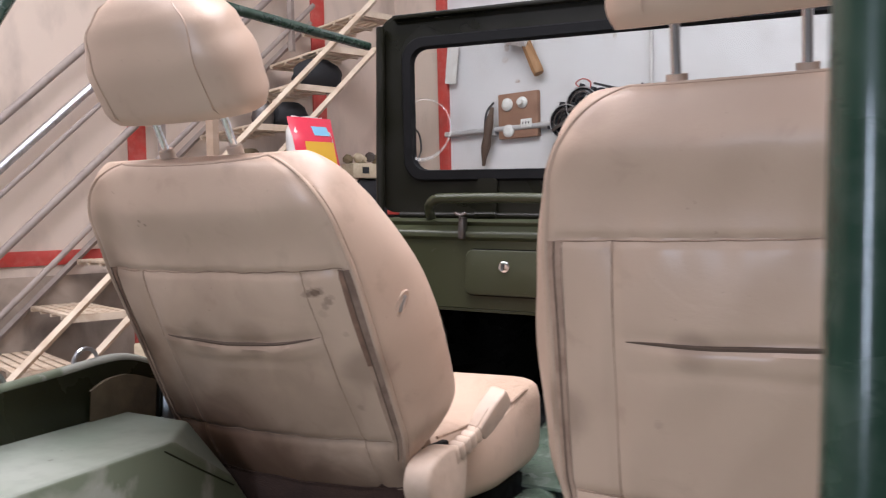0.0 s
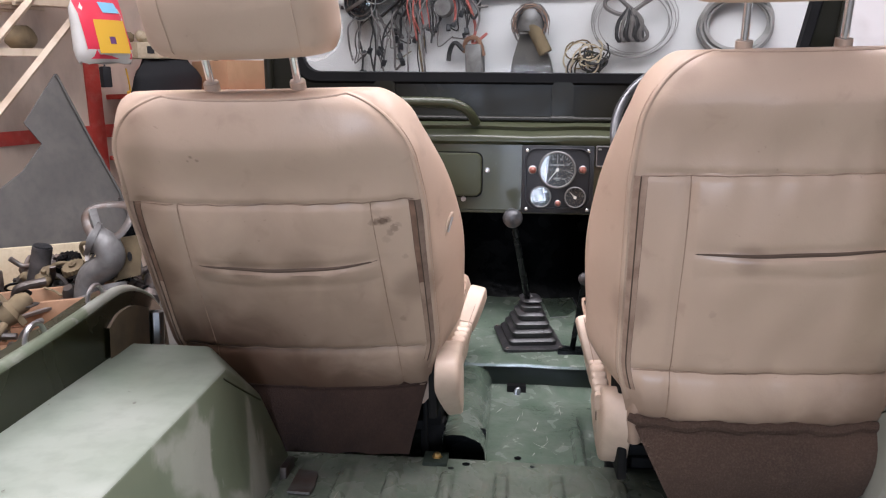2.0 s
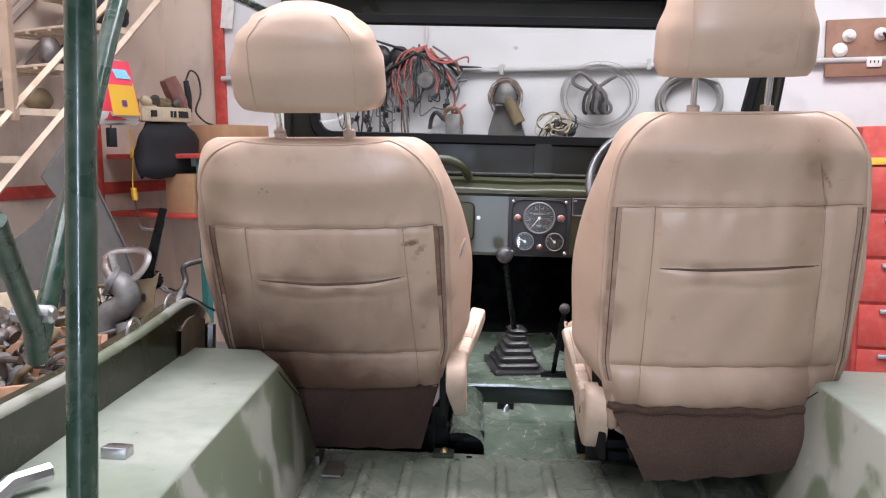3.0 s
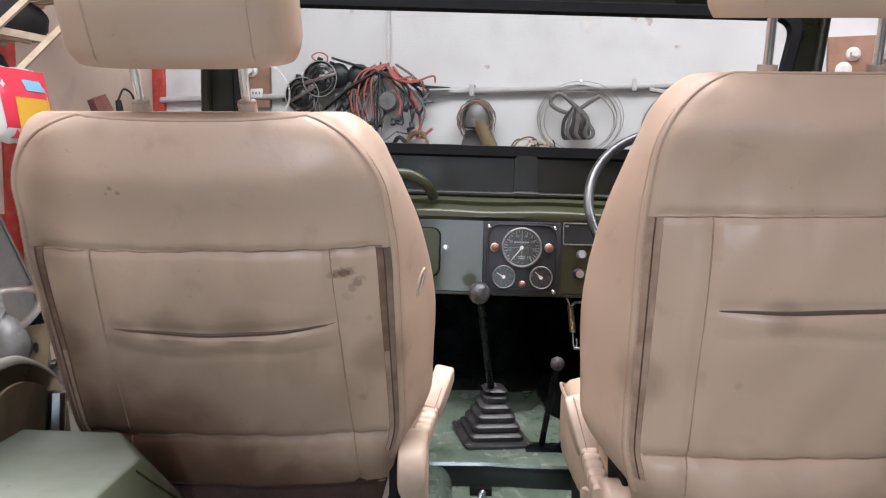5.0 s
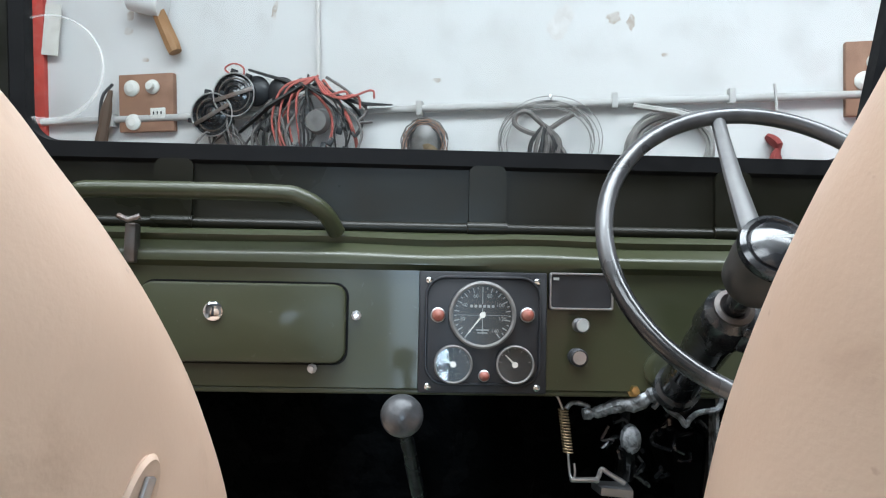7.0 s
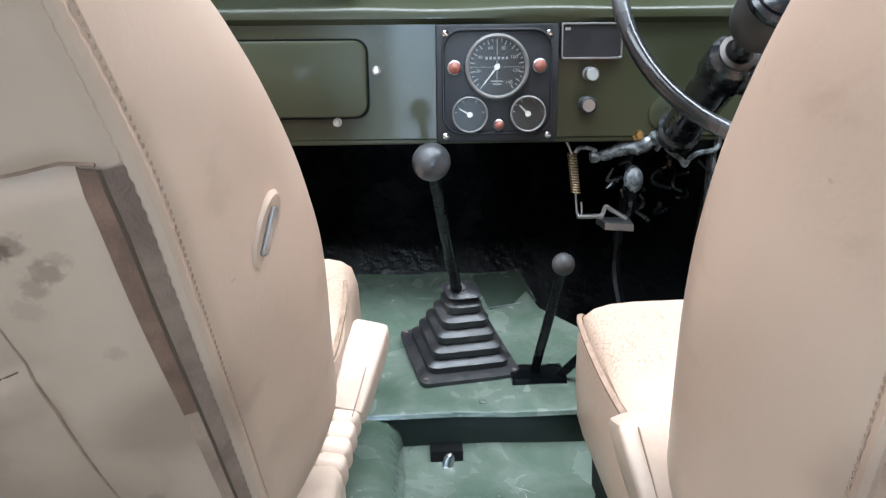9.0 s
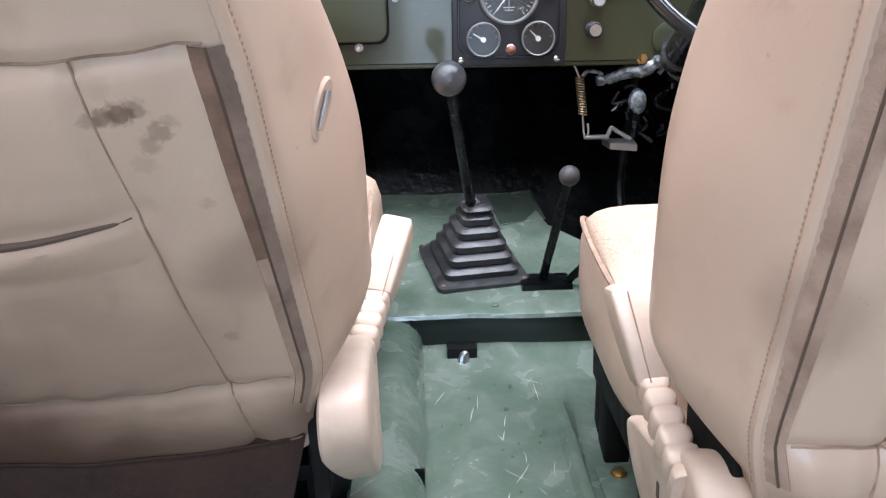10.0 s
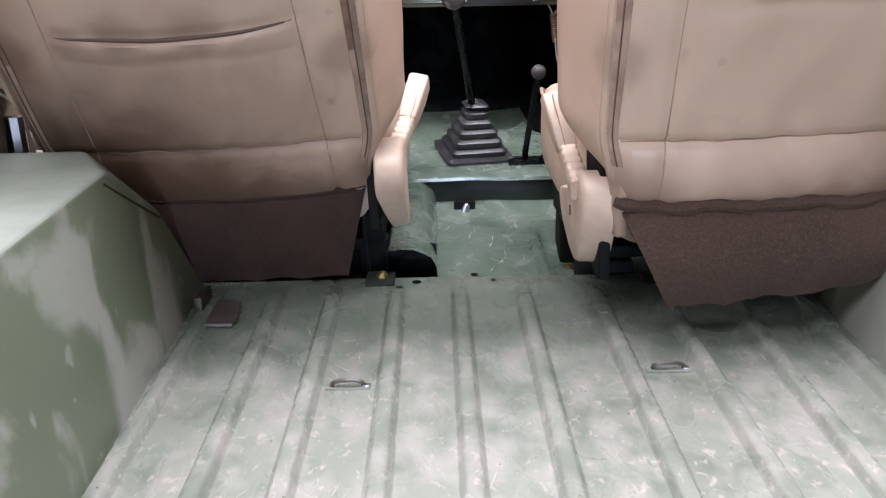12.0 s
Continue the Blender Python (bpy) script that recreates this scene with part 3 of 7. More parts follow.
# flat black sheet stands for the darkness further in
part("tunnel_shadow_plate", box(-0.2245, -0.147, 1.40, 1.405, 0.50, 0.612), BLACK_PAINT, body, "black sheet for the shade inside the tunnel")


def arch(side):
    """Wheel arch: level top, nearly upright side, front that bends down in two steps with a folded lip."""
    if side < 0:
        inner_x, base_x, tip, outer, wide = (lambda y: -0.513 - 0.02 * y), (lambda y: -0.4735 - 0.028 * y), -0.600, (-0.708, -0.748), -1
    else:
        inner_x, base_x, tip, outer, wide = (lambda y: 0.420 + 0.02 * y), (lambda y: 0.372 + 0.026 * y), 0.499, (0.668, 0.708), 1
    top_z = lambda y: 0.81 + 0.06 * (y - 0.9)
    bm = bmesh.new()
    knee = 1.196
    v = [(inner_x(-0.05), -0.05, top_z(-0.05)), (inner_x(1.052), 1.052, top_z(1.052)), (tip, 1.158, top_z(1.158)), (outer[1], 1.158, top_z(1.158)), (outer[0], -0.05, top_z(-0.05)),
         (base_x(-0.05), -0.05, floor_z(-0.05) - 0.004), (base_x(1.31), 1.312, floor_z(1.31) - 0.004), (outer[1], 1.36, floor_z(1.36) - 0.004), (outer[0], -0.05, floor_z(-0.05) - 0.004),
         (inner_x(knee) * 0.6 + base_x(knee) * 0.4, knee, 0.730), (outer[1], 1.262, 0.730)]
    add(bm, v, [(0, 1, 2, 3, 4), (0, 5, 6, 9, 1), (1, 9, 2), (2, 9, 10, 3), (9, 6, 7, 10), (0, 4, 8, 5)])
    bmesh.ops.recalc_face_normals(bm, faces=bm.faces)
    bmesh.ops.bevel(bm, geom=[e for e in bm.edges if len(e.link_faces) == 2], offset=0.006, segments=3, affect="EDGES", profile=0.5)
    ob = part("wheel_arch", bm, GREEN_ARCH, body, "green wheel arch with bare patches of primer")
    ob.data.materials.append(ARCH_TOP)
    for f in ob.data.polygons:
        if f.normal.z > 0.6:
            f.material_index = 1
    a, b = Vector(v[1]), Vector(v[9])
    off = Vector((-wide * 0.0015, 0, 0))
    part("arch_lip", tube([a + off + Vector((0, -0.012, -0.012)), a.lerp(b, 0.5) + off + Vector((0, -0.012, -0.008)), b + off + Vector((0, -0.010, -0.004))], 0.0016, 6), GREEN, ob, "folded sheet metal lip")
    return ob


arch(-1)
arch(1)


def tub_side(side):
    pts = [(-0.720, -0.05, 0.852), (-0.728, 0.35, 0.854), (-0.736, 0.65, 0.864), (-0.740, 0.85, 0.880), (-0.742, 1.00, 0.897), (-0.744, 1.10, 0.911), (-0.746, 1.16, 0.912), (-0.748, 1.22, 0.895), (-0.750, 1.278, 0.863), (-0.755, 1.32, 0.80), (-0.755, 1.34, 0.68), (-0.755, 1.35, 0.52)]
    if side > 0:
        pts = [(-x - 0.04, y, z) for x, y, z in pts]
    path = smooth_path(pts, 5)
    bm = bmesh.new()
    inner = [(p[0] - side * 0.012, p[1], p[2]) for p in path]
    a = [bm.verts.new(p) for p in inner]
    b = [bm.verts.new((p[0], p[1], 0.50)) for p in inner]
    c = [bm.verts.new((p[0] + side * 0.05, p[1], p[2])) for p in inner]
    d = [bm.verts.new((p[0] + side * 0.05, p[1], 0.35)) for p in inner]
    for i in range(len(a) - 1):
        for q, r in ((a, b), (a, c), (c, d)):
            bm.faces.new((q[i], q[i + 1], r[i + 1], r[i]))
    wall = part("side_panel", bm, GREEN, body, "green tub side with rolled rim")
    part("rim_rail", tube(path, 0.0105, 10), GREEN_ARCH, wall, "rolled light green rim")
    return wall


# bonnet and nose are unseen; with the cowl sides they block footwell light
for x in (-0.735, 0.695):
    part("cowl_side", box(x - 0.012, x + 0.012, 1.93, 2.45, 0.45, 1.21, 0.004), GREEN, body, "dark green cowl side")
part("bonnet", box(-0.70, 0.66, 2.10, 3.25, 1.17, 1.205, 0.012), GREEN, body, "unseen dark green bonnet that shuts light out of the footwell")
for x in (-0.72, 0.68):
    part("bonnet_side", box(x - 0.015, x + 0.015, 2.44, 3.25, 0.62, 1.17, 0.004), GREEN, body)
part("grille_panel", box(-0.70, 0.66, 3.25, 3.28, 0.55, 1.20, 0.006), GREEN, body, "unseen dark green front panel")
bm = bmesh.new()
add(bm, [(0.0, 2.045, 0.6925), (0.084, 2.078, 0.6935), (0.064, 2.155, 0.7275), (-0.02, 2.14, 0.722), (0.0, 2.045, 0.6895), (0.084, 2.078, 0.6905), (0.064, 2.155, 0.7245), (-0.02, 2.14, 0.719)],
    [(0, 1, 2, 3), (4, 7, 6, 5), (0, 4, 5, 1), (1, 5, 6, 2), (2, 6, 7, 3), (3, 7, 4, 0)])
part("cover_flange", bm, GLOSS_GREEN, body, "upturned glossy flange of the cover", False)
# steel line draws the glint along the flange
part("flange_edge", tube([(0.0, 2.044, 0.692), (0.084, 2.077, 0.693), (0.064, 2.155, 0.727)], 0.0016, 6), STEEL, body, "bright steel edge put in for the glint on the flange")
left_side = tub_side(-1)
tub_side(1)
# rust-brown inner quarter panel in front of the arch, with an upright channel
panel = bmesh.new()
under_rim = smooth_path([(-0.7295, 1.075, 0.870), (-0.7300, 1.11, 0.886), (-0.7320, 1.16, 0.888), (-0.7340, 1.22, 0.872)], 5)
panel_top = [panel.verts.new((p[0] + 0.003, p[1], p[2])) for p in under_rim]
panel_back = [panel.verts.new((p[0] - 0.004, p[1], p[2])) for p in under_rim]
panel_foot = [panel.verts.new((p[0] + 0.003, p[1], 0.56)) for p in under_rim]
for k in range(len(under_rim) - 1):
    panel.faces.new((panel_top[k], panel_top[k + 1], panel_foot[k + 1], panel_foot[k]))
    panel.faces.new((panel_back[k], panel_back[k + 1], panel_top[k + 1], panel_top[k]))
part("quarter_panel", panel, RUST_STAINED, left_side, "rust-stained inner panel with worn green paint")
part("upright_channel", tube([(-0.732, 1.252, 0.56), (-0.732, 1.252, 0.858)], 0.013, 8), STEEL, left_side, "bare grey metal upright channel")
for y, x, z in ((0.917, -0.750, 0.890), (1.084, -0.752, 0.912)):
    p0 = Vector((x, y, z))
    part("tie_loop", tube([p0 + Vector((0.0, 0.024 * math.cos(a), 0.024 * math.sin(a))) for a in [math.pi * k / 8 for k in range(9)]], 0.0035, 8), STEEL, left_side, "small steel tie-down loop")
# lashing rings on the floor
for x, y in ((-0.256, 0.990), (0.135, 1.014)):
    z = floor_z(y)
    base = part("floor_ring_plate", box(x - 0.027, x + 0.027, y - 0.006, y + 0.006, z - 0.001, z + 0.0022, 0.001), FLOOR_PAINT, body)
    part("floor_ring", tube([(x + 0.019 * math.cos(a), y - 0.003 * math.sin(a), z + 0.003 + 0.0085 * math.sin(a) ** 0.7) for a in [math.pi * k / 12 for k in range(13)]], 0.0027, 8), DARK_STEEL, base, "rusty lashing ring")
    part("ring_weld", box(x + 0.018, x + 0.026, y - 0.004, y + 0.003, z + 0.001, z + 0.0045, 0.001), STEEL, base, "bright weld bead")
# chips of paint, grit and scratches on the floor
rng_floor = random.Random(91)


def floor_height(x, y):
    return floor_z(y) + 0.0002 + (0.0114 if y < 1.24 and any(r - 0.013 < x < r + 0.012 for r in ribs) else 0.0)


for name, mt, count, small, large in (("paint_chips", material("pale_paint_chips", (0.55, 0.50, 0.46), 0.6, spots=(0.35, 0.33, 0.29), scale=60, amount=0.6), 240, 0.0004, 0.0015), ("dark_grit", MUD, 200, 0.0006, 0.0022)):
    bm = bmesh.new()
    for _ in range(count):
        x, y = rng_floor.uniform(-0.48, 0.38), rng_floor.uniform(0.25, 1.31)
        z, r, turn = floor_height(x, y), rng_floor.uniform(small, large), rng_floor.uniform(0, 6.28)
        k = 5
        ring_ = [(x + r * rng_floor.uniform(0.6, 1.4) * math.cos(turn + 6.28 * q / k), y + r * rng_floor.uniform(0.6, 1.4) * math.sin(turn + 6.28 * q / k)) for q in range(k)]
        add(bm, [(px, py, z) for px, py in ring_] + [(x, y, z + r * 0.5)], [(q, (q + 1) % k, k) for q in range(k)])
    tagged(part(name, bm, mt, body, "", False), kind="stuff")
SCRATCH = material("scratch_to_primer", (0.40, 0.385, 0.35), 0.45, spots=(0.22, 0.22, 0.19), scale=50, amount=0.7)
bm = bmesh.new()
for k in range(110):
    front = k >= 92
    x, y = (rng_floor.uniform(-0.13, 0.02), rng_floor.uniform(1.36, 1.72)) if front else (rng_floor.uniform(-0.46, 0.36), rng_floor.uniform(0.3, 1.29))
    ln, w, a = rng_floor.uniform(0.008, 0.045), rng_floor.uniform(0.0003, 0.0009), rng_floor.gauss(1.57, 0.5)
    bend = rng_floor.uniform(-0.25, 0.25)
    pts = [(x + ln * t * math.cos(a + bend * t), y + ln * t * math.sin(a + bend * t)) for t in (-0.5, -0.2, 0.15, 0.5)]
    if not front and any(abs(floor_height(px, py) - floor_height(x, y)) > 0.001 for px, py in pts):
        continue
    zf = (lambda px, py: low_z(py) + 0.0036) if front else (lambda px, py: floor_height(px, py) + 0.0004)
    nx, ny = -math.sin(a), math.cos(a)
    wid = (0.2, 1.0, 0.8, 0.2)
    left = [bm.verts.new((px + nx * w * q, py + ny * w * q, zf(px, py))) for (px, py), q in zip(pts, wid)]
    right = [bm.verts.new((px - nx * w * q, py - ny * w * q, zf(px, py))) for (px, py), q in zip(pts, wid)]
    for q in range(3):
        bm.faces.new((left[q], left[q + 1], right[q + 1], right[q]))
tagged(part("floor_scratches", bm, SCRATCH, body, "", False), kind="stuff")
part("tail_bar", tube([(-0.52, 0.240, 0.8465), (-0.2, 0.247, 0.8556), (0.42, 0.260, 0.8730)], 0.0095, 14), GREEN_ARCH, body, "light green steel crossbar behind the arches")
for x, z in ((-0.52, 0.8465), (0.42, 0.8730)):
    part("bar_clamp", box(x - 0.010, x + 0.010, 0.236, 0.264, 0.760, z + 0.003, 0.003), GREEN_ARCH, body)

hood = thing("top_bow", "dark green steel tube frame for the folding top", "vehicle frame", JEEP)
part("upright", tube([(-0.570, 0.382, 0.776), (-0.575, 0.382, 1.3), (-0.58, 0.382, 1.72)], 0.0155, 12), GREEN_TUBE, hood)
part("upright", tube([(0.450, 0.500, 0.782), (0.435, 0.499, 0.82), (0.375, 0.496, 0.88), (0.350, 0.495, 0.94), (0.348, 0.495, 1.3), (0.348, 0.495, 1.72)], 0.0155, 12), GREEN_TUBE, hood)
part("bow", tube(smooth_path([(-0.58, 0.382, 1.72), (-0.54, 0.39, 1.775), (-0.4, 0.40, 1.79), (0.2, 0.47, 1.79), (0.315, 0.488, 1.775), (0.348, 0.495, 1.72)], 5), 0.0155, 12), GREEN_TUBE, hood)
part("diagonal_stay", tube([(-0.775, 0.66, 0.90), (-0.783, 0.88, 1.36), (-0.785, 0.98, 1.55)], 0.015, 12), GREEN_TUBE, hood)
part("lower_stay", tube([(-0.70, 0.44, 1.09), (-0.745, 0.60, 0.95), (-0.75, 0.62, 0.90)], 0.014, 12), GREEN_TUBE, hood)
part("side_strut", tube([(-0.785, 0.98, 1.55), (-0.775, 1.96, 1.655)], 0.0115, 10), GREEN_TUBE, hood)
bolt = part("stay_bolt", lathe([(0.0, -0.02), (0.012, -0.02), (0.012, 0.03), (0.008, 0.034), (0, 0.034)], Matrix.Translation((-0.75, 0.60, 0.965)) @ pose(0, 0, 0, 0, 90, 0), 8), STEEL, hood, "steel pivot bolt")
part("foot_bracket", box(-0.640, -0.606, 0.565, 0.590, 0.788, 0.804, 0.003), STEEL, hood, "bright bare metal bracket")
part("foot_clamp", tube([(-0.69, 0.40, 0.782), (-0.68, 0.44, 0.800), (-0.655, 0.475, 0.803)], 0.011, 8), STEEL, hood, "bent steel clamp")

# ---- dashboard ----
dash = thing("dashboard", "dark green steel dashboard with black gauge panel", "dashboard", JEEP)
bm = bmesh.new()
prof = [(1.985, 0.982), (1.980, 0.986), (1.980, 1.152), (1.972, 1.160), (1.972, 1.170), (1.9738, 1.1738), (1.978, 1.1772), (1.985, 1.180), (2.000, 1.190), (1.996, 1.199), (2.008, 1.206), (2.04, 1.212), (2.10, 1.214)]
xsn = [-0.72 + 1.40 * k / 40 for k in range(41)]
cols = []
for x in xsn:
    w = 0.004 * math.sin(x * 19) * math.exp(-((x - 0.0) / 0.25) ** 2)
    cols.append([bm.verts.new((x, y + (w if 3 <= i <= 10 else 0), z + (w * 0.6 if 4 <= i <= 10 else 0))) for i, (y, z) in enumerate(prof)])
for a, b in zip(cols, cols[1:]):
    for i in range(len(prof) - 1):
        bm.faces.new((a[i], a[i + 1], b[i + 1], b[i]))
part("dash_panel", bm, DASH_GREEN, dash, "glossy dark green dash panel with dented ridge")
part("dash_lip", box(-0.72, 0.68, 1.982, 2.02, 0.977, 0.985, 0.002), DASH_GREEN, dash)
glove = part("glove_box_door", loft([[(x, y, z) for x, z in rounded(-0.475 + o, -0.19 - o, 1.020 + o, 1.130 - o, 0.018)] for o, y in ((0.002, 1.9795), (0.0, 1.976), (0.0, 1.968), (0.0012, 1.9655), (0.004, 1.9645))]), DASH_GREEN, dash, "green glove box door")
part("door_gap", loft([[(x, y, z) for x, z in rounded(-0.478, -0.187, 1.0165, 1.133, 0.020)] for y in (1.9792, 1.9798)]), SEAL, dash, "dark gap round the glove box door")
part("glove_lock", disc_at(-0.372, 1.9645, 1.090, [(0.0135, 0), (0.0135, 0.003), (0.011, 0.0045), (0, 0.0045)], 20), CHROME, glove, "round chrome glove box lock")
part("key_slot", box(-0.3735, -0.3705, 1.9590, 1.9608, 1.084, 1.096), BLACK_MATT, glove)
for x, z in ((-0.176, 1.087), (-0.236, 1.012)):
    part("dash_bolt", disc_at(x, 1.98, z, [(0.007, 0), (0.007, 0.004), (0.0035, 0.005), (0.0035, 0.011), (0, 0.011)], 8), STEEL, dash)

panel = part("gauge_panel", box(-0.088, 0.093, 1.969, 1.982, 0.981, 1.152, 0.003), BLACK_MATT, dash, "black square gauge panel")
part("panel_rim", loft([[(x, 1.9685, z) for x, z in rounded(-0.080, 0.085, 0.992, 1.146, 0.03)], [(x, 1.9655, z) for x, z in rounded(-0.0785, 0.0835, 0.9935, 1.1445, 0.0285)],
                        [(x, 1.9655, z) for x, z in rounded(-0.077, 0.082, 0.995, 1.143, 0.027)], [(x, 1.9685, z) for x, z in rounded(-0.0755, 0.0805, 0.9965, 1.1415, 0.0255)]], close=True), BLACK_MATT, panel)
for x, z in ((-0.074, 1.139), (0.079, 1.139), (-0.074, 0.990), (0.079, 0.990)):
    part("panel_screw", disc_at(x, 1.969, z, [(0.0048, 0), (0.0048, 0.002), (0.002, 0.0035), (0, 0.0035)], 10), CHROME, panel)


def gauge(name, x, z, r, angle, label, ticks, span):
    g = part(name, disc_at(x, 1.969, z, [(r * 1.08, 0), (r * 1.08, 0.007), (r * 1.02, 0.0095), (r * 0.95, 0.0095), (r * 0.935, 0.005), (0, 0.005)], 36), BLACK_MATT, dash, label)
    part("bezel", annulus_at(x, 1.9595, z, [(r * 1.06, 0), (r * 1.06, 0.0015), (r * 1.0, 0.0032), (r * 0.95, 0.0025), (r * 0.93, 0.0)]), GREY_ALU, g)
    part("dial", disc_at(x, 1.963, z, [(r * 0.93, 0), (r * 0.93, 0.0006), (0, 0.0006)], 30), DIAL, g)
    bm = bmesh.new()
    for k in range(ticks + 1):
        a = radians(span[0] + (span[1] - span[0]) * k / ticks)
        ln = 0.16 if k % 2 == 0 else 0.08
        c, s = math.cos(a), math.sin(a)
        w = r * 0.018
        add(bm, [(x + c * r * q - s * w * e, 1.9622, z + s * r * q + c * w * e) for q, e in ((0.9, 1), (0.9, -1), (0.9 - ln, -1), (0.9 - ln, 1))], [(0, 1, 2, 3)])
    part("tick_marks", bm, PRINT, g, "", False)
    a = radians(angle)
    c, s = math.cos(a), math.sin(a)
    bm = bmesh.new()
    add(bm, [(x + c * r * q - s * e, 1.9612, z + s * r * q + c * e) for q, e in ((-0.12, 0.0016), (-0.12, -0.0016), (0.74, -0.0006), (0.74, 0.0006))], [(0, 1, 2, 3)])
    disc_at(x, 1.9618, z, [(0.0042, 0), (0.0042, 0.002), (0, 0.002)], 12, bm)
    part("needle", bm, WHITE_PLASTIC, g)
    part("cover_glass", disc_at(x, 1.9605, z, [(r * 0.95, 0), (r * 0.95, 0.0006), (0, 0.0006)], 30), DIAL_GLASS, g).visible_shadow = False
    return g


speedo = gauge("speedometer", 0.001, 1.091, 0.0445, 232, "round black speedometer with white needle at zero", 28, (232, -52))
for txt, deg in (("0", 232), ("20", 191), ("40", 151), ("60", 110), ("80", 70), ("100", 29), ("120", -11), ("140", -52)):
    a = radians(deg)
    writing(txt, 0.0075, Matrix.Translation((0.001 + 0.0285 * math.cos(a), 1.9619, 1.091 + 0.0285 * math.sin(a))) @ pose(0, 0, 0, 90), PRINT, speedo)
part("cross_lines", box(0.0005, 0.0015, 1.9619, 1.9622, 1.064, 1.124, bm=box(-0.036, 0.036, 1.9619, 1.9622, 1.0905, 1.0911)), PRINT, speedo, "", False)
part("odometer", box(-0.018, 0.020, 1.9618, 1.9622, 1.1005, 1.1065), BLACK_MATT, speedo)
bm = bmesh.new()
for k in range(6):
    box(-0.0165 + k * 0.006, -0.0125 + k * 0.006, 1.9614, 1.9617, 1.1015, 1.1055, 0, bm)
part("odometer_digits", bm, PRINT, speedo, "", False)
bm = bmesh.new()
box(-0.008, 0.010, 1.9615, 1.9619, 1.0695, 1.0712, 0, bm)
box(-0.006, 0.008, 1.9615, 1.9619, 1.0655, 1.0670, 0, bm)
part("maker_bars", bm, PRINT, speedo, "", False)
gauge("fuel_gauge", -0.039, 1.022, 0.0255, 150, "small round black gauge with white needle", 6, (170, 10))
gauge("temperature_gauge", 0.0475, 1.0225, 0.0255, 135, "small round black gauge with white needle", 6, (170, 10))
for x, z, r in ((-0.061, 1.090, 0.0092), (0.065, 1.092, 0.0092), (0.005, 1.006, 0.0072)):
    w = part("warning_lamp", disc_at(x, 1.969, z, [(r, 0), (r, 0.004), (r * 0.85, 0.008), (r * 0.4, 0.0105), (0, 0.011)], 18), LENS_RED, dash, "small red warning lamp lens")
    part("lamp_ring", disc_at(x, 1.969, z, [(r * 1.15, 0), (r * 1.15, 0.003), (r * 0.98, 0.004)], 18), STEEL, w)
slot = part("radio_plate", sheet(rounded(0.096, 0.188, 1.100, 1.153, 0.004), 1.972, 1.981), BLACK_MATT, dash, "black rectangular blanking plate")
part("plate_rim", loft([[(x, 1.9715, z) for x, z in rounded(0.096, 0.188, 1.100, 1.153, 0.004)], [(x, 1.969, z) for x, z in rounded(0.097, 0.187, 1.101, 1.152, 0.004)],
                        [(x, 1.969, z) for x, z in rounded(0.0985, 0.1855, 1.1025, 1.1505, 0.003)], [(x, 1.9715, z) for x, z in rounded(0.0995, 0.1845, 1.1035, 1.1495, 0.003)]], close=True), STEEL, slot, "thin bright rim")
part("plate_mark", box(0.102, 0.110, 1.9705, 1.9715, 1.142, 1.146), PRINT, slot)
for x, z, r, mt, n in ((0.141, 1.079, 0.0105, STEEL, "light_switch"), (0.137, 1.034, 0.0125, BLACK_MATT, "ignition_switch")):
    k = part(n, disc_at(x, 1.98, z, [(r, 0), (r, 0.004), (r * 0.8, 0.006), (r * 0.8, 0.015), (r * 1.0, 0.016), (r * 1.0, 0.024), (r * 0.85, 0.026), (0, 0.025)], 22), mt, dash, "round push-pull switch")
    part("switch_face", disc_at(x, 1.9545, z, [(r * 0.75, 0), (r * 0.75, 0.0008), (0, 0.0008)], 18), PRINT if mt is STEEL else STEEL, k)
part("column_grommet", disc_at(0.26, 1.98, 1.018, [(0.026, 0), (0.026, 0.003), (0.018, 0.006), (0.010, 0.004), (0, 0.004)], 24), DASH_GREEN, dash)

# grab handle on the cowl
grab = thing("grab_handle", "dark green tubular grab handle above the glove box", "handle", JEEP)
part("handle_tube", tube(smooth_path([(-0.60, 2.02, 1.205), (-0.59, 1.985, 1.235), (-0.565, 1.965, 1.252), (-0.52, 1.962, 1.256), (-0.30, 1.962, 1.256), (-0.255, 1.964, 1.250), (-0.225, 1.975, 1.232), (-0.208, 2.00, 1.205)], 6), 0.0125, 12), DASH_GREEN, grab, "")
latch = thing("bonnet_latch", "small black and steel windscreen latch on the cowl", "latch", JEEP)
part("latch_body", box(-0.497, -0.481, 1.96, 1.985, 1.155, 1.210, 0.004), DARK_STEEL, latch)
part("wing_nut", tube([(-0.504, 1.955, 1.219), (-0.489, 1.953, 1.213), (-0.474, 1.955, 1.219)], 0.004, 8), DARK_STEEL, latch)

# ---- windscreen ----
screen = thing("windscreen", "dark green folding windscreen frame with clear glass", "windscreen", JEEP)
outer = rounded(-0.785, 0.735, 1.225, 1.752, 0.045, 8)
opening = rounded(-0.695, 0.652, 1.327, 1.670, 0.045, 8)
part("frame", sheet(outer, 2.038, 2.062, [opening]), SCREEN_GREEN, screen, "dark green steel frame")
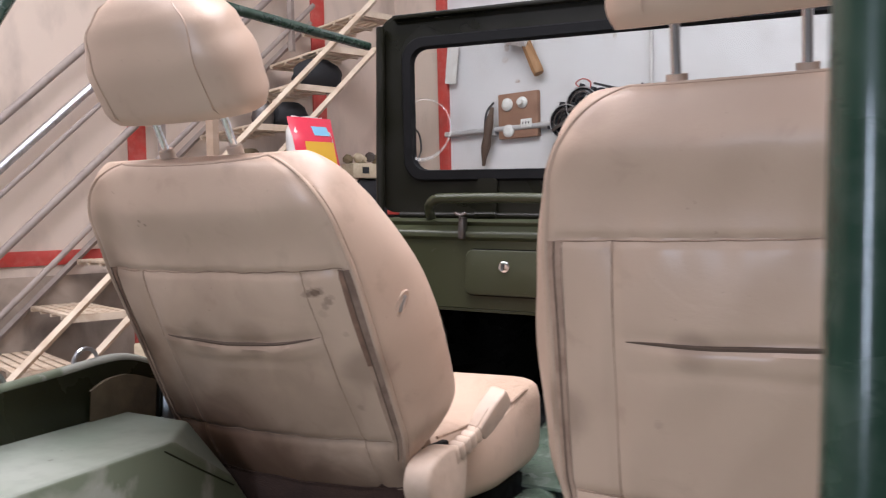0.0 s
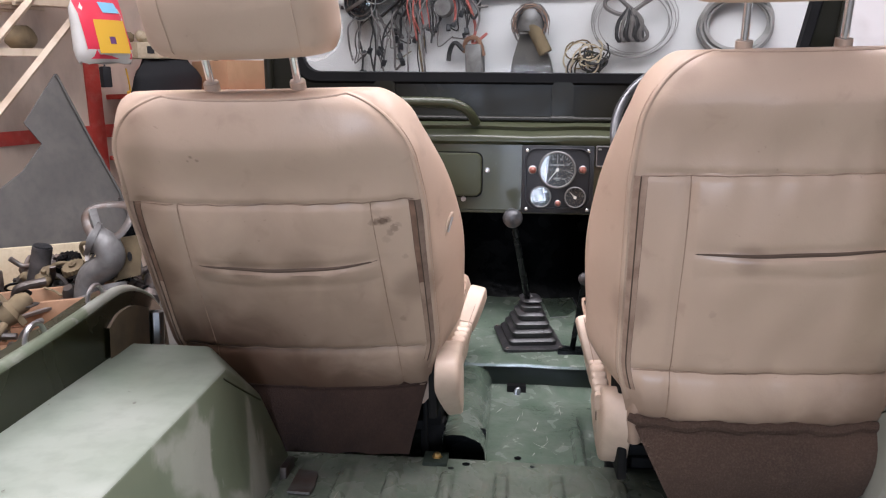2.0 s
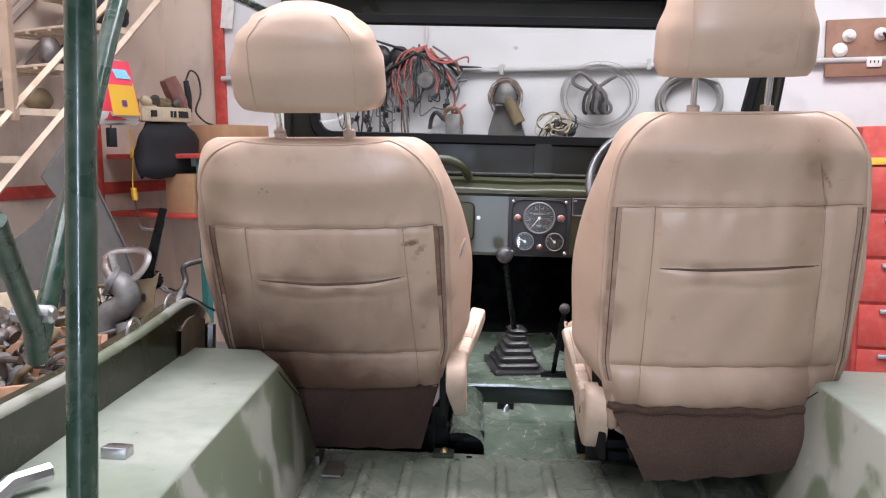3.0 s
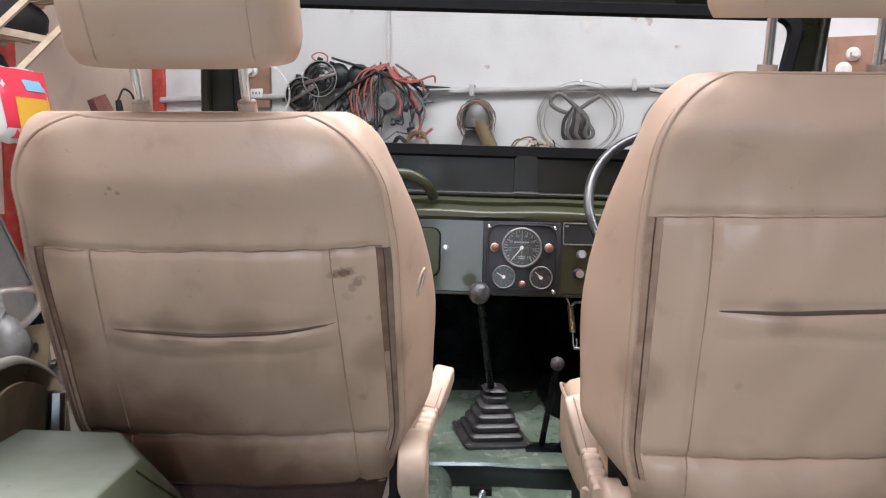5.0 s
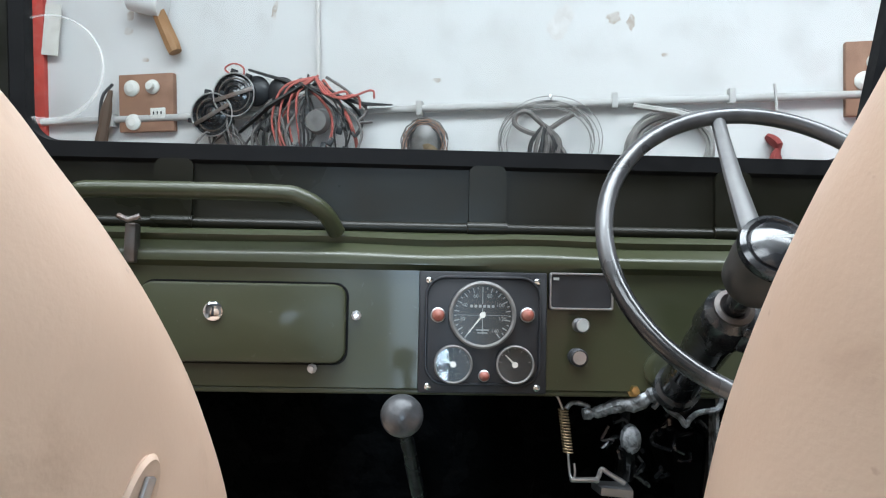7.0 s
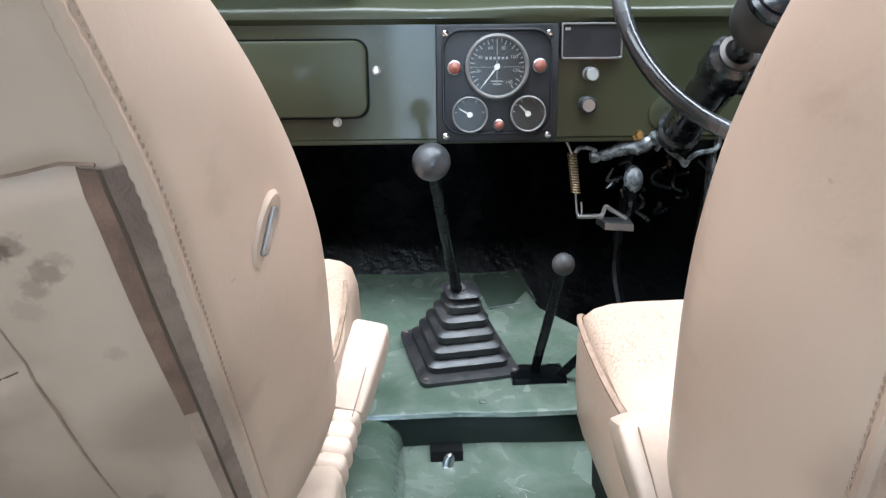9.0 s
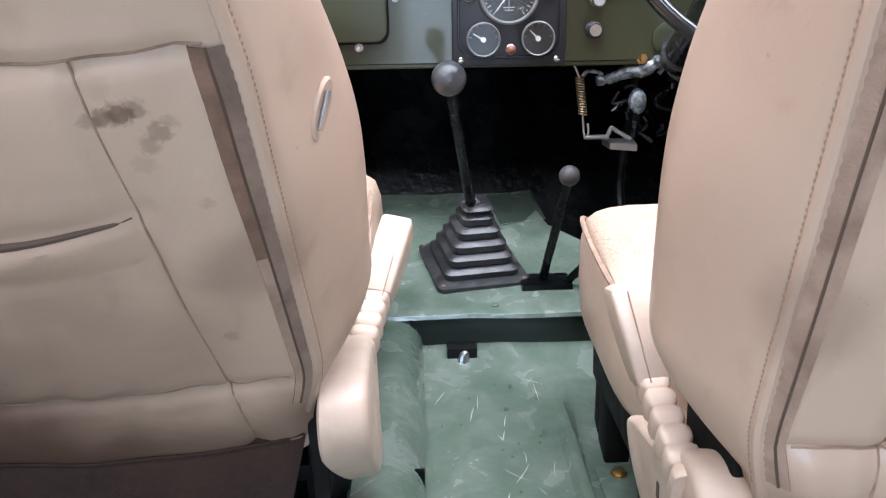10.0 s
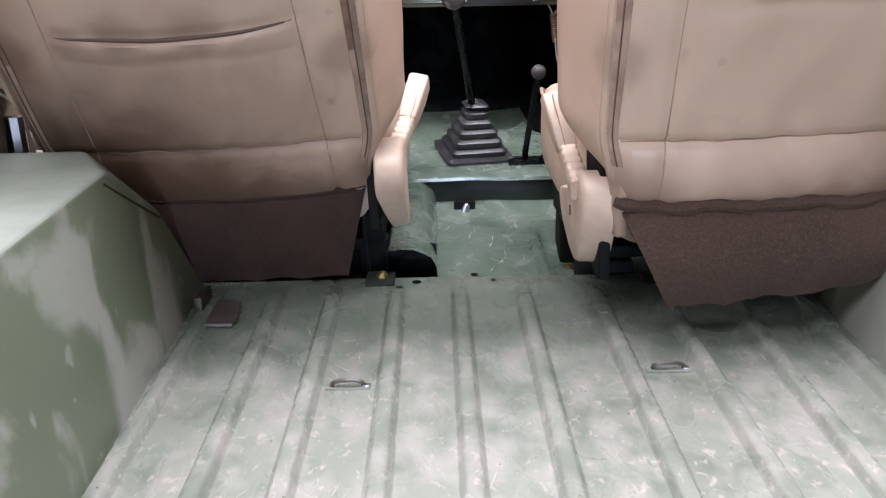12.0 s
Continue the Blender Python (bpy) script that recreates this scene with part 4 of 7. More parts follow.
part("rubber_seal", loft([[(x, 2.036, z) for x, z in rounded(-0.716, 0.673, 1.306, 1.691, 0.06, 8)], [(x, 2.030, z) for x, z in rounded(-0.711, 0.668, 1.311, 1.686, 0.056, 8)],
                          [(x, 2.030, z) for x, z in rounded(-0.688, 0.645, 1.334, 1.663, 0.042, 8)], [(x, 2.050, z) for x, z in rounded(-0.684, 0.641, 1.338, 1.659, 0.04, 8)]], close=True), SEAL, screen, "black rubber glazing seal")
pane = part("pane", sheet(rounded(-0.69, 0.647, 1.332, 1.665, 0.042, 8), 2.046, 2.050), GLASS, screen, "clear glass")
pane.visible_shadow = False
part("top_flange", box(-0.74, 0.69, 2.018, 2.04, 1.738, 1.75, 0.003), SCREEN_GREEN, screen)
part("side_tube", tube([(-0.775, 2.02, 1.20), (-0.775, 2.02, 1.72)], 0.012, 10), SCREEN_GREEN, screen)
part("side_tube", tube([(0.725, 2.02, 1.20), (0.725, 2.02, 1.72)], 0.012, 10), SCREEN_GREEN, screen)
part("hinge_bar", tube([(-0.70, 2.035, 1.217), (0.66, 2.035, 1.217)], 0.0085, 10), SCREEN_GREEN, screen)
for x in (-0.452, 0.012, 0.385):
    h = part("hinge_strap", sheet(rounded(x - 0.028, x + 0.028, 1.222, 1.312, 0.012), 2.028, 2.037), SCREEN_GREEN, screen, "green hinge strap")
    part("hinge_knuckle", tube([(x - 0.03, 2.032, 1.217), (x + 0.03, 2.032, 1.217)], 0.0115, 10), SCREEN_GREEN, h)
for ob in screen.children:
    if ob.name.split(".")[0] in ("frame", "rubber_seal", "pane", "side_tube", "top_flange"):
        for v in ob.data.vertices:   # the frame narrows towards its foot
            drop_ = max(0.0, 1.645 - max(v.co.z, 1.34))
            v.co.x -= (0.225 if v.co.x > 0 else 0.065) * drop_ * v.co.x / 0.65
# pale ring laid on the pane in place of a reflection
sticker = thing("screen_sticker", "half-clear pale ring on the glass for a round reflection", "sticker", JEEP)
part("ring", tube([(-0.648 + 0.082 * math.cos(a), 2.0445, 1.445 + 0.080 * math.sin(a)) for a in [2 * math.pi * k / 40 for k in range(40)]], [0.0032 - 0.0020 * math.sin(2 * math.pi * k / 40 + 0.45) for k in range(40)], 6, closed=True), FAINT, sticker)

# ---- steering ----
wheel = thing("steering_wheel", "dark grey three-spoked steering wheel, worn to bare metal", "steering wheel", JEEP)
WH = Matrix.Translation((0.297, 1.69, 1.178)) @ pose(0, 0, 0, 60)   # local z along the column, towards the driver
ring_pts = [WH @ Vector((0.19 * math.cos(a), 0.19 * math.sin(a), 0)) for a in [2 * math.pi * k / 64 for k in range(64)]]
part("rim", tube(ring_pts, 0.0100, 12, closed=True), material("wheel_paint", (0.014, 0.014, 0.015), 0.22, spots=(0.16, 0.16, 0.17), scale=5, amount=0.7, coat=0.4), wheel)
HB = WH @ Matrix.Translation((-0.019, -0.022, 0))
SPOKE_PAINT = material("spoke_paint", (0.06, 0.06, 0.062), 0.3, spots=(0.22, 0.22, 0.22), scale=14, amount=0.6)
for deg in (100, 340):
    a = radians(deg)
    end = Vector((0.185 * math.cos(a), 0.185 * math.sin(a), 0.0))
    start = Vector((-0.019, -0.022, -0.004))
    part("spoke", tube([WH @ (start.lerp(end, k) + Vector((0, 0, -0.006 * math.sin(math.pi * k)))) for k in (0.12, 0.3, 0.6, 0.85, 1.0)], [0.016, 0.0135, 0.011, 0.0095, 0.009], 10, flat=0.75), SPOKE_PAINT, wheel, "scuffed grey spoke")
hub = part("hub", lathe([(0.0, -0.045), (0.030, -0.045), (0.036, -0.035), (0.039, 0.0), (0.039, 0.022), (0.034, 0.028), (0.0, 0.028)], HB, 32), material("boss_black", (0.035, 0.033, 0.032), 0.45, spots=(0.09, 0.085, 0.08), scale=25, amount=0.6), wheel, "dusty black steering boss")
part("horn_ring", lathe([(0.038, 0.020), (0.0405, 0.026), (0.0395, 0.033), (0.034, 0.036), (0.030, 0.033)], HB, 36), GLOSS_BLACK, hub, "glossy black ring round the horn button")
part("horn_button", lathe([(0.030, 0.030), (0.029, 0.0355), (0.020, 0.0395), (0.010, 0.0412), (0.0, 0.0416)], HB, 36), GLOSS_BLACK, hub, "glossy black horn button")
# pale bar for illegible print and the reflection painted over it
part("maker_bar", box(-0.004, 0.016, 0.006, 0.0105, 0.0405, 0.0414, m=HB), PRINT, hub)
col = part("column", lathe([(0.013, -0.04), (0.013, -0.10), (0.024, -0.10), (0.032, -0.108), (0.034, -0.15), (0.030, -0.16), (0.028, -0.32), (0.033, -0.325), (0.033, -0.34), (0.0, -0.34)], HB, 24), GLOSS_BLACK, wheel, "black steering column")
part("column_collar", lathe([(0.024, -0.101), (0.024, -0.096), (0.018, -0.094), (0.013, -0.099)], HB, 24), DARK_STEEL, col, "worn bare collar edge")
part("stalk_housing", box(0.005, 0.135, -0.038, 0.028, -0.150, -0.100, 0.014, m=HB, segments=4), GLOSS_BLACK, col, "black stalk switch housing")
part("ignition_key", box(0.062, 0.068, -0.064, -0.040, -0.132, -0.120, 0.002, m=HB), STEEL, col, "steel ignition key")
part("key_ring", tube([HB @ Vector((0.065 + 0.012 * math.cos(a), -0.074 + 0.012 * math.sin(a), -0.126)) for a in [2 * math.pi * k / 18 for k in range(18)]], 0.0012, 5, closed=True), CHROME, col, "thin chrome key ring")
part("key_tag", box(0.056, 0.076, -0.110, -0.084, -0.128, -0.124, 0.002, m=HB), BLACK_MATT, col, "black key tag")

# ---- levers and pedals ----
gear = thing("gear_lever", "black ball-topped gear lever in a stepped rubber boot", "lever", JEEP)
BT = Matrix.Translation((-0.062, 1.90, 0.668)) @ pose(0, 0, 0, 10, 0, 12)
def square(half_x, half_y, z, r=0.012):
    return [BT @ Vector((x, y, z)) for x, y in rounded(-half_x, half_x, -half_y, half_y, r, 3)]
rings = [square(0.075, 0.078, 0.0), square(0.075, 0.078, 0.006), square(0.068, 0.071, 0.008)]
for k in range(5):
    h = 0.060 - 0.0085 * k
    z = 0.010 + 0.019 * k
    rings += [square(h, h + 0.002, z), square(h + 0.001, h + 0.003, z + 0.010, 0.014), square(h - 0.004, h - 0.002, z + 0.014, 0.012), square(h - 0.011, h - 0.009, z + 0.0165, 0.010)]
rings += [square(0.026, 0.028, 0.110), square(0.022, 0.024, 0.114), square(0.010, 0.010, 0.116, 0.006)]
boot = part("boot", loft(rings), BOOT_RUBBER, gear, "dusty black stepped rubber boot")
for sx in (-1, 1):
    for sy in (-1, 1):
        part("boot_screw", lathe([(0.004, 0.006), (0.004, 0.009), (0, 0.010)], BT @ Matrix.Translation((sx * 0.066, sy * 0.069, 0)), 8), DARK_STEEL, boot)
KN = Vector((-0.107, 1.632, 1.000))
base = BT @ Vector((-0.008, -0.004, 0.11))
part("shaft", tube([base, base.lerp(KN, 0.35), base.lerp(KN, 0.7), KN], [0.0088, 0.0082, 0.0078, 0.0074], 12), BLACK_PAINT, gear)
part("shaft_collar", lathe([(0.013, -0.004), (0.014, 0.006), (0.009, 0.012)], Matrix.Translation(base), 14), RUBBER, gear)
bm = bmesh.new()
bmesh.ops.create_uvsphere(bm, u_segments=24, v_segments=16, radius=0.0212, matrix=Matrix.Translation(KN))
part("knob", bm, material("knob_black", (0.03, 0.031, 0.033), 0.28, spots=(0.10, 0.10, 0.105), scale=60, amount=0.6, bump=0.2, bump_scale=150), gear, "scuffed round black knob")

transfer = thing("transfer_lever", "slim black ball-topped transfer case lever", "lever", JEEP)
K2 = Vector((0.058, 1.715, 0.858))
part("shaft", tube(smooth_path([(0.045, 1.86, 0.60), (0.046, 1.845, 0.66), K2.lerp(Vector((0.046, 1.845, 0.66)), 0.5), K2], 4), 0.0068, 10), BLACK_PAINT, transfer)
bm = bmesh.new()
bmesh.ops.create_uvsphere(bm, u_segments=20, v_segments=12, radius=0.0145, matrix=Matrix.Translation(K2))
part("knob", bm, RUBBER, transfer)
axle = thing("axle_lever", "short black second transfer lever beside the seat", "lever", JEEP)
part("shaft", tube([(0.066, 1.84, 0.64), (0.118, 1.80, 0.715)], 0.0065, 10), BLACK_PAINT, axle)
bm = bmesh.new()
bmesh.ops.create_uvsphere(bm, u_segments=16, v_segments=10, radius=0.013, matrix=Matrix.Translation((0.120, 1.798, 0.718)))
part("knob", bm, RUBBER, axle)
part("lever_slot", box(0.010, 0.088, 1.815, 1.868, 0.653, 0.6625), BLACK_PAINT, body, "black opening round the transfer levers")
part("inspection_hole", box(-0.110, -0.066, 1.738, 1.7645, 0.560, 0.594), BLACK_FRAME, body, "black square hole in the cross member")
part("cable_end", tube(smooth_path([(-0.100, 1.730, 0.566), (-0.092, 1.733, 0.572), (-0.088, 1.735, 0.586), (-0.082, 1.735, 0.588), (-0.084, 1.733, 0.575), (-0.090, 1.731, 0.566)], 4), 0.0042, 8), STEEL, body, "bare metal cable end")
for x, y, z, r in ((-0.084, 1.412, 0.5515, 0.0068), (-0.179, 1.299, 0.5815, 0.0070), (-0.205, 1.280, 0.5803, 0.0055), (-0.059, 1.302, 0.5817, 0.0040)):
    part("drain_hole", lathe([(r, 0.0), (r, 0.0012), (0, 0.0012)], Matrix.Translation((x, y, z)), 14), BLACK_PAINT, body)
plate = part("seat_bracket", box(-0.258, -0.213, 1.286, 1.340, 0.578, 0.5875, 0.002), CROSS_PAINT, body, "dark green seat bracket")
part("bolt_head", lathe([(0.010, 0), (0.010, 0.002), (0.0068, 0.002), (0.0068, 0.007), (0.005, 0.0085), (0, 0.009)], Matrix.Translation((-0.233, 1.312, 0.5875)), 6), BRASS, plate, "zinc-yellow bolt")
plate = part("seat_bracket", box(0.066, 0.150, 1.44, 1.575, 0.523, 0.528, 0.002), GREEN_SCRATCHED, body, "green seat mounting plate")
part("bolt_head", lathe([(0.0105, 0), (0.0105, 0.002), (0.0075, 0.002), (0.0075, 0.006), (0, 0.008)], Matrix.Translation((0.093, 1.507, 0.528)), 8), BRASS, plate, "zinc-yellow bolt")
part("seat_riser", box(0.080, 0.118, 1.572, 1.60, 0.522, 0.66, 0.004), BLACK_FRAME, body, "black steel seat riser")
part("seat_riser", box(0.120, 0.165, 1.325, 1.37, 0.50, 0.60, 0.004), BLACK_FRAME, body, "black steel seat riser")
anchor = part("anchor_tab", loft([[(x, y, floor_z(y) + z) for x, y in ((-0.478, 1.160), (-0.433, 1.158), (-0.430, 1.180), (-0.437, 1.232), (-0.470, 1.240), (-0.486, 1.236))] for z in (0.0005, 0.006)]), DARK_STEEL, body, "dark steel belt anchor tab")
part("tab_edge", tube([(-0.478, 1.159, floor_z(1.16) + 0.004), (-0.433, 1.157, floor_z(1.16) + 0.004)], 0.0022, 6), STEEL, anchor, "worn bright front edge")
part("tab_upright", box(-0.494, -0.482, 1.19, 1.245, floor_z(1.2), floor_z(1.2) + 0.030, 0.002), DARK_STEEL, anchor)
# a rough bead of weld across two ribs
bm = bmesh.new()
rng_weld = random.Random(12)
for k in range(34):
    x = 0.010 + 0.078 * k / 33
    y = 1.153 + 0.004 * k / 33 + rng_weld.uniform(-0.003, 0.003)
    bmesh.ops.create_icosphere(bm, subdivisions=1, radius=rng_weld.uniform(0.0012, 0.0028), matrix=Matrix.Translation((x, y, floor_height(x, y))) @ Matrix.Diagonal((1.3, 1.0, 0.5, 1)))
tagged(part("weld_bead", bm, STEEL, body, "spattered bare weld bead"), kind="stuff")
# small raised specks put in for scattered glints on the lower floor
random.seed(4)
bm = bmesh.new()
for _ in range(26):
    x, y, r = random.uniform(-0.13, 0.02), random.uniform(1.36, 1.70), random.uniform(0.0015, 0.0036)
    lathe([(r, 0), (r * 0.7, 0.001), (0, 0.0014)], Matrix.Translation((x, y, low_z(y) + 0.002)), 6, bm)
tagged(part("floor_rivets", bm, GREEN_SCRATCHED, body), kind="stuff")

pedals = thing("pedal_gear", "bare steel return spring and pedal linkage under the dash", "pedals", JEEP)
helix = [(0.123 + 0.008 * k / 120 + 0.0065 * math.cos(2 * math.pi * k / 8), 2.0 + 0.0065 * math.sin(2 * math.pi * k / 8), 0.958 - 0.063 * k / 120) for k in range(121)]
part("return_spring", tube(helix, 0.0014, 6), OLD_BRASS, pedals, "brass-coloured coil spring")
part("spring_hook", tube(smooth_path([(0.131, 2.0, 0.896), (0.132, 2.0, 0.882), (0.134, 1.998, 0.862), (0.138, 1.998, 0.857), (0.141, 1.998, 0.866), (0.140, 2.0, 0.880)], 4), 0.0019, 6), STEEL, pedals)
part("hook_wire", tube(smooth_path([(0.123, 2.0, 0.956), (0.117, 2.0, 0.970), (0.108, 2.0, 0.985)], 4), 0.0018, 6), STEEL, pedals)
part("arm", box(0.134, 0.176, 1.994, 2.004, 0.8535, 0.8600, 0.002), STEEL, pedals, "bright steel arm")
part("arm_plate", loft([[(0.176, 1.985, z), (0.222, 1.985, z - 0.004), (0.226, 2.03, z - 0.002), (0.172, 2.03, z)] for z in (0.838, 0.849)]), STEEL, pedals, "bright steel plate")
part("arm_gusset", tube(smooth_path([(0.170, 2.0, 0.853), (0.176, 2.0, 0.862), (0.180, 2.0, 0.872), (0.190, 2.0, 0.866), (0.214, 2.0, 0.852)], 4), 0.0036, 6), STEEL, pedals)
for x in (0.235, 0.375):
    part("pedal_arm", tube(smooth_path([(x + 0.01, 2.10, 0.99), (x + 0.005, 2.12, 0.86), (x - 0.01, 2.10, 0.74), (x - 0.004, 2.05, 0.66)], 5), 0.009, 8), BLACK_PAINT, pedals, "black pedal arm")
    part("pedal_pad", box(x - 0.035, x + 0.030, 2.02, 2.045, 0.60, 0.665, 0.006), BLACK_PAINT, pedals)
rng_cast = random.Random(23)
arm_pts = smooth_path([(0.152, 2.0, 0.950), (0.176, 2.0, 0.954), (0.200, 1.995, 0.964), (0.226, 1.99, 0.968), (0.246, 1.985, 0.981), (0.270, 1.98, 0.990)], 5)
part("cast_arm", tube(arm_pts, [0.006 + 0.006 * min(1.0, k / 10) + rng_cast.uniform(-0.0022, 0.0026) for k in range(len(arm_pts))], 9), BARE_CAST, pedals, "scraped bare metal pivot arm")
part("arm_hook", tube(smooth_path([(0.128, 2.0, 0.958), (0.136, 2.0, 0.966), (0.150, 2.0, 0.965), (0.162, 2.0, 0.960)], 4), 0.0035, 7), BARE_CAST, pedals)
part("bracket_nut", lathe([(0.011, -0.008), (0.011, 0.004), (0.007, 0.005), (0.006, 0.014), (0, 0.015)], Matrix.Translation((0.221, 1.985, 0.988)) @ ALONG_Y, 6), BRASS, pedals, "brass-coloured nut")
flange_pts = [(0.250, 0.962), (0.262, 0.975), (0.272, 0.960), (0.290, 0.948), (0.297, 0.938), (0.304, 0.948), (0.318, 0.957), (0.344, 0.962), (0.350, 0.982)]
part("column_flange", tube(smooth_path([(x, 1.985, z) for x, z in flange_pts], 4), 0.0042, 7), BARE_CAST, pedals, "scraped bright clamp under the column")
part("flange_plate", loft([[(x, y, z) for x, z in ((0.256, 0.972), (0.276, 0.956), (0.297, 0.944), (0.322, 0.958), (0.346, 0.966), (0.346, 0.990), (0.262, 0.990))] for y in (1.992, 2.006)]), BLACK_PAINT, pedals)
part("bracket_lug", loft([[(0.222 + r * math.cos(a) * 0.9, y, 0.915 + r * math.sin(a) * 1.35) for a in [2 * math.pi * k / 12 for k in range(12)]] for y, r in ((2.012, 0.011), (2.004, 0.0165), (1.992, 0.0150), (1.986, 0.007))]), BARE_CAST, pedals, "scraped cast lug")
part("lug_stem", tube([(0.220, 2.0, 0.905), (0.222, 2.005, 0.880), (0.224, 2.02, 0.855)], [0.011, 0.009, 0.008], 9), BLACK_PAINT, pedals)
part("fuse_lug", loft([[(0.362 + r * math.cos(a), y, 0.914 + r * math.sin(a)) for a in [2 * math.pi * k / 8 for k in range(8)]] for y, r in ((2.02, 0.010), (2.008, 0.0165), (1.995, 0.014), (1.988, 0.006))]), BARE_CAST, pedals, "scraped grey knob")
part("side_bracket", box(0.343, 0.349, 1.99, 2.02, 0.850, 0.990, 0.002), BARE_CAST, pedals)
for k in range(16):
    x, z = rng_cast.uniform(0.19, 0.36), rng_cast.uniform(0.86, 0.945)
    pts = [(x, 2.03, z)]
    for _ in range(3):
        pts.append((pts[-1][0] + rng_cast.uniform(-0.022, 0.022), 2.03 + rng_cast.uniform(-0.01, 0.02), pts[-1][2] + rng_cast.uniform(-0.026, 0.012)))
    part("loom_wire", tube(smooth_path(pts, 4), rng_cast.uniform(0.0022, 0.0042), 6), GLOSS_BLACK, pedals)


# ---- seats ----
def cat(vals, s):
    """Smooth lookup in (s, value) pairs."""
    for (a, va), (b, vb) in zip(vals, vals[1:]):
        if s <= b:
            t = (s - a) / (b - a)
            t = t * t * (3 - 2 * t)
            return va + (vb - va) * t
    return vals[-1][1]


HEIGHT = 0.556


def seat_shape(s):
    """Half width of the rear face, half width of the flank, depth, setback and crown at height s."""
    r = 0.095
    k = 1.0
    if s > HEIGHT - r:
        k = math.sqrt(max(0.0, 1 - ((s - HEIGHT + r) / r) ** 2))
    wb = cat([(0, 0.198), (0.12, 0.2206), (0.36, 0.2190), (0.55, 0.2020)], s) - r * (1 - k)
    bulge = cat([(0, 0.0308), (0.12, 0.0418), (0.25, 0.0475), (0.53, 0.0040), (0.56, 0.004)], s)
    f = min(1.0, max(0.0, (s - 0.045) / 0.065))
    f = f * f * (3 - 2 * f)                      # the flank ends above the rear panel
    r2, k2 = 0.046, 1.0                          # the flank turns over later than the rear panel
    if s > HEIGHT - r2:
        k2 = math.sqrt(max(0.0, 1 - ((s - HEIGHT + r2) / r2) ** 2))
    ws = wb + r * (1 - k) - r2 * (1 - k2) + (0.006 + (bulge - 0.006) * math.sqrt(f)) * (0.35 + 0.65 * k)
    d = cat([(0, 0.134), (0.15, 0.162), (0.30, 0.154), (0.45, 0.134), (0.56, 0.114)], s) * (0.30 + 0.70 * k)
    d = 0.085 + (d - 0.085) * f
    return wb, ws, d, 0.030 * (1 - k), 0.010 + 0.012 * math.exp(-((s - 0.30) / 0.2) ** 2)


def back_slice(s):
    wb, ws, d, y0, crown = seat_shape(s)
    full = cat([(0, 0.0), (0.30, 0.0), (0.46, 0.009), (0.56, 0.0)], s)   # padded shoulder
    half = [(0, y0 - crown), (wb * 0.35, y0 - crown * 0.95), (wb * 0.7, y0 - crown * 0.7), (wb - 0.020, y0 - crown * 0.25), (wb - 0.006, y0 + 0.000), (wb - 0.001, y0 + 0.005), (wb + 0.006, y0 + 0.008),
            (wb + (ws - wb) * 0.45 + full * 0.8, y0 + d * 0.20), (wb + (ws - wb) * 0.85 + full, y0 + d * 0.42), (ws + full * 0.45, y0 + d * 0.62), (ws - 0.008, y0 + d * 0.82), (ws - 0.030, y0 + d * 0.97), (ws - 0.060, y0 + d), (ws - 0.095, y0 + d * 0.94), (wb * 0.3, y0 + d * 0.80)]
    return [Vector((x, y, s)) for x, y in half]


FOLD = {"sag": 0.014, "up": 0.004, "low": 0.0, "seed": 0.0}   # set for each seat before it is built


def pocket_line(u):
    k = min(1.0, max(0.0, (u + 0.130) / 0.272))
    return 0.274 + FOLD["up"] + 0.006 * k - FOLD["sag"] * math.sin(math.pi * k)


def relief(u, s):
    """How far the upholstery stands out (+) or is drawn in (-) on the rear face."""
    up, e = FOLD["up"], FOLD["seed"]
    dent = lambda dist, w=0.0055: math.exp(-(dist / w) ** 2)
    v = -0.0042 * dent(s - 0.388 - up) - 0.0046 * dent(s - 0.099)
    if s < 0.388 + up:
        v -= 0.0036 * max(dent(u - 0.142 - 0.016 * (0.388 - s) / 0.37), dent(u + 0.142 + 0.008 * (0.388 - s) / 0.37))
    v += 0.003 * math.sin(math.pi * min(1.0, max(0.0, (s - 0.10) / 0.29))) + 0.004 * math.sin(math.pi * min(1.0, max(0.0, s / 0.10))) * (1 + 2.2 * FOLD["low"])
    if -0.150 < u < 0.160:
        m = pocket_line(u)
        edge = math.sin(math.pi * (u + 0.150) / 0.310) ** 0.7
        v += edge * (0.0045 * math.exp(-((m - s) / 0.034) ** 2) if s < m else 0.0045 * math.exp(-((s - m) / 0.004) ** 2) - 0.004 * math.exp(-((s - m - 0.008) / 0.009) ** 2))
        v -= edge * 0.0022 * math.exp(-((m - 0.026 - s + 0.004 * math.sin(u * 31 + e)) / 0.008) ** 2)
    # the padding rolls over near the top and is hollow below it
    v += 0.006 * math.exp(-((s - 0.505) / 0.032) ** 2) - 0.007 * math.exp(-((s - 0.425) / 0.042) ** 2) * (1 - (abs(u) / 0.24) ** 2)
    # slack leather: soft waves and short puckers off the seams
    v += 0.0016 * math.sin(23 * u + 11 * s + e) * math.sin(17 * s - 6 * u + 2 * e) + 0.0009 * math.sin(61 * u - 37 * s + e)
    v += 0.0011 * math.sin(u * 150 + e) * math.exp(-(abs(s - 0.388 - up) / 0.022)) + 0.0012 * math.sin(u * 120 + 2 * e) * math.exp(-(abs(s - 0.099) / 0.020))
    return v


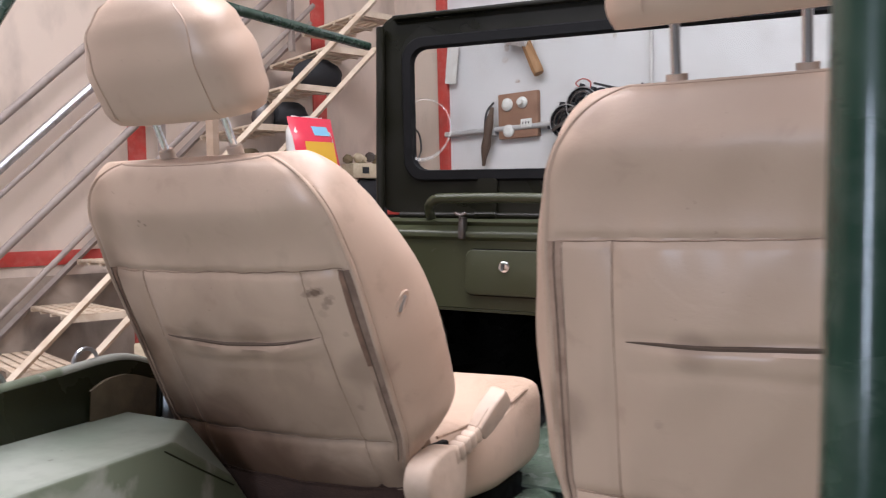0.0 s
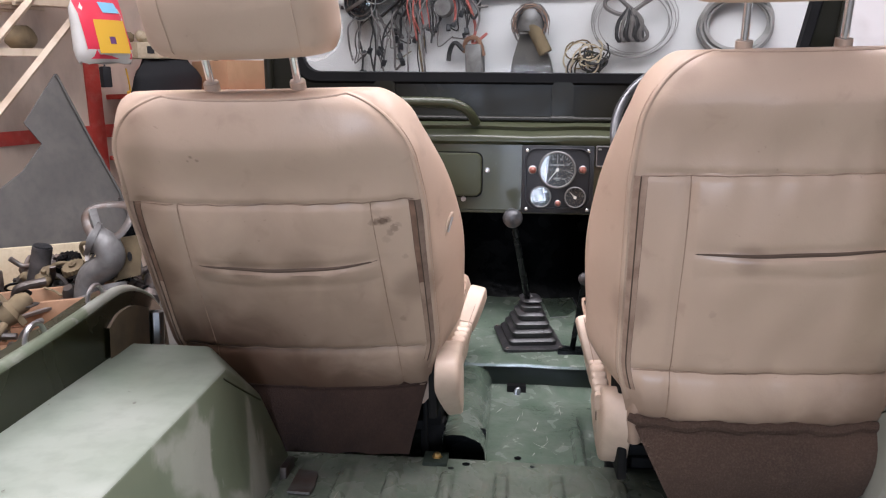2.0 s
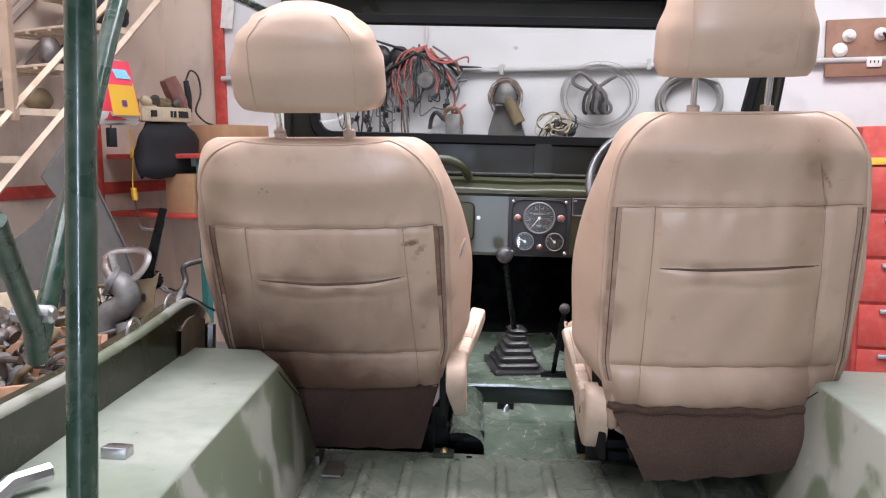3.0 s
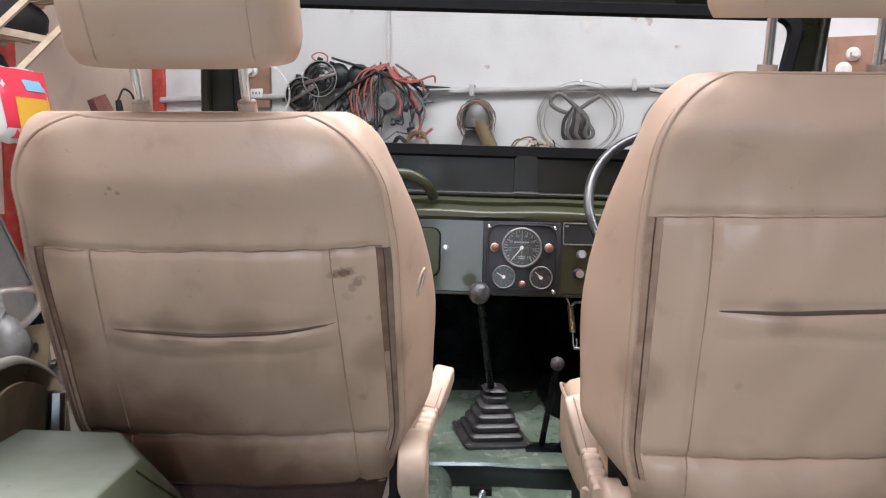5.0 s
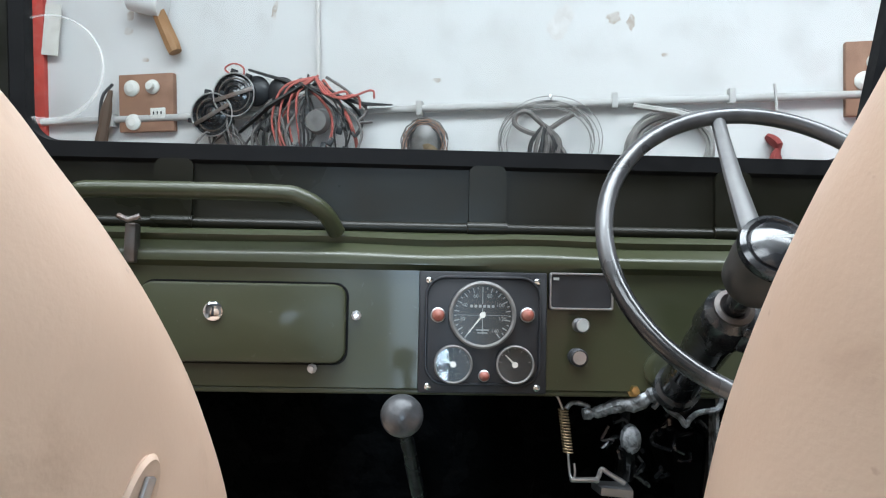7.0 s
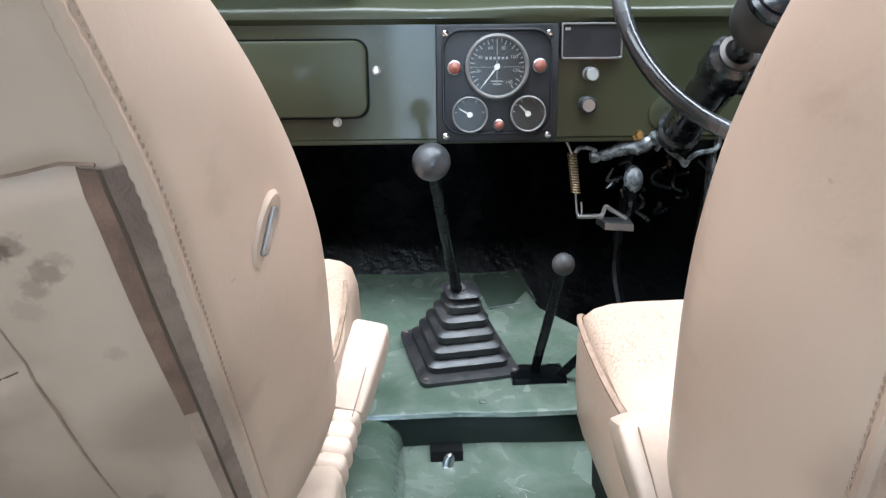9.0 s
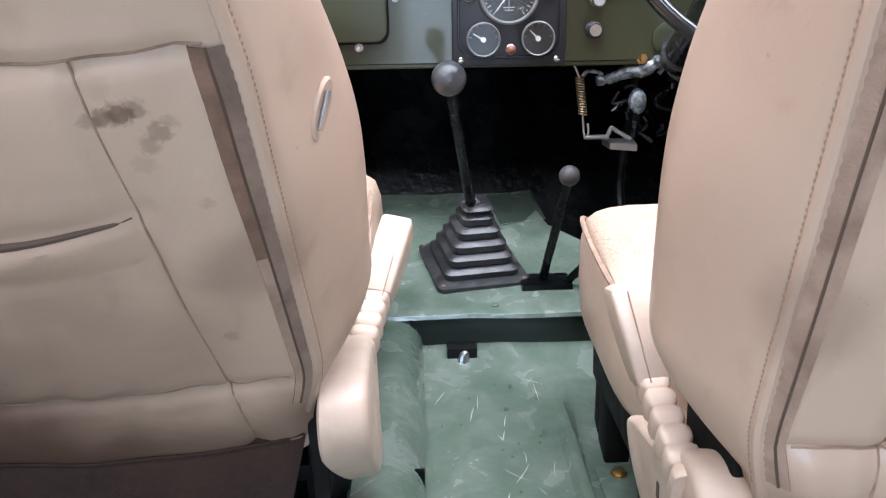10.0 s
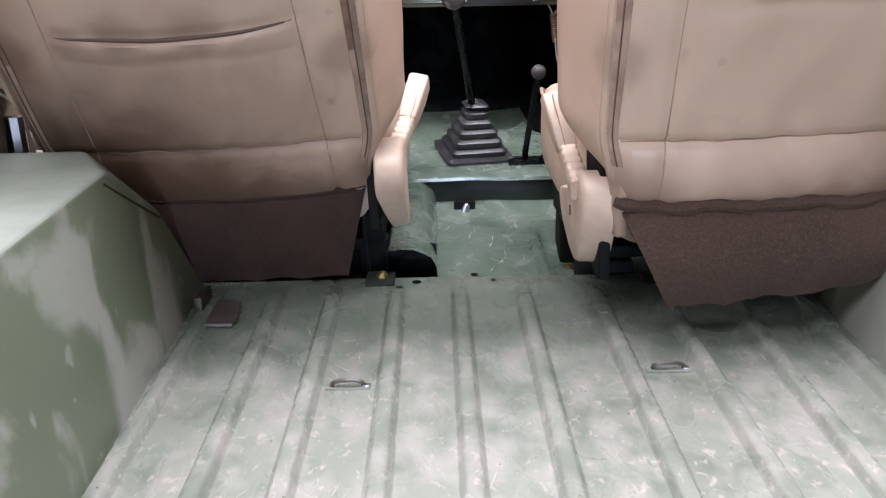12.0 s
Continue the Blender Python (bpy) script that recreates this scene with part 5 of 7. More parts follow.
def back_y(u, s):
    """Depth of the rear face of the backrest at u, s."""
    wb, ws, d, y0, crown = seat_shape(s)
    w = max(0.01, wb - 0.004)
    q = min(1.0, abs(u) / w)
    rim = 0.005 * max(0.0, (abs(u) - w + 0.004) / 0.008) if abs(u) > w - 0.004 else 0.0
    return y0 - crown * (1 - q ** 2.4) + rim - relief(u, s) * min(1.0, (1 - q) / 0.10) * min(1.0, (HEIGHT - s) / 0.06)


def dense_slice(s):
    """A fine ring round the backrest at height s."""
    wb = seat_shape(s)[0]
    n = 34
    rear = [Vector((wb * k / n, back_y(wb * k / n, s), s)) for k in range(-n, n + 1)]
    flank = smooth_path(back_slice(s)[6:], 3)
    flank = [p for p in flank if p.x > 0.001]
    # the crest rolls down towards the front
    fall = 0.62 * min(1.0, max(0.0, (s - 0.40) / 0.15)) ** 1.5
    y0 = seat_shape(s)[3]
    for p in flank:
        dy = max(0.0, p.y - y0 - 0.004)
        p.z -= fall * dy * dy / (dy + 0.04)
    return rear + flank + [Vector((-p.x, p.y, p.z)) for p in reversed(flank)]


def on_back(pts, lift=0.001):
    return [Vector((u, back_y(u, s) - lift, s)) for u, s in pts]


def line(a, b, n=12, sag=0.0):
    return [(a[0] + (b[0] - a[0]) * k / n, a[1] + (b[1] - a[1]) * k / n - sag * math.sin(math.pi * k / n)) for k in range(n + 1)]


def strip(pts, width, lift, bm=None):
    """A thin band laid on the rear face along (u, s) points."""
    bm = bm or bmesh.new()
    prev = None
    for i, (u, s) in enumerate(pts):
        w = width[i] if isinstance(width, list) else width
        a = Vector((u - w / 2, back_y(u - w / 2, s) - lift, s))
        b = Vector((u + w / 2, back_y(u + w / 2, s) - lift, s))
        cur = (bm.verts.new(a), bm.verts.new(b))
        if prev:
            bm.faces.new((prev[0], prev[1], cur[1], cur[0]))
        prev = cur
    return bm


def headrest_ring(s, s0, s1):
    t = (s - s0) / (s1 - s0)
    w = cat([(0, 0.124), (0.10, 0.132), (0.40, 0.131), (0.68, 0.116), (0.87, 0.084), (1.0, 0.030)], t)
    d = cat([(0, 0.040), (0.10, 0.055), (0.45, 0.062), (0.75, 0.054), (0.92, 0.036), (1.0, 0.010)], t)
    n = 28
    return [Vector((math.copysign(abs(math.cos(a)) ** 0.62, math.cos(a)) * w, 0.062 + math.copysign(abs(math.sin(a)) ** 0.75, math.sin(a)) * d, s)) for a in [2 * math.pi * k / n for k in range(n)]]


def cushion_top(t):
    return cat([(0, 0.085), (0.45, 0.092), (0.85, 0.122), (1.0, 0.05)], t)


def seat(label, place, tilt, inner, shift=0.0, stain=True, gap=0.055):
    """A front seat. inner: +1 when the recliner cover is on its right."""
    st = thing("front_seat", label, "seat", place, "front seats")
    FOLD.update({"sag": 0.010 if stain else 0.003, "up": 0.010 if stain else 0.013, "low": 0.0 if stain else 1.0, "seed": 0.7 if stain else 2.9})
    T = pose(0, 0, 0, tilt, 0, 0)
    up = 0.010 if stain else 0.013
    n = 130
    rings = [[T @ p for p in dense_slice(s)] for s in [(HEIGHT - 0.0006) * (1 - (1 - k / n) ** 1.5) if k else 0.0 for k in range(n + 1)]]
    # wide patches paint shade into the leather, small ones are dirt
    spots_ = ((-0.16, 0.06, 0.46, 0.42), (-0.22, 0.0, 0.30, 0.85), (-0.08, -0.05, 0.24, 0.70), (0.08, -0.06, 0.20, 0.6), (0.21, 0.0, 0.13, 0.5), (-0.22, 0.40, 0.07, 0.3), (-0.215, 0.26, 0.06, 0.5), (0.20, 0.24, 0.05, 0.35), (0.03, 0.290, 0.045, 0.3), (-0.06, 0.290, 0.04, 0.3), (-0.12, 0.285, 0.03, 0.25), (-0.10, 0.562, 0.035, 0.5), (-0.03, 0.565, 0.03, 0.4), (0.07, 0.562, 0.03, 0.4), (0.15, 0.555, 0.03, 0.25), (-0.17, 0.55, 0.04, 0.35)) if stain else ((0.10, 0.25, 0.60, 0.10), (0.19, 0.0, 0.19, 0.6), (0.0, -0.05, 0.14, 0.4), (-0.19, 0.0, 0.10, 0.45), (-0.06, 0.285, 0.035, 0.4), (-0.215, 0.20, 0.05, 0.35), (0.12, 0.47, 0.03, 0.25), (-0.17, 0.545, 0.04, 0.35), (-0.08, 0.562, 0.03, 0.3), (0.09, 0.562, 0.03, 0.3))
    soil_shade = [(tuple(T @ Vector((u, -0.01, s))), r, k) for u, s, r, k in spots_]
    # grease marks beside the zip
    marks = ()
    if stain:
        marks = [(0.142, 0.3650, 0.0065, 0.35), (0.150, 0.3665, 0.0085, 0.6), (0.158, 0.3690, 0.0095, 0.75), (0.166, 0.3705, 0.0080, 0.5), (0.174, 0.3540, 0.0090, 0.45), (0.167, 0.3470, 0.0075, 0.35), (0.180, 0.3590, 0.0060, 0.25)]
        marks += [(0.160, 0.334, 0.0090, 0.16), (0.150, 0.385, 0.0110, 0.14), (0.186, 0.300, 0.0060, 0.2), (0.172, 0.170, 0.0075, 0.25), (-0.094, 0.484, 0.0045, 0.5), (-0.088, 0.478, 0.0036, 0.45), (-0.101, 0.476, 0.0030, 0.35)]
    else:
        marks = [(0.128 + 0.0042 * k, 0.462 - 0.0062 * k, (0.0040, 0.0052, 0.0046)[k % 3], (0.25, 0.4, 0.5, 0.45, 0.3)[k]) for k in range(5)] + [(0.140, 0.410, 0.006, 0.2), (-0.10, 0.20, 0.007, 0.15)]
    soil_shade += [(tuple(T @ Vector((u, back_y(u, s), s))), r, k) for u, s, r, k in marks]
    skin = leather_material("seat_leather", soil_shade)
    back = part("backrest", loft(rings), skin, st, "cream leather backrest, soiled along the seams, with shade painted low down")

    def lay(name, bm, mat, lbl=""):
        for v in bm.verts:
            v.co = T @ v.co
        return part(name, bm, mat, back, lbl)

    # stitched panel seams
    bm = bmesh.new()
    for a, b in (((-0.205, 0.385 + up), (0.205, 0.390 + up)), ((-0.142, 0.386 + up), (-0.150, 0.02)), ((0.142, 0.388 + up), (0.158, 0.02)), ((-0.20, 0.098), (0.20, 0.100))):
        tube(on_back(line(a, b, 60), 0.0005), 0.0009, 5, bm)
    lay("panel_seams", bm, SEAM, "sewn panel seams")
    us = [-0.130 + 0.272 * k / 24 for k in range(25)]
    # dark tube paints the shade in the open pocket
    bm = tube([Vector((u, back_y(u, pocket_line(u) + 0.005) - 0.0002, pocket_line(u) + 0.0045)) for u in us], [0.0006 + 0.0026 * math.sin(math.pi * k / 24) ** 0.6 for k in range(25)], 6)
    lay("pocket_mouth", bm, DARK_BROWN, "dark curved line for the shaded mouth of a back pocket")
    # zip tapes beside the outer seams
    for side in (-1, 1):
        zip_w = lambda s: 0.011 + 0.007 * min(1.0, s / 0.38)
        heights = [0.066 + 0.332 * k / 30 for k in range(31)]
        centre = lambda s: seat_shape(s)[0] - 0.002 - zip_w(s) / 2
        soiled = [s for s in heights if s > 0.235] if stain else []
        plain = [s for s in heights if s <= 0.246] if stain else heights
        for run, tape, words in ((soiled, ZIPTAPE, "dirty brown zip tape"), (plain, ZIPTAPE_CLEAN, "brown zip tape")):
            if run:
                lay("zip_tape", strip([(side * (centre(s) - zip_w(s) / 4), s) for s in run], [zip_w(s) / 2 for s in run], 0.0012), tape, words)
        lay("zip_tape", strip([(side * (centre(s) + zip_w(s) / 4), s) for s in heights], [zip_w(s) / 2 for s in heights], 0.0018), ZIPTAPE_OUTER if stain else ZIPTAPE_CLEAN, "brown zip tape")
        lay("zip_teeth", tube(on_back([(side * centre(s), s) for s in heights], 0.0014), 0.0010, 5), DARK_BROWN, "dark closed zip")
        lay("tape_edge", tube(on_back([(side * (centre(s) - zip_w(s) / 2), s) for s in heights], 0.0004), 0.0004, 5), DARK_BROWN)
    # one rope of piping up one side, over the crest and down the other, with stitches
    r = 0.095
    rise = [0.045 + (HEIGHT - r - 0.045) * k / 110 for k in range(110)] + [HEIGHT - r + (r - 0.0012) * math.sin(math.pi / 2 * k / 40) for k in range(41)]
    right = [Vector((back_slice(s)[5].x + 0.0012, back_slice(s)[5].y + 0.0005, s)) for s in rise]
    end = right[-1]
    over = [Vector((u, back_y(u, HEIGHT - 0.0012) + 0.001 + (end.y - back_y(end.x - 0.002, HEIGHT - 0.0012) - 0.001) * (abs(u) / end.x) ** 2, HEIGHT - 0.0012)) for u in [end.x * (1 - k / 24) for k in range(1, 48)]]
    rim = [T @ p for p in right + over + [Vector((-p.x, p.y, p.z)) for p in reversed(right)]]
    thick = lambda k: (1.0, 0.86)[k % 2] * max(0.0022, 0.0052 - 0.0030 * max(0, min(k, len(rim) - 1 - k) - 95) / 45)
    part("rim_piping", tube(rim, [thick(k) for k in range(len(rim))], 8), skin, back, "rope-like stitched edge piping")
    part("crest_thread", tube([p + T.to_3x3() @ Vector((0, -0.0022, -0.0006)) for p in rim[118:-118]], 0.0006, 5), SEAM, back, "thread of the crest seam")
    for side in (-1, 1):
        pts = [T @ Vector((side * p.x, p.y, p.z)) for p in right if p.z < 0.50]
        bm = tube([p + T.to_3x3() @ Vector((-side * 0.0052, -0.0010, 0)) for p in pts], 0.0011, 5)
        tube([p + T.to_3x3() @ Vector((side * 0.0044, 0.0032, 0)) for p in pts], 0.0009, 5, bm)
        part("seam_thread", bm, THREAD, back, "dirty sewing thread")
        bm = bmesh.new()
        for k in range(110):
            s = 0.06 + 0.46 * k / 110
            q = back_slice(s)[6]
            q = T @ Vector((side * (q.x - 0.0006), q.y - 0.0012, s))
            box(q.x - 0.0003, q.x + 0.0003, q.y - 0.0004, q.y + 0.0004, q.z - 0.0009, q.z + 0.0009, 0, bm)
        tagged(part("stitches", bm, STITCH, back), kind="stuff")
    if stain:
        # maker's tag on the flank
        side = inner
        q0, q1 = back_slice(0.315)[7], back_slice(0.315)[8]
        q = q0.lerp(q1, 0.62)
        nrm = Vector(((q1 - q0).y, -(q1 - q0).x, 0)).normalized()
        rot = Matrix((Vector((0, 0, 1)), nrm.cross(Vector((0, 0, 1))), nrm)).transposed().to_4x4()
        m = T @ Matrix.Translation(q + nrm * 0.0005) @ rot @ pose(0, 0, 0, 0, 0, -40)
        tag = part("flank_tag", lathe([(0.0, -0.002), (0.0085, -0.002), (0.0090, 0.0), (0.0082, 0.0018), (0.0070, 0.0012), (0, 0.0012)], m @ Matrix.Diagonal((2.3, 1.0, 1.0, 1.0)), 28), skin, back, "oval leather tag")
        part("tag_badge", box(-0.0125, 0.0125, -0.0026, 0.0026, 0.0012, 0.0036, 0.001, m=m), STEEL, tag, "small metal badge")
    else:
        bm = tube(on_back([(0.115, 0.515), (0.125, 0.47), (0.135, 0.425), (0.142, 0.405)], 0.0003), [0.0008, 0.0014, 0.0015, 0.0030], 5)
        lay("scuff_line", bm, SEAM, "dark diagonal scuff")
    # headrest on two chrome posts
    s0, s1 = HEIGHT + gap, HEIGHT + gap + 0.177
    head = part("headrest", loft([[T @ (p + Vector((shift, 0, 0))) for p in headrest_ring(s0 + (s1 - s0) * (k / 16), s0, s1)] for k in range(17)]), LEATHER, st, "rounded cream leather headrest")
    for side in (-1, 1):
        part("headrest_post", tube([T @ Vector((shift + side * 0.062, 0.055, HEIGHT - 0.02)), T @ Vector((shift + side * 0.062, 0.055, s0 + 0.02))], 0.0055, 10), CHROME, st, "chrome headrest post")
        part("post_guide", tube([T @ Vector((shift + side * 0.062, 0.055, HEIGHT - 0.012)), T @ Vector((shift + side * 0.062, 0.055, HEIGHT + 0.006))], 0.011, 10), PLASTIC, st)
        pts = []
        for k in range(15):
            s = s0 + 0.006 + (s1 - s0 - 0.012) * k / 14
            ring_ = headrest_ring(s, s0, s1)
            w = max(p.x for p in ring_)
            u = side * min(0.086, w * 0.8)
            d = max(p.y for p in ring_) - 0.062
            c = min(0.999, abs(u) / w) ** (1 / 0.62)
            pts.append(T @ Vector((u + shift, 0.062 - d * math.sqrt(1 - c * c) ** 0.75 - 0.0004, s)))
        part("headrest_seam", tube(pts, 0.0010, 5), LEATHER, head)
    low_pts = [T @ (p + Vector((shift, -0.0004, 0.012))) for p in headrest_ring(s0 + 0.012, s0, s1)[14:29]]
    part("headrest_welt", tube(low_pts, 0.0015, 5), SEAM, head)
    # cloth skirt under the backrest
    bm = bmesh.new()
    prev = None
    nu = 24
    for k in range(nu + 1):
        t = k / nu
        u = -0.20 + 0.40 * t
        top = T @ Vector((u, back_y(u, 0.012) + (0.003 if stain else -0.003), 0.010 if stain else 0.014))
        wob = 0.004 * math.sin(k * 0.9) + 0.002 * math.sin(k * 2.3)
        if stain:
            end = Vector((-0.14 + 0.298 * t, 0.035 + wob * 0.4, -0.142 + 0.001 * math.sin(k * 1.3)))
        else:
            end = Vector((-0.135 + 0.335 * t, -0.025 + wob, -0.126 + 0.026 * t + 0.060 * max(0.0, (t - 0.70) / 0.30) ** 1.3 + 0.0015 * math.sin(k * 2.1)))
        cur, inner_ = [], []
        for q in range(7):
            f = q / 6
            p = top.lerp(end, f) + Vector((0, -(0.010 if stain else 0.022) * math.sin(math.pi * f) + wob * 0.5 * f, 0))
            cur.append(bm.verts.new(p))
            inner_.append(bm.verts.new(p + Vector((0, 0.006, 0))))
        if prev:
            for q in range(6):
                bm.faces.new((prev[0][q], prev[0][q + 1], cur[q + 1], cur[q]))
                bm.faces.new((prev[1][q], prev[1][q + 1], inner_[q + 1], inner_[q]))
            bm.faces.new((prev[0][6], cur[6], inner_[6], prev[1][6]))
        prev = (cur, inner_)
    if stain:
        part("skirt", bm, BROWN_TRIM, st, "dirty brown cloth panel under the backrest")
    else:
        skirt = part("skirt", bm, CARPET, st, "ragged brown carpet flap")
        lip = [T @ Vector((u, back_y(u, 0.014) - 0.005 - 0.002 * math.sin(u * 90), 0.013 + 0.002 * math.sin(u * 55))) for u in [-0.20 + 0.40 * k / 40 for k in range(41)]]
        part("frayed_edge", tube(lip, [0.0080 + 0.0012 * math.sin(k * 1.7) for k in range(41)], 8), CARPET, skirt, "frayed rolled carpet edge")
    hem = [T @ Vector((u, back_y(u, 0.004) - 0.002, 0.006)) for u in [-0.197 + 0.394 * k / 16 for k in range(17)]]
    if stain:
        part("hem", tube(hem, 0.0012, 6), BROWN_TRIM, st, "dark sewn hem")
    # cushion
    bm = bmesh.new()
    rings = []
    for k in range(15):
        t = k / 14
        y = 0.095 + 0.43 * t
        hw = cat([(0, 0.185), (0.5, 0.235), (0.85, 0.235), (1.0, 0.19)], t)
        top = cushion_top(t)
        bot = cat([(0, -0.08), (0.8, -0.07), (1.0, -0.02)], t)
        ring_ = []
        for q in range(28):
            a = 2 * math.pi * q / 28
            cx = math.copysign(abs(math.cos(a)) ** 0.35, math.cos(a)) * hw
            sz = math.copysign(abs(math.sin(a)) ** 0.45, math.sin(a))
            z = (top + bot) / 2 + sz * (top - bot) / 2
            if sz > 0.6:
                z += 0.018 * (abs(cx) / hw) ** 4 - 0.010
            ring_.append((cx, y, z))
        rings.append(ring_)
    worn = leather_material("cushion_leather", [((inner * 0.20, 0.12, 0.05), 0.10, 0.3)], ((inner * 0.20, 0.40, 0.11), 0.10))
    cushion = part("cushion", loft(rings), worn, st, "cream leather seat cushion, cracked near its corner")
    part("cushion_piping", tube(smooth_path([(inner * 0.216, 0.07, 0.072), (inner * 0.236, 0.28, 0.082), (inner * 0.236, 0.44, 0.104), (inner * 0.20, 0.51, 0.072)], 6), 0.003, 6), SEAM, cushion)
    # recliner cover with ribbed bellows and lever
    def ovals(rows, n=16, p=0.6):
        """Rings across a spine: centre, half width along x, half height in the plane normal to the spine."""
        out = []
        for i, (c, w, h) in enumerate(rows):
            d = (Vector(rows[min(i + 1, len(rows) - 1)][0]) - Vector(rows[max(i - 1, 0)][0])).normalized()
            up = Vector((1, 0, 0)).cross(d).normalized()
            side_ = d.cross(up)
            out.append([Vector(c) + side_ * math.copysign(abs(math.cos(a)) ** p, math.cos(a)) * w + up * math.copysign(abs(math.sin(a)) ** p, math.sin(a)) * h for a in [2 * math.pi * q / n for q in range(n)]])
        return out
    e = inner
    b0, b1, tip = (Vector(p) for p in (((e * 0.243, 0.064, 0.046), (e * 0.259, 0.136, 0.076), (e * 0.281, 0.190, 0.134)) if stain else ((e * 0.236, 0.060, 0.026), (e * 0.239, 0.142, 0.056), (e * 0.256, 0.164, 0.132))))

    def shell(outline, x_in, x_out, back=0.0):
        """A moulded cover: a rounded outline in the yz plane, given depth and soft edges. back leans the rim outwards along y."""
        pts = outline
        for _ in range(2):
            pts = [q for i in range(len(pts)) for q in ((0.75 * pts[i][0] + 0.25 * pts[(i + 1) % len(pts)][0], 0.75 * pts[i][1] + 0.25 * pts[(i + 1) % len(pts)][1]), (0.25 * pts[i][0] + 0.75 * pts[(i + 1) % len(pts)][0], 0.25 * pts[i][1] + 0.75 * pts[(i + 1) % len(pts)][1]))]
        cy, cz = sum(p[0] for p in pts) / len(pts), sum(p[1] for p in pts) / len(pts)
        return loft([[(e * (x_in + (x_out - x_in) * f), cy + (y - cy) * k + back * f, cz + (z - cz) * k) for y, z in pts] for f, k in ((0.0, 0.96), (0.05, 0.995), (0.12, 1.0), (0.80, 1.0), (0.90, 0.985), (0.97, 0.95), (1.0, 0.90))])
    if stain:
        cover = part("recliner_cover", shell([(-0.030, 0.056), (-0.046, 0.030), (-0.036, -0.006), (0.006, -0.046), (0.046, -0.074), (0.074, -0.070), (0.092, -0.020), (0.102, 0.030), (0.086, 0.060), (0.030, 0.068)], 0.214, 0.255, 0.010), PLASTIC, st, "cream plastic recliner cover")
        for v in cover.data.vertices:
            low = min(1.0, max(0.0, -v.co.z / 0.07))
            v.co.x = e * (0.258 + (abs(v.co.x) - 0.258) * (1 - 0.38 * low))
    else:
        cover = part("recliner_cover", shell([(-0.004, -0.012), (0.000, 0.030), (0.028, 0.048), (0.060, 0.040), (0.090, 0.010), (0.190, -0.008), (0.212, -0.026), (0.176, -0.062), (0.084, -0.092), (0.050, -0.086), (0.016, -0.044)], 0.197, 0.240, 0.008), PLASTIC, st, "cream plastic recliner cover")
        part("cover_slot", box(*sorted((e * 0.2385, e * 0.2412)), 0.098, 0.103, -0.030, -0.016), DARK_BROWN, cover)
    rows_ = []
    for k in range(25):
        t = -0.22 + 1.26 * k / 24
        big = (0.0118, 0.0122, 0.0118, 0.0092)[k % 4] * (1.12 - 0.12 * t)
        rows_.append((b0.lerp(b1, t), big, big * 1.1))
    part("bellows", loft(ovals(rows_, 18, 0.36)), PLASTIC, st, "ribbed cream plastic bellows")
    lever = part("recliner_lever", loft(ovals([(b1.lerp(tip, t), w, h) for t, w, h in ((-0.04, 0.0115, 0.0130), (-0.01, 0.0135, 0.0165), (0.20, 0.0150, 0.0205), (0.60, 0.0165, 0.0225), (0.93, 0.0165, 0.0195), (0.98, 0.0145, 0.0165), (1.0, 0.0110, 0.012))], 28, 0.24)), PLASTIC, st, "cream plastic lever")
    side_mid = Vector((e * 0.004, -0.0222, 0.006))
    part("lever_joint", tube([b1.lerp(tip, 0.02) + side_mid, b1.lerp(tip, 0.5) + side_mid * 1.06, b1.lerp(tip, 0.95) + side_mid * 0.9], 0.0007, 5), SEAM, lever)
    # black plate fills the gap that lies in shade beside the recliner
    part("hinge_plate", box(min(e * 0.200, e * 0.215), max(e * 0.200, e * 0.215), 0.02 if not stain else -0.005, 0.12, -0.10 if not stain else -0.06, 0.06, 0.004), BLACK_FRAME, st, "black plate for the shaded gap at the hinge")
    if not stain:
        part("side_flap", loft(ovals([((e * 0.190, 0.03, -0.035), 0.006, 0.012), ((e * 0.191, 0.024, -0.025), 0.014, 0.024), ((e * 0.192, 0.014, 0.010), 0.015, 0.026), ((e * 0.192, 0.004, 0.045), 0.008, 0.018)], 14, 0.8)), skin, st, "folded leather flap")
    # steel base frame
    for ux in (-0.19, 0.19):
        part("slide_rail", box(ux - 0.018, ux + 0.018, 0.14 if stain else 0.18, 0.50, -0.125, -0.075, 0.003), BLACK_FRAME, st)
    for ux in (-0.19, 0.19):
        for y in (0.165 if stain else 0.26, 0.45):
            wide = 0.024 if stain and ux * inner > 0 and y < 0.2 else 0.016
            part("leg", box(ux - wide, ux + wide, y - 0.02, y + 0.02, -0.225, -0.12, 0.003), BLACK_FRAME, st, "black steel leg")
    # plates and pan are added to block light under the seat
    for ux in (-0.178, 0.178):
        part("base_plate", box(ux - 0.004, ux + 0.004, 0.13 if stain else 0.20, 0.48, -0.205 if stain else -0.175, -0.06, 0.002), BLACK_FRAME, st, "black side plate added to darken the space under the seat")
    part("base_pan", box(-0.176, 0.176, 0.14 if stain else 0.21, 0.47, -0.135, -0.115, 0.003), BLACK_FRAME, st, "black pan added to darken the space under the cushion")
    if stain:
        # the cushion's outer rear corner is tucked in
        for v in cushion.data.vertices:
            v.co.y += 0.035 * max(0.0, (v.co.y - 0.3) / 0.225)
            v.co.z += 0.012 * max(0.0, (v.co.y - 0.3) / 0.225) if v.co.z > 0.03 else 0.0
            if v.co.x * inner > 0:
                v.co.x *= 1.065
            if v.co.x * inner < 0:
                v.co.x *= 0.80 + 0.20 * min(1.0, max(0.0, (v.co.y - 0.10) / 0.25))
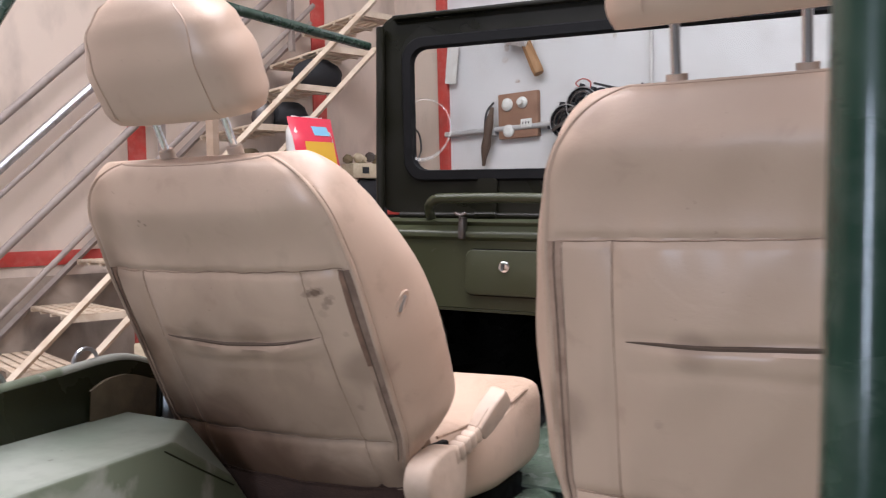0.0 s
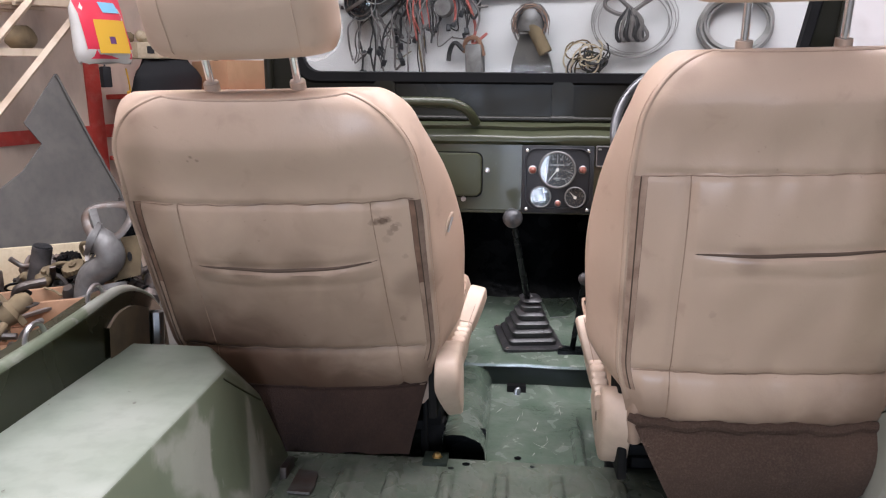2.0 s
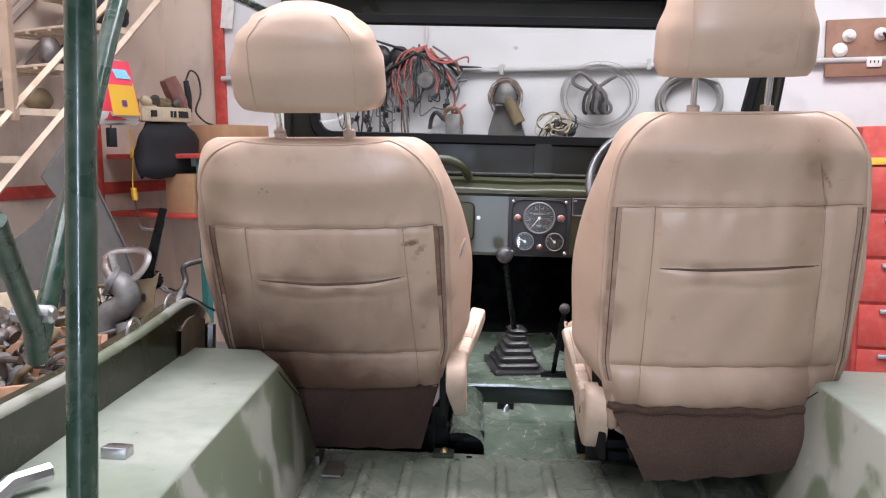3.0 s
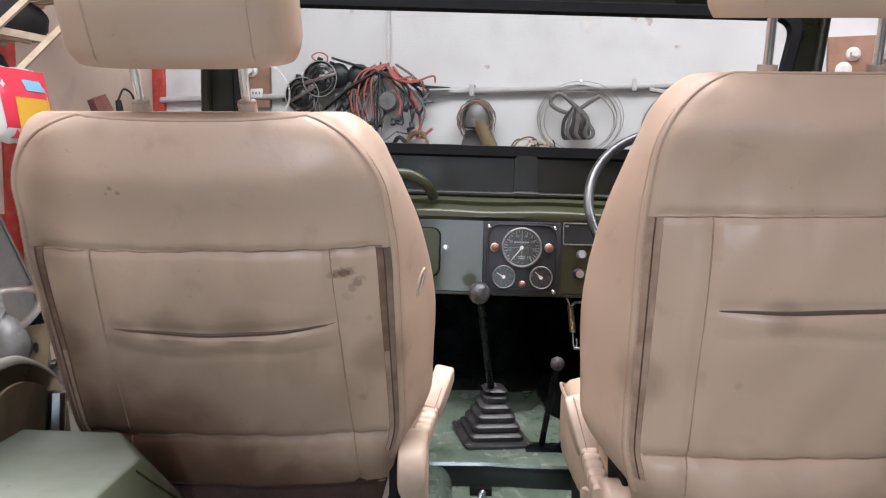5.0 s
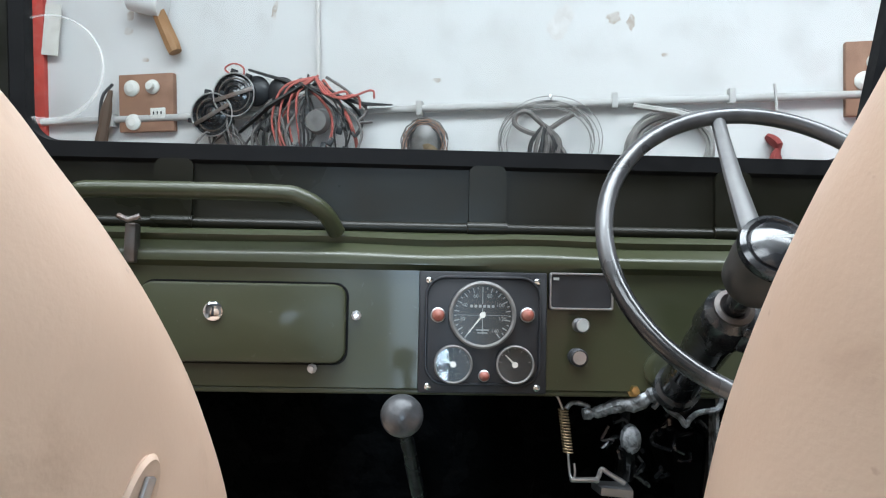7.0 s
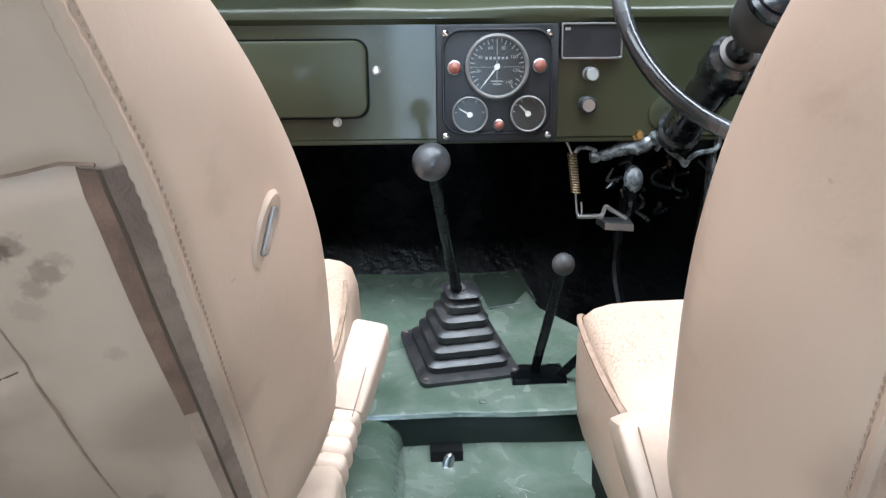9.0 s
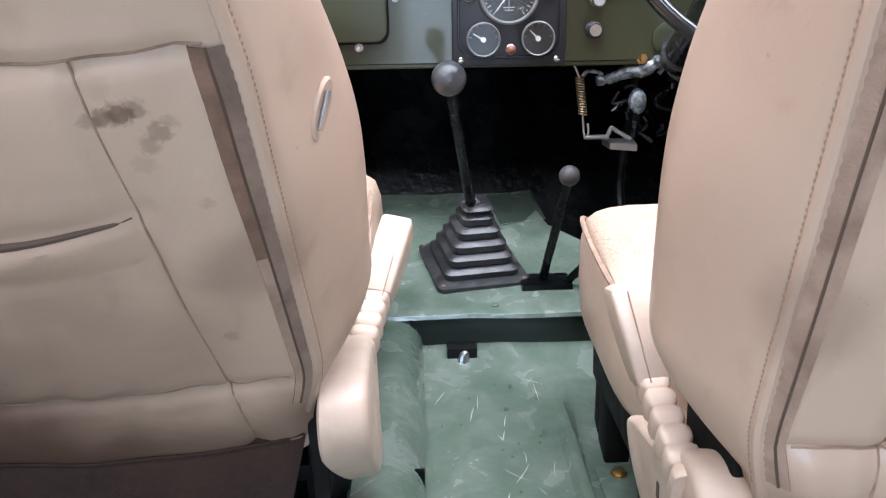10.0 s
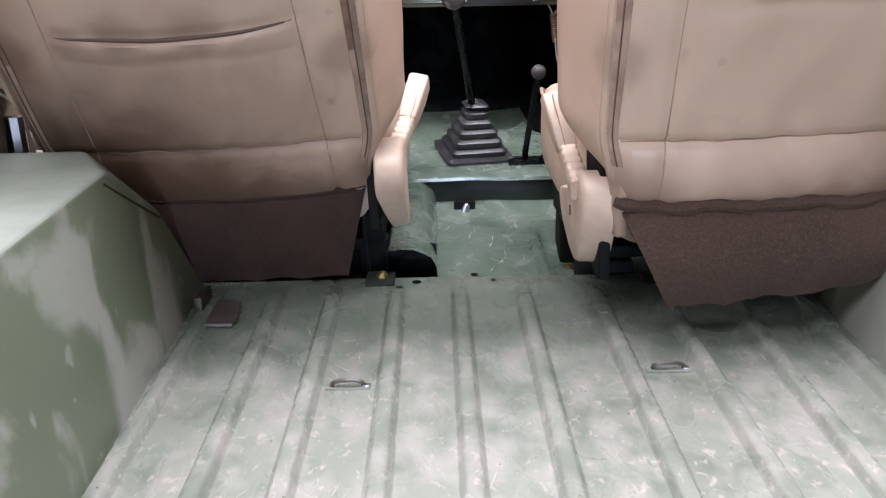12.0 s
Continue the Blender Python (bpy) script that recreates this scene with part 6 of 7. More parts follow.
        # the outer half is fuller than the inner one
        for ob in [back] + list(back.children):
            for v in ob.data.vertices:
                if v.co.x * inner < 0:
                    s = (T.inverted() @ v.co).z
                    k = min(1.0, max(0.0, (s - 0.42) / 0.12))
                    v.co.x *= 1.045 + 0.10 * k * k
    return st


seat("cream leather passenger seat with a grease smear on its back", GROUND_TILT @ pose(-0.4565, 1.2586, 0.7514, 0, 0.55, 0), 30.9, 1, -0.012)
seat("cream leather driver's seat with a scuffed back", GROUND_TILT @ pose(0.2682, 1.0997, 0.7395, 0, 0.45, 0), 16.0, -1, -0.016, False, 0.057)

# ---- front wall of the workshop ----


def on_front(x, off, h):
    return FRONT @ Vector((x, -off, h))


def on_left(b, off, h):
    return LEFT @ Vector((-b, -off, h))


def fpts(pts):
    return [on_front(*p) for p in pts]


def lpts(pts):
    return [on_left(*p) for p in pts]


pipe = thing("wall_conduit", "dusty grey conduit pipe running along the white wall", "pipe")
part("pipe", tube(fpts([(0.0, 0.03, 1.665), (1.6, 0.03, 1.66), (3.3, 0.03, 1.648), (8.5, 0.03, 1.63)]), 0.016, 10), CONDUIT, pipe)
for x in (0.35, 1.1, 1.75, 2.55, 3.0, 3.9):
    part("pipe_clip", box(-0.012, 0.012, -0.056, 0.0, -0.03, 0.03, 0.002, m=FRONT @ Matrix.Translation((x, 0, 1.66))), CONDUIT, pipe)
drop = thing("drop_conduit", "thin white conduit dropping down the wall and hooking at its foot", "pipe")
part("pipe", tube(fpts(smooth_path([(1.33, 0.025, 4.2), (1.312, 0.025, 2.2), (1.308, 0.025, 1.85), (1.305, 0.03, 1.78), (1.29, 0.06, 1.735), (1.265, 0.07, 1.72)], 5)), 0.0095, 8), material("dirty_white_pipe", (0.62, 0.60, 0.58), 0.6, spots=(0.45, 0.43, 0.41), scale=6, amount=0.5), drop)

post = part("corner_post", box(-0.035, 0.035, -0.03, 0.0, 0.0, 4.2, 0.004), RED_PAINT)
post.matrix_world = FRONT @ Matrix.Translation((-0.02, 0, 0))
tagged(post, "red painted steel post in the wall corner", "post", kind="structure")


def switch_board(x0, x1, h0, h1, fittings, label):
    th = thing("switch_board", label, "switch board", FRONT @ Matrix.Translation(((x0 + x1) / 2, 0, (h0 + h1) / 2)), "switch boards")
    w, h = (x1 - x0) / 2, (h1 - h0) / 2
    part("board", box(-w, w, -0.035, 0.0, -h, h, 0.003), BOARD_WOOD, th, "brown wooden board")
    for kind, u, v in fittings:
        if kind == "socket":
            s = part("socket_outlet", box(u - 0.035, u + 0.035, -0.047, -0.035, v - 0.024, v + 0.024, 0.004), WHITE_PLASTIC, th, "white socket outlet")
            for du in (-0.018, 0.0, 0.018):
                part("socket_hole", box(u + du - 0.003, u + du + 0.003, -0.0485, -0.0465, v - 0.006, v + 0.008), BLACK_MATT, s)
        else:
            m = Matrix.Translation((u, -0.035, v)) @ ALONG_Y
            r = 0.032 if kind == "holder" else 0.036
            s = part("round_fitting", lathe([(r, 0), (r, 0.008), (r * 0.8, 0.014), (r * 0.55, 0.016), (r * 0.5, 0.04 if kind == "holder" else 0.018), (0, 0.042 if kind == "holder" else 0.018)], m, 20), WHITE_PLASTIC, th, "round cream fitting")
    return th


switch_board(0.385, 0.645, 1.605, 1.860, [("plug", -0.065, 0.065), ("holder", 0.035, 0.068), ("plug", -0.06, -0.085), ("socket", 0.06, -0.05)], "brown wooden switch board with cream fittings")
switch_board(3.42, 3.75, 1.565, 1.850, [("holder", -0.06, 0.06), ("holder", 0.085, 0.062), ("plug", -0.10, -0.01), ("socket", 0.06, -0.075)], "brown wooden switch board with a plugged-in lead")
lead = thing("plug_lead", "black power lead trailing from the switch board", "cable")
part("cable", tube(fpts(smooth_path([(3.67, 0.09, 1.77), (3.72, 0.06, 1.70), (3.80, 0.03, 1.60), (3.90, 0.03, 1.50), (4.2, 0.03, 1.30)], 5)), 0.007, 6), WIRE_BLACK, lead)
part("cable", tube(fpts(smooth_path([(3.74, 0.03, 1.58), (3.85, 0.03, 1.60), (4.0, 0.03, 1.66)], 5)), 0.007, 6), WIRE_BLACK, lead)

mallet = thing("wooden_mallet", "old wooden mallet handle in a clear plastic cup", "mallet")
part("handle", tube(fpts([(0.52, 0.05, 2.28), (0.60, 0.05, 2.10), (0.655, 0.05, 1.975), (0.668, 0.05, 1.945)]), [0.030, 0.031, 0.034, 0.030], 8), material("old_wood", (0.36, 0.20, 0.09), 0.6, spots=(0.24, 0.12, 0.05), scale=14, amount=0.6), mallet)
part("plastic_cup", tube(fpts([(0.47, 0.06, 2.19), (0.62, 0.06, 2.15)]), [0.055, 0.06], 14), material("cloudy_plastic", (0.72, 0.72, 0.72), 0.3), mallet, "cloudy white plastic cup")
card = part("paper_slip", box(-0.04, 0.04, -0.036, -0.031, -0.115, 0.115), WHITE_PLASTIC)
card.matrix_world = FRONT @ Matrix.Translation((0.062, -0.002, 2.08)) @ pose(0, 0, 0, 0, 7, 0)
tagged(card, "white paper slip stuck on the red post", "paper")

# painted-over marks on the plaster
marks = thing("wall_scuffs", "grey and brown scuff marks on white plaster", "stain")
random.seed(11)
for x, h, w, t, sk in ((2.335, 1.99, 0.05, 0.09, 0.5), (2.55, 2.0, 0.03, 0.03, 0), (2.62, 1.98, 0.02, 0.035, 0), (1.85, 2.17, 0.02, 0.06, 0), (1.11, 2.12, 0.015, 0.05, 0.3), (0.42, 2.06, 0.025, 0.02, 0), (0.50, 1.93, 0.02, 0.012, 0), (1.82, 1.78, 0.02, 0.012, -0.8), (0.43, 2.13, 0.02, 0.03, 0), (2.75, 1.84, 0.015, 0.01, 0)):
    bm = bmesh.new()
    n = 16
    add(bm, [on_front(x + w * math.cos(a) * random.uniform(0.6, 1.1) + sk * t * math.sin(a) * 0.6, 0.0012, h + t * math.sin(a) * random.uniform(0.6, 1.1)) for a in [2 * math.pi * k / n for k in range(n)]], [tuple(range(n))])
    part("scuff", bm, material("scuff", (0.60, 0.57, 0.55) if w > 0.04 else (0.42, 0.36, 0.31), 0.9, spots=(0.72, 0.70, 0.69), scale=30, amount=0.9), marks, "", False)

# ---- hanging wires and parts ----


def strand(rng, x, h, drop_, spread, off=0.05):
    """A wire that hangs from (x, h), wanders and curls up at its end."""
    pts = [(x, off, h)]
    cx, ch = x, h
    dx = rng.uniform(-spread, spread)
    for k in range(4):
        cx += dx * (0.5 - 0.2 * k) + rng.uniform(-0.02, 0.02)
        ch -= drop_ / 4 * rng.uniform(0.8, 1.15)
        pts.append((cx, off + rng.uniform(-0.02, 0.04), ch))
    if rng.random() < 0.4:
        pts.append((cx + rng.choice((-1, 1)) * rng.uniform(0.03, 0.08), off, ch + rng.uniform(0.0, 0.06)))
    return smooth_path(fpts(pts), 4)


def wire_bundle(label, x, h, n, drop_, spread, mats, seed, radius=(0.004, 0.008), name="wire_harness"):
    rng = random.Random(seed)
    th = thing(name, label, "wires", None, "wires on the wall")
    for k in range(n):
        ob = part("wire", tube(strand(rng, x + rng.uniform(-0.06, 0.06), h + rng.uniform(-0.04, 0.03), drop_ * rng.uniform(0.45, 1.05), spread, rng.uniform(0.03, 0.12)), rng.uniform(*radius), 5), rng.choice(mats), th)
        if rng.random() < 0.5:
            tip = ob.data.vertices[-1].co
            part("connector", box(-0.012, 0.012, -0.010, 0.010, -0.022, 0.012, 0.003, m=Matrix.Translation(tip) @ pose(0, 0, 0, rng.uniform(-40, 40), rng.uniform(-40, 40), 0)), BLACK_MATT, th, "small black plug")
    return th


wire_bundle("tangled dark wiring loom hanging on the wall", 0.90, 1.62, 13, 0.38, 0.16, [WIRE_BLACK, WIRE_GREY, WIRE_GREY], 1, (0.003, 0.006))
wire_bundle("dark wiring loom with plugs hanging on the wall", 1.10, 1.66, 14, 0.44, 0.18, [WIRE_BLACK, WIRE_BLACK, WIRE_GREY, MUD], 2, (0.003, 0.007))
wire_bundle("thick bundle of black and red wires hung over a hook", 1.30, 1.79, 22, 0.40, 0.28, [WIRE_BLACK, WIRE_GREY, WIRE_GREY, WIRE_RED], 3, (0.003, 0.008))
red = thing("red_cable", "orange-red battery cable looped over the hook", "cable")
for k, (x0, x1, h1) in enumerate(((1.29, 1.13, 1.52), (1.29, 1.16, 1.45), (1.31, 1.20, 1.53), (1.30, 1.24, 1.49), (1.33, 1.45, 1.70), (1.33, 1.50, 1.66), (1.34, 1.56, 1.70))):
    part("cable_core", tube(smooth_path(fpts([(1.315, 0.09, 1.80), ((x0 + x1) / 2 - 0.02, 0.12, 1.76 - 0.01 * k), (x1, 0.11, (1.76 + h1) / 2), (x1 + 0.01, 0.09, h1)]), 5), 0.0050, 6), WIRE_RED, red)
bar = thing("flat_bar", "dark flat rubber strips stuck through the cable bundle", "strip")
part("strip_piece", tube(fpts([(1.02, 0.08, 1.845), (1.30, 0.10, 1.75), (1.52, 0.08, 1.68), (1.64, 0.06, 1.675)]), [0.012, 0.018, 0.018, 0.006], 6, flat=0.5), WIRE_BLACK, bar)
part("strip_piece", tube(fpts([(0.98, 0.10, 1.58), (1.12, 0.12, 1.68), (1.27, 0.12, 1.76)]), [0.016, 0.02, 0.016], 6, flat=0.5), WIRE_BLACK, bar)



def ring(m, r, z, rad, sides=6):
    return tube([m @ Vector((r * math.cos(2 * math.pi * k / 28), r * math.sin(2 * math.pi * k / 28), z)) for k in range(28)], rad, sides, closed=True)


def horn(x, h, turn, label):
    """A round vehicle horn: dark pressed housing, ribbed diaphragm, bright rim, cross strap and terminal lugs."""
    th = thing("horn", label, "horn", None, "horns")
    m = Matrix.Translation(on_front(x, 0.11, h)) @ FRONT.to_3x3().to_4x4() @ pose(0, 0, 0, 90, turn, 0)
    part("housing", lathe([(0.0, -0.06), (0.05, -0.06), (0.07, -0.03), (0.092, -0.01), (0.095, 0.006), (0.086, 0.012), (0.080, 0.004), (0.062, 0.008), (0.056, 0.002), (0.040, 0.008), (0.034, 0.003), (0.018, 0.012), (0, 0.013)], m, 28), GLOSS_BLACK, th, "glossy black pressed housing")
    part("rim", ring(m, 0.092, 0.010, 0.0036), STEEL, th, "bright steel rim")
    part("rib", ring(m, 0.070, 0.007, 0.0028), DARK_STEEL, th)
    part("strap", box(-0.088, 0.088, -0.009, 0.009, 0.012, 0.016, 0.001, None, m @ pose(0, 0, 0, 0, 0, 35)), DARK_STEEL, th, "steel cross strap")
    for a in (70, 110, 200):
        q = Vector((0.100 * math.cos(radians(a)), 0.100 * math.sin(radians(a)), 0.0))
        part("lug", box(q.x - 0.012, q.x + 0.012, q.y - 0.010, q.y + 0.010, -0.012, 0.012, 0.003, None, m), BLACK_MATT, th)
    return th


horn(0.865, 1.655, 8, "round black vehicle horn with a bright rim hung on the wall")
tailed = horn(0.965, 1.735, 20, "round black vehicle horn with wire tail hung on the pipe")
part("wire_tail", tube(smooth_path(fpts([(0.93, 0.05, 1.83), (0.90, 0.06, 1.86), (0.94, 0.06, 1.88), (0.985, 0.06, 1.86), (0.98, 0.05, 1.82)]), 4), 0.004, 6), WIRE_RED, tailed)
for x, h in ((1.045, 1.755), (1.16, 1.745)):
    d = thing("rubber_disc", "round black rubber diaphragm hung on the pipe", "disc", None, "rubber discs")
    part("dome", lathe([(0.0, 0.03), (0.03, 0.026), (0.058, 0.012), (0.066, 0.0), (0.062, -0.01), (0, -0.012)], Matrix.Translation(on_front(x, 0.07, h)) @ FRONT.to_3x3().to_4x4() @ pose(0, 0, 0, 90, 10, 0), 20), BLACK_MATT, d)
bell = thing("cast_bracket", "grey cast metal bracket hanging among the wires", "bracket")
part("casting", lathe([(0.0, 0.04), (0.045, 0.035), (0.055, 0.0), (0.04, -0.03), (0.02, -0.05), (0, -0.05)], Matrix.Translation(on_front(1.33, 0.10, 1.61)) @ FRONT.to_3x3().to_4x4() @ pose(0, 0, 0, 90, 30, 0), 12), GREY_ALU, bell)

# narrow dark tool, its form simplified to a lumpy tube
tool = thing("hung_bag", "dark brown narrow tool hung beside the switch board", "bundle")
rng = random.Random(5)
part("bundle_body", tube(smooth_path(fpts([(0.355, 0.05, 1.79), (0.345, 0.07, 1.70), (0.325, 0.07, 1.60), (0.30, 0.06, 1.52), (0.285, 0.05, 1.46)]), 3), [0.010, 0.014, 0.020, 0.026, 0.026, 0.024, 0.028, 0.030, 0.026, 0.02, 0.015, 0.012, 0.01], 8), DARK_BROWN, tool)
part("strap", tube(smooth_path(fpts([(0.36, 0.04, 1.82), (0.32, 0.06, 1.76), (0.31, 0.07, 1.64)]), 4), 0.007, 6), WIRE_BLACK, tool)

small = thing("wiper_motor", "small dusty motor with brown leather strap on a shelf edge", "motor")
part("motor_body", box(-0.045, 0.045, -0.09, -0.01, -0.11, 0.06, 0.012, m=FRONT @ Matrix.Translation((1.475, 0, 1.36))), GREY_ALU, small)
part("strap", tube(smooth_path(fpts([(1.42, 0.06, 1.38), (1.44, 0.08, 1.44), (1.50, 0.08, 1.445), (1.525, 0.06, 1.36)]), 4), 0.012, 6), BOARD_WOOD, small)
part("terminal_wires", tube(smooth_path(fpts([(1.42, 0.07, 1.39), (1.38, 0.08, 1.43), (1.345, 0.06, 1.40), (1.33, 0.05, 1.34)]), 4), 0.012, 6), WIRE_BLACK, small)

plates = thing("sheet_bracket", "grey sheet metal bracket with a coil of wire on top", "bracket")
bm = bmesh.new()
add(bm, fpts([(x, o, h) for o in (0.03, 0.06) for x, h in ((1.65, 1.18), (1.90, 1.18), (1.875, 1.32), (1.83, 1.46), (1.72, 1.46), (1.68, 1.34))]), [(0, 1, 2, 3, 4, 5), (6, 7, 8, 9, 10, 11)] + [(i, (i + 1) % 6, 6 + (i + 1) % 6, 6 + i) for i in range(6)])
part("plate", bm, GREY_SHEET, plates)
part("solenoid", tube(fpts([(1.79, 0.10, 1.50), (1.86, 0.10, 1.36)]), 0.035, 10), MUD, plates, "brown solenoid")
part("dome", lathe([(0.0, 0.09), (0.04, 0.085), (0.07, 0.05), (0.078, 0.0), (0.07, -0.05), (0, -0.05)], Matrix.Translation(on_front(1.785, 0.06, 1.52)), 16), GREY_ALU, plates)
rng = random.Random(8)
for k in range(12):
    r = rng.uniform(0.07, 0.12)
    part("loose_wire", tube(fpts([(1.785 + r * math.cos(a) * 0.9 + rng.uniform(-0.004, 0.004), 0.12, 1.50 + r * math.sin(a)) for a in [rng.uniform(-0.6, 0.2) + math.pi * 1.25 * q / 14 for q in range(15)]]), 0.0025, 4), rng.choice((WIRE_GREY, BOARD_WOOD, WIRE_BLACK)), plates)

knot = thing("wire_tangle", "tangled ball of dark green and yellow wires", "wires")
for k in range(26):
    c = Vector((2.07 + rng.uniform(-0.06, 0.06), 0.07 + rng.uniform(-0.02, 0.03), 1.32 + rng.uniform(-0.05, 0.05)))
    r = rng.uniform(0.03, 0.085)
    a0 = rng.uniform(0, 6.28)
    sq = rng.uniform(0.4, 1.0)
    part("wire", tube(fpts([c + Vector((r * math.cos(a0 + a), rng.uniform(-0.004, 0.004), r * sq * math.sin(a0 + a * 1.1))) for a in [4.2 * q / 12 for q in range(13)]]), 0.0045, 5), rng.choice((WIRE_BLACK, WIRE_BLACK, MUD, GREEN, CREAM)), knot)


def coil(x, h, r, n, mat, label, seed, rad=0.005, squash=0.85):
    rng_ = random.Random(seed)
    th = thing("cable_coil", label, "cable coil", None, "cable coils")
    for k in range(n):
        rr = r * rng_.uniform(0.86, 1.05)
        dx, dh = rng_.uniform(-0.012, 0.012), rng_.uniform(-0.015, 0.015)
        part("turn", tube(fpts([(x + dx + rr * math.cos(a), 0.03 + 0.006 * k % 0.04, h + dh + rr * squash * math.sin(a)) for a in [2 * math.pi * q / 28 for q in range(28)]]), rad, 5, closed=True), mat, th)
    part("hook", tube(smooth_path(fpts([(x + 0.01, 0.0, h + r * 0.95), (x + 0.01, 0.07, h + r * 0.9), (x + 0.01, 0.07, h + r * 0.98)]), 3), 0.004, 5), STEEL, th)
    return th


coil(2.285, 1.495, 0.20, 7, WIRE_PALE, "pale grey cable coil hung from a nail", 21, 0.0020)
rope = thing("hank_of_cable", "short hank of dark grey flex tied in its middle", "cable")
part("loop", tube(smooth_path(fpts([(2.27, 0.09, 1.56), (2.20, 0.10, 1.62), (2.155, 0.10, 1.60), (2.165, 0.10, 1.56), (2.25, 0.09, 1.53), (2.34, 0.09, 1.58), (2.385, 0.09, 1.605)]), 5), 0.011, 7), WIRE_GREY, rope)
for k in range(6):
    x = 2.225 + 0.022 * k
    part("fold", tube(smooth_path(fpts([(2.27, 0.09, 1.565), (x - 0.005, 0.10, 1.50), (x - 0.015, 0.10, 1.43), (x, 0.09, 1.405), (x + 0.02, 0.09, 1.44), (2.28, 0.10, 1.55)]), 4), 0.009, 6), WIRE_GREY if k % 2 else WIRE_BLACK, rope)
coil(2.76, 1.465, 0.155, 10, WIRE_PALE, "thick coil of grey hose hung on the pipe", 22, 0.008)
part("loose_hose", tube(fpts([(2.62, 0.08, 1.63), (2.78, 0.08, 1.60), (2.90, 0.08, 1.56)]), 0.012, 6), CONDUIT, pipe)
rag = thing("red_rag", "small dark red rag hanging from a nail", "rag")
part("cloth", tube(smooth_path(fpts([(3.13, 0.03, 1.50), (3.17, 0.04, 1.46), (3.16, 0.04, 1.41), (3.19, 0.04, 1.36)]), 3), [0.03, 0.05, 0.055, 0.05, 0.03, 0.045, 0.06, 0.05, 0.035, 0.02], 8, flat=0.4), material("dark_red_cloth", (0.26, 0.05, 0.045), 0.9, bump=0.3, bump_scale=40), rag)
nail = thing("bent_hook", "small bent wire hook below the pipe", "hook")
part("wire_hook", tube(fpts([(3.16, 0.04, 1.70), (3.165, 0.05, 1.60), (3.19, 0.05, 1.56)]), 0.006, 5), CONDUIT, nail)

cab = thing("tool_trolley", "red steel tool trolley with a yellow stripe", "tool trolley", FRONT @ Matrix.Translation((3.45, -0.75, 0)))
part("carcass", box(0.0, 0.75, 0, 0.55, 0.10, 1.30, 0.01), RED_PAINT, cab)
for k in range(5):
    dr = part("drawer", box(0.02, 0.73, -0.014, 0.0, 0.14 + 0.2 * k, 0.325 + 0.2 * k, 0.004), RED_PAINT, cab, "red drawer front")
    part("drawer_pull", box(0.1, 0.65, -0.028, -0.014, 0.29 + 0.2 * k, 0.31 + 0.2 * k, 0.003), STEEL, dr)
part("stripe", box(0.0, 0.75, -0.018, -0.002, 1.135, 1.165, 0.002), YELLOW, cab, "yellow stripe")
for x in (0.08, 0.67):
    for y in (0.08, 0.47):
        part("castor", tube([(x - 0.02, y, 0.05), (x + 0.02, y, 0.05)], 0.05, 14), RUBBER, cab)
        part("castor_stem", box(x - 0.015, x + 0.015, y - 0.015, y + 0.015, 0.05, 0.11), STEEL, cab)

# ---- left wall: stairs, shelf and clutter ----
band = part("red_band", box(-9.4, 0.3, -0.012, 0.0, -0.035, 0.035, 0.003), RED_PAINT)
band.matrix_world = LEFT @ Matrix.Translation((0, 0.4, 1.015))
tagged(band, "red painted steel band along the beige wall", "trim", kind="structure")
for b in (0.665, 1.75):
    p = part("red_upright", box(-0.045, 0.045, -0.016, 0.0, 0.0, 4.2, 0.003), RED_PAINT)
    p.matrix_world = LEFT @ Matrix.Translation((-b, 0.4, 0))
    tagged(p, "red painted steel upright on the beige wall", "trim", kind="structure")
dirt = part("dirt_patch", box(-3.6, -1.5, -0.004, 0.0, 0.0, 0.93), DIRTY_WALL)
dirt.matrix_world = LEFT @ Matrix.Translation((0, 0.4, 0))
tagged(dirt, "smoke-stained lower part of the plaster", "stain", kind="structure")

stairs = thing("steel_staircase", "cream and brown painted steel staircase with slotted treads", "staircase")
NEAR, FAR = 0.30, -0.33
for k in range(-4, 8):
    h = 0.80 + 0.205 * k
    b1, b0 = 2.295 - 0.21 * k, 2.045 - 0.21 * k
    tread = part("tread", box(0, 1, 0, 1, 0, 1, m=LEFT @ Matrix.Translation((-b1, -NEAR, h - 0.03)) @ Matrix.Diagonal((b1 - b0, 0.025, 0.03, 1))), STAIR_PAINT, stairs, "slotted steel tread")
    for q in range(6):
        x0 = -b1 + (b1 - b0) * q / 6 + 0.004
        bm = box(x0, x0 + (b1 - b0) / 6 - 0.012, -NEAR + 0.025, -FAR - 0.002, h - 0.012, h, 0.001, m=LEFT)
        part("slat", bm, STAIR_PAINT, tread)
    for q in range(4):
        y = -NEAR + 0.10 + (NEAR - FAR - 0.15) * q / 3
        part("cross_bar", box(-b1, -b0, y, y + 0.02, h - 0.024, h - 0.012, m=LEFT), STAIR_PAINT, tread)


def stair_line(off, dh, b_lo=3.3, b_hi=0.75):
    """A line parallel to the flight, dh above the tread noses."""
    f = lambda b: 0.80 + (2.30 - b) * 0.976 + dh
    return [on_left(b_lo, off, f(b_lo)), on_left(b_hi, off, f(b_hi))]


for off, dh in ((NEAR, -0.02), (NEAR, -0.27), (FAR, -0.01), (FAR, -0.26)):
    p = stair_line(off, dh)
    part("stringer", tube(p, 0.021, 4, flat=0.8), STAIR_PAINT if off == NEAR else RAIL_PAINT, stairs, "angle-iron stringer")
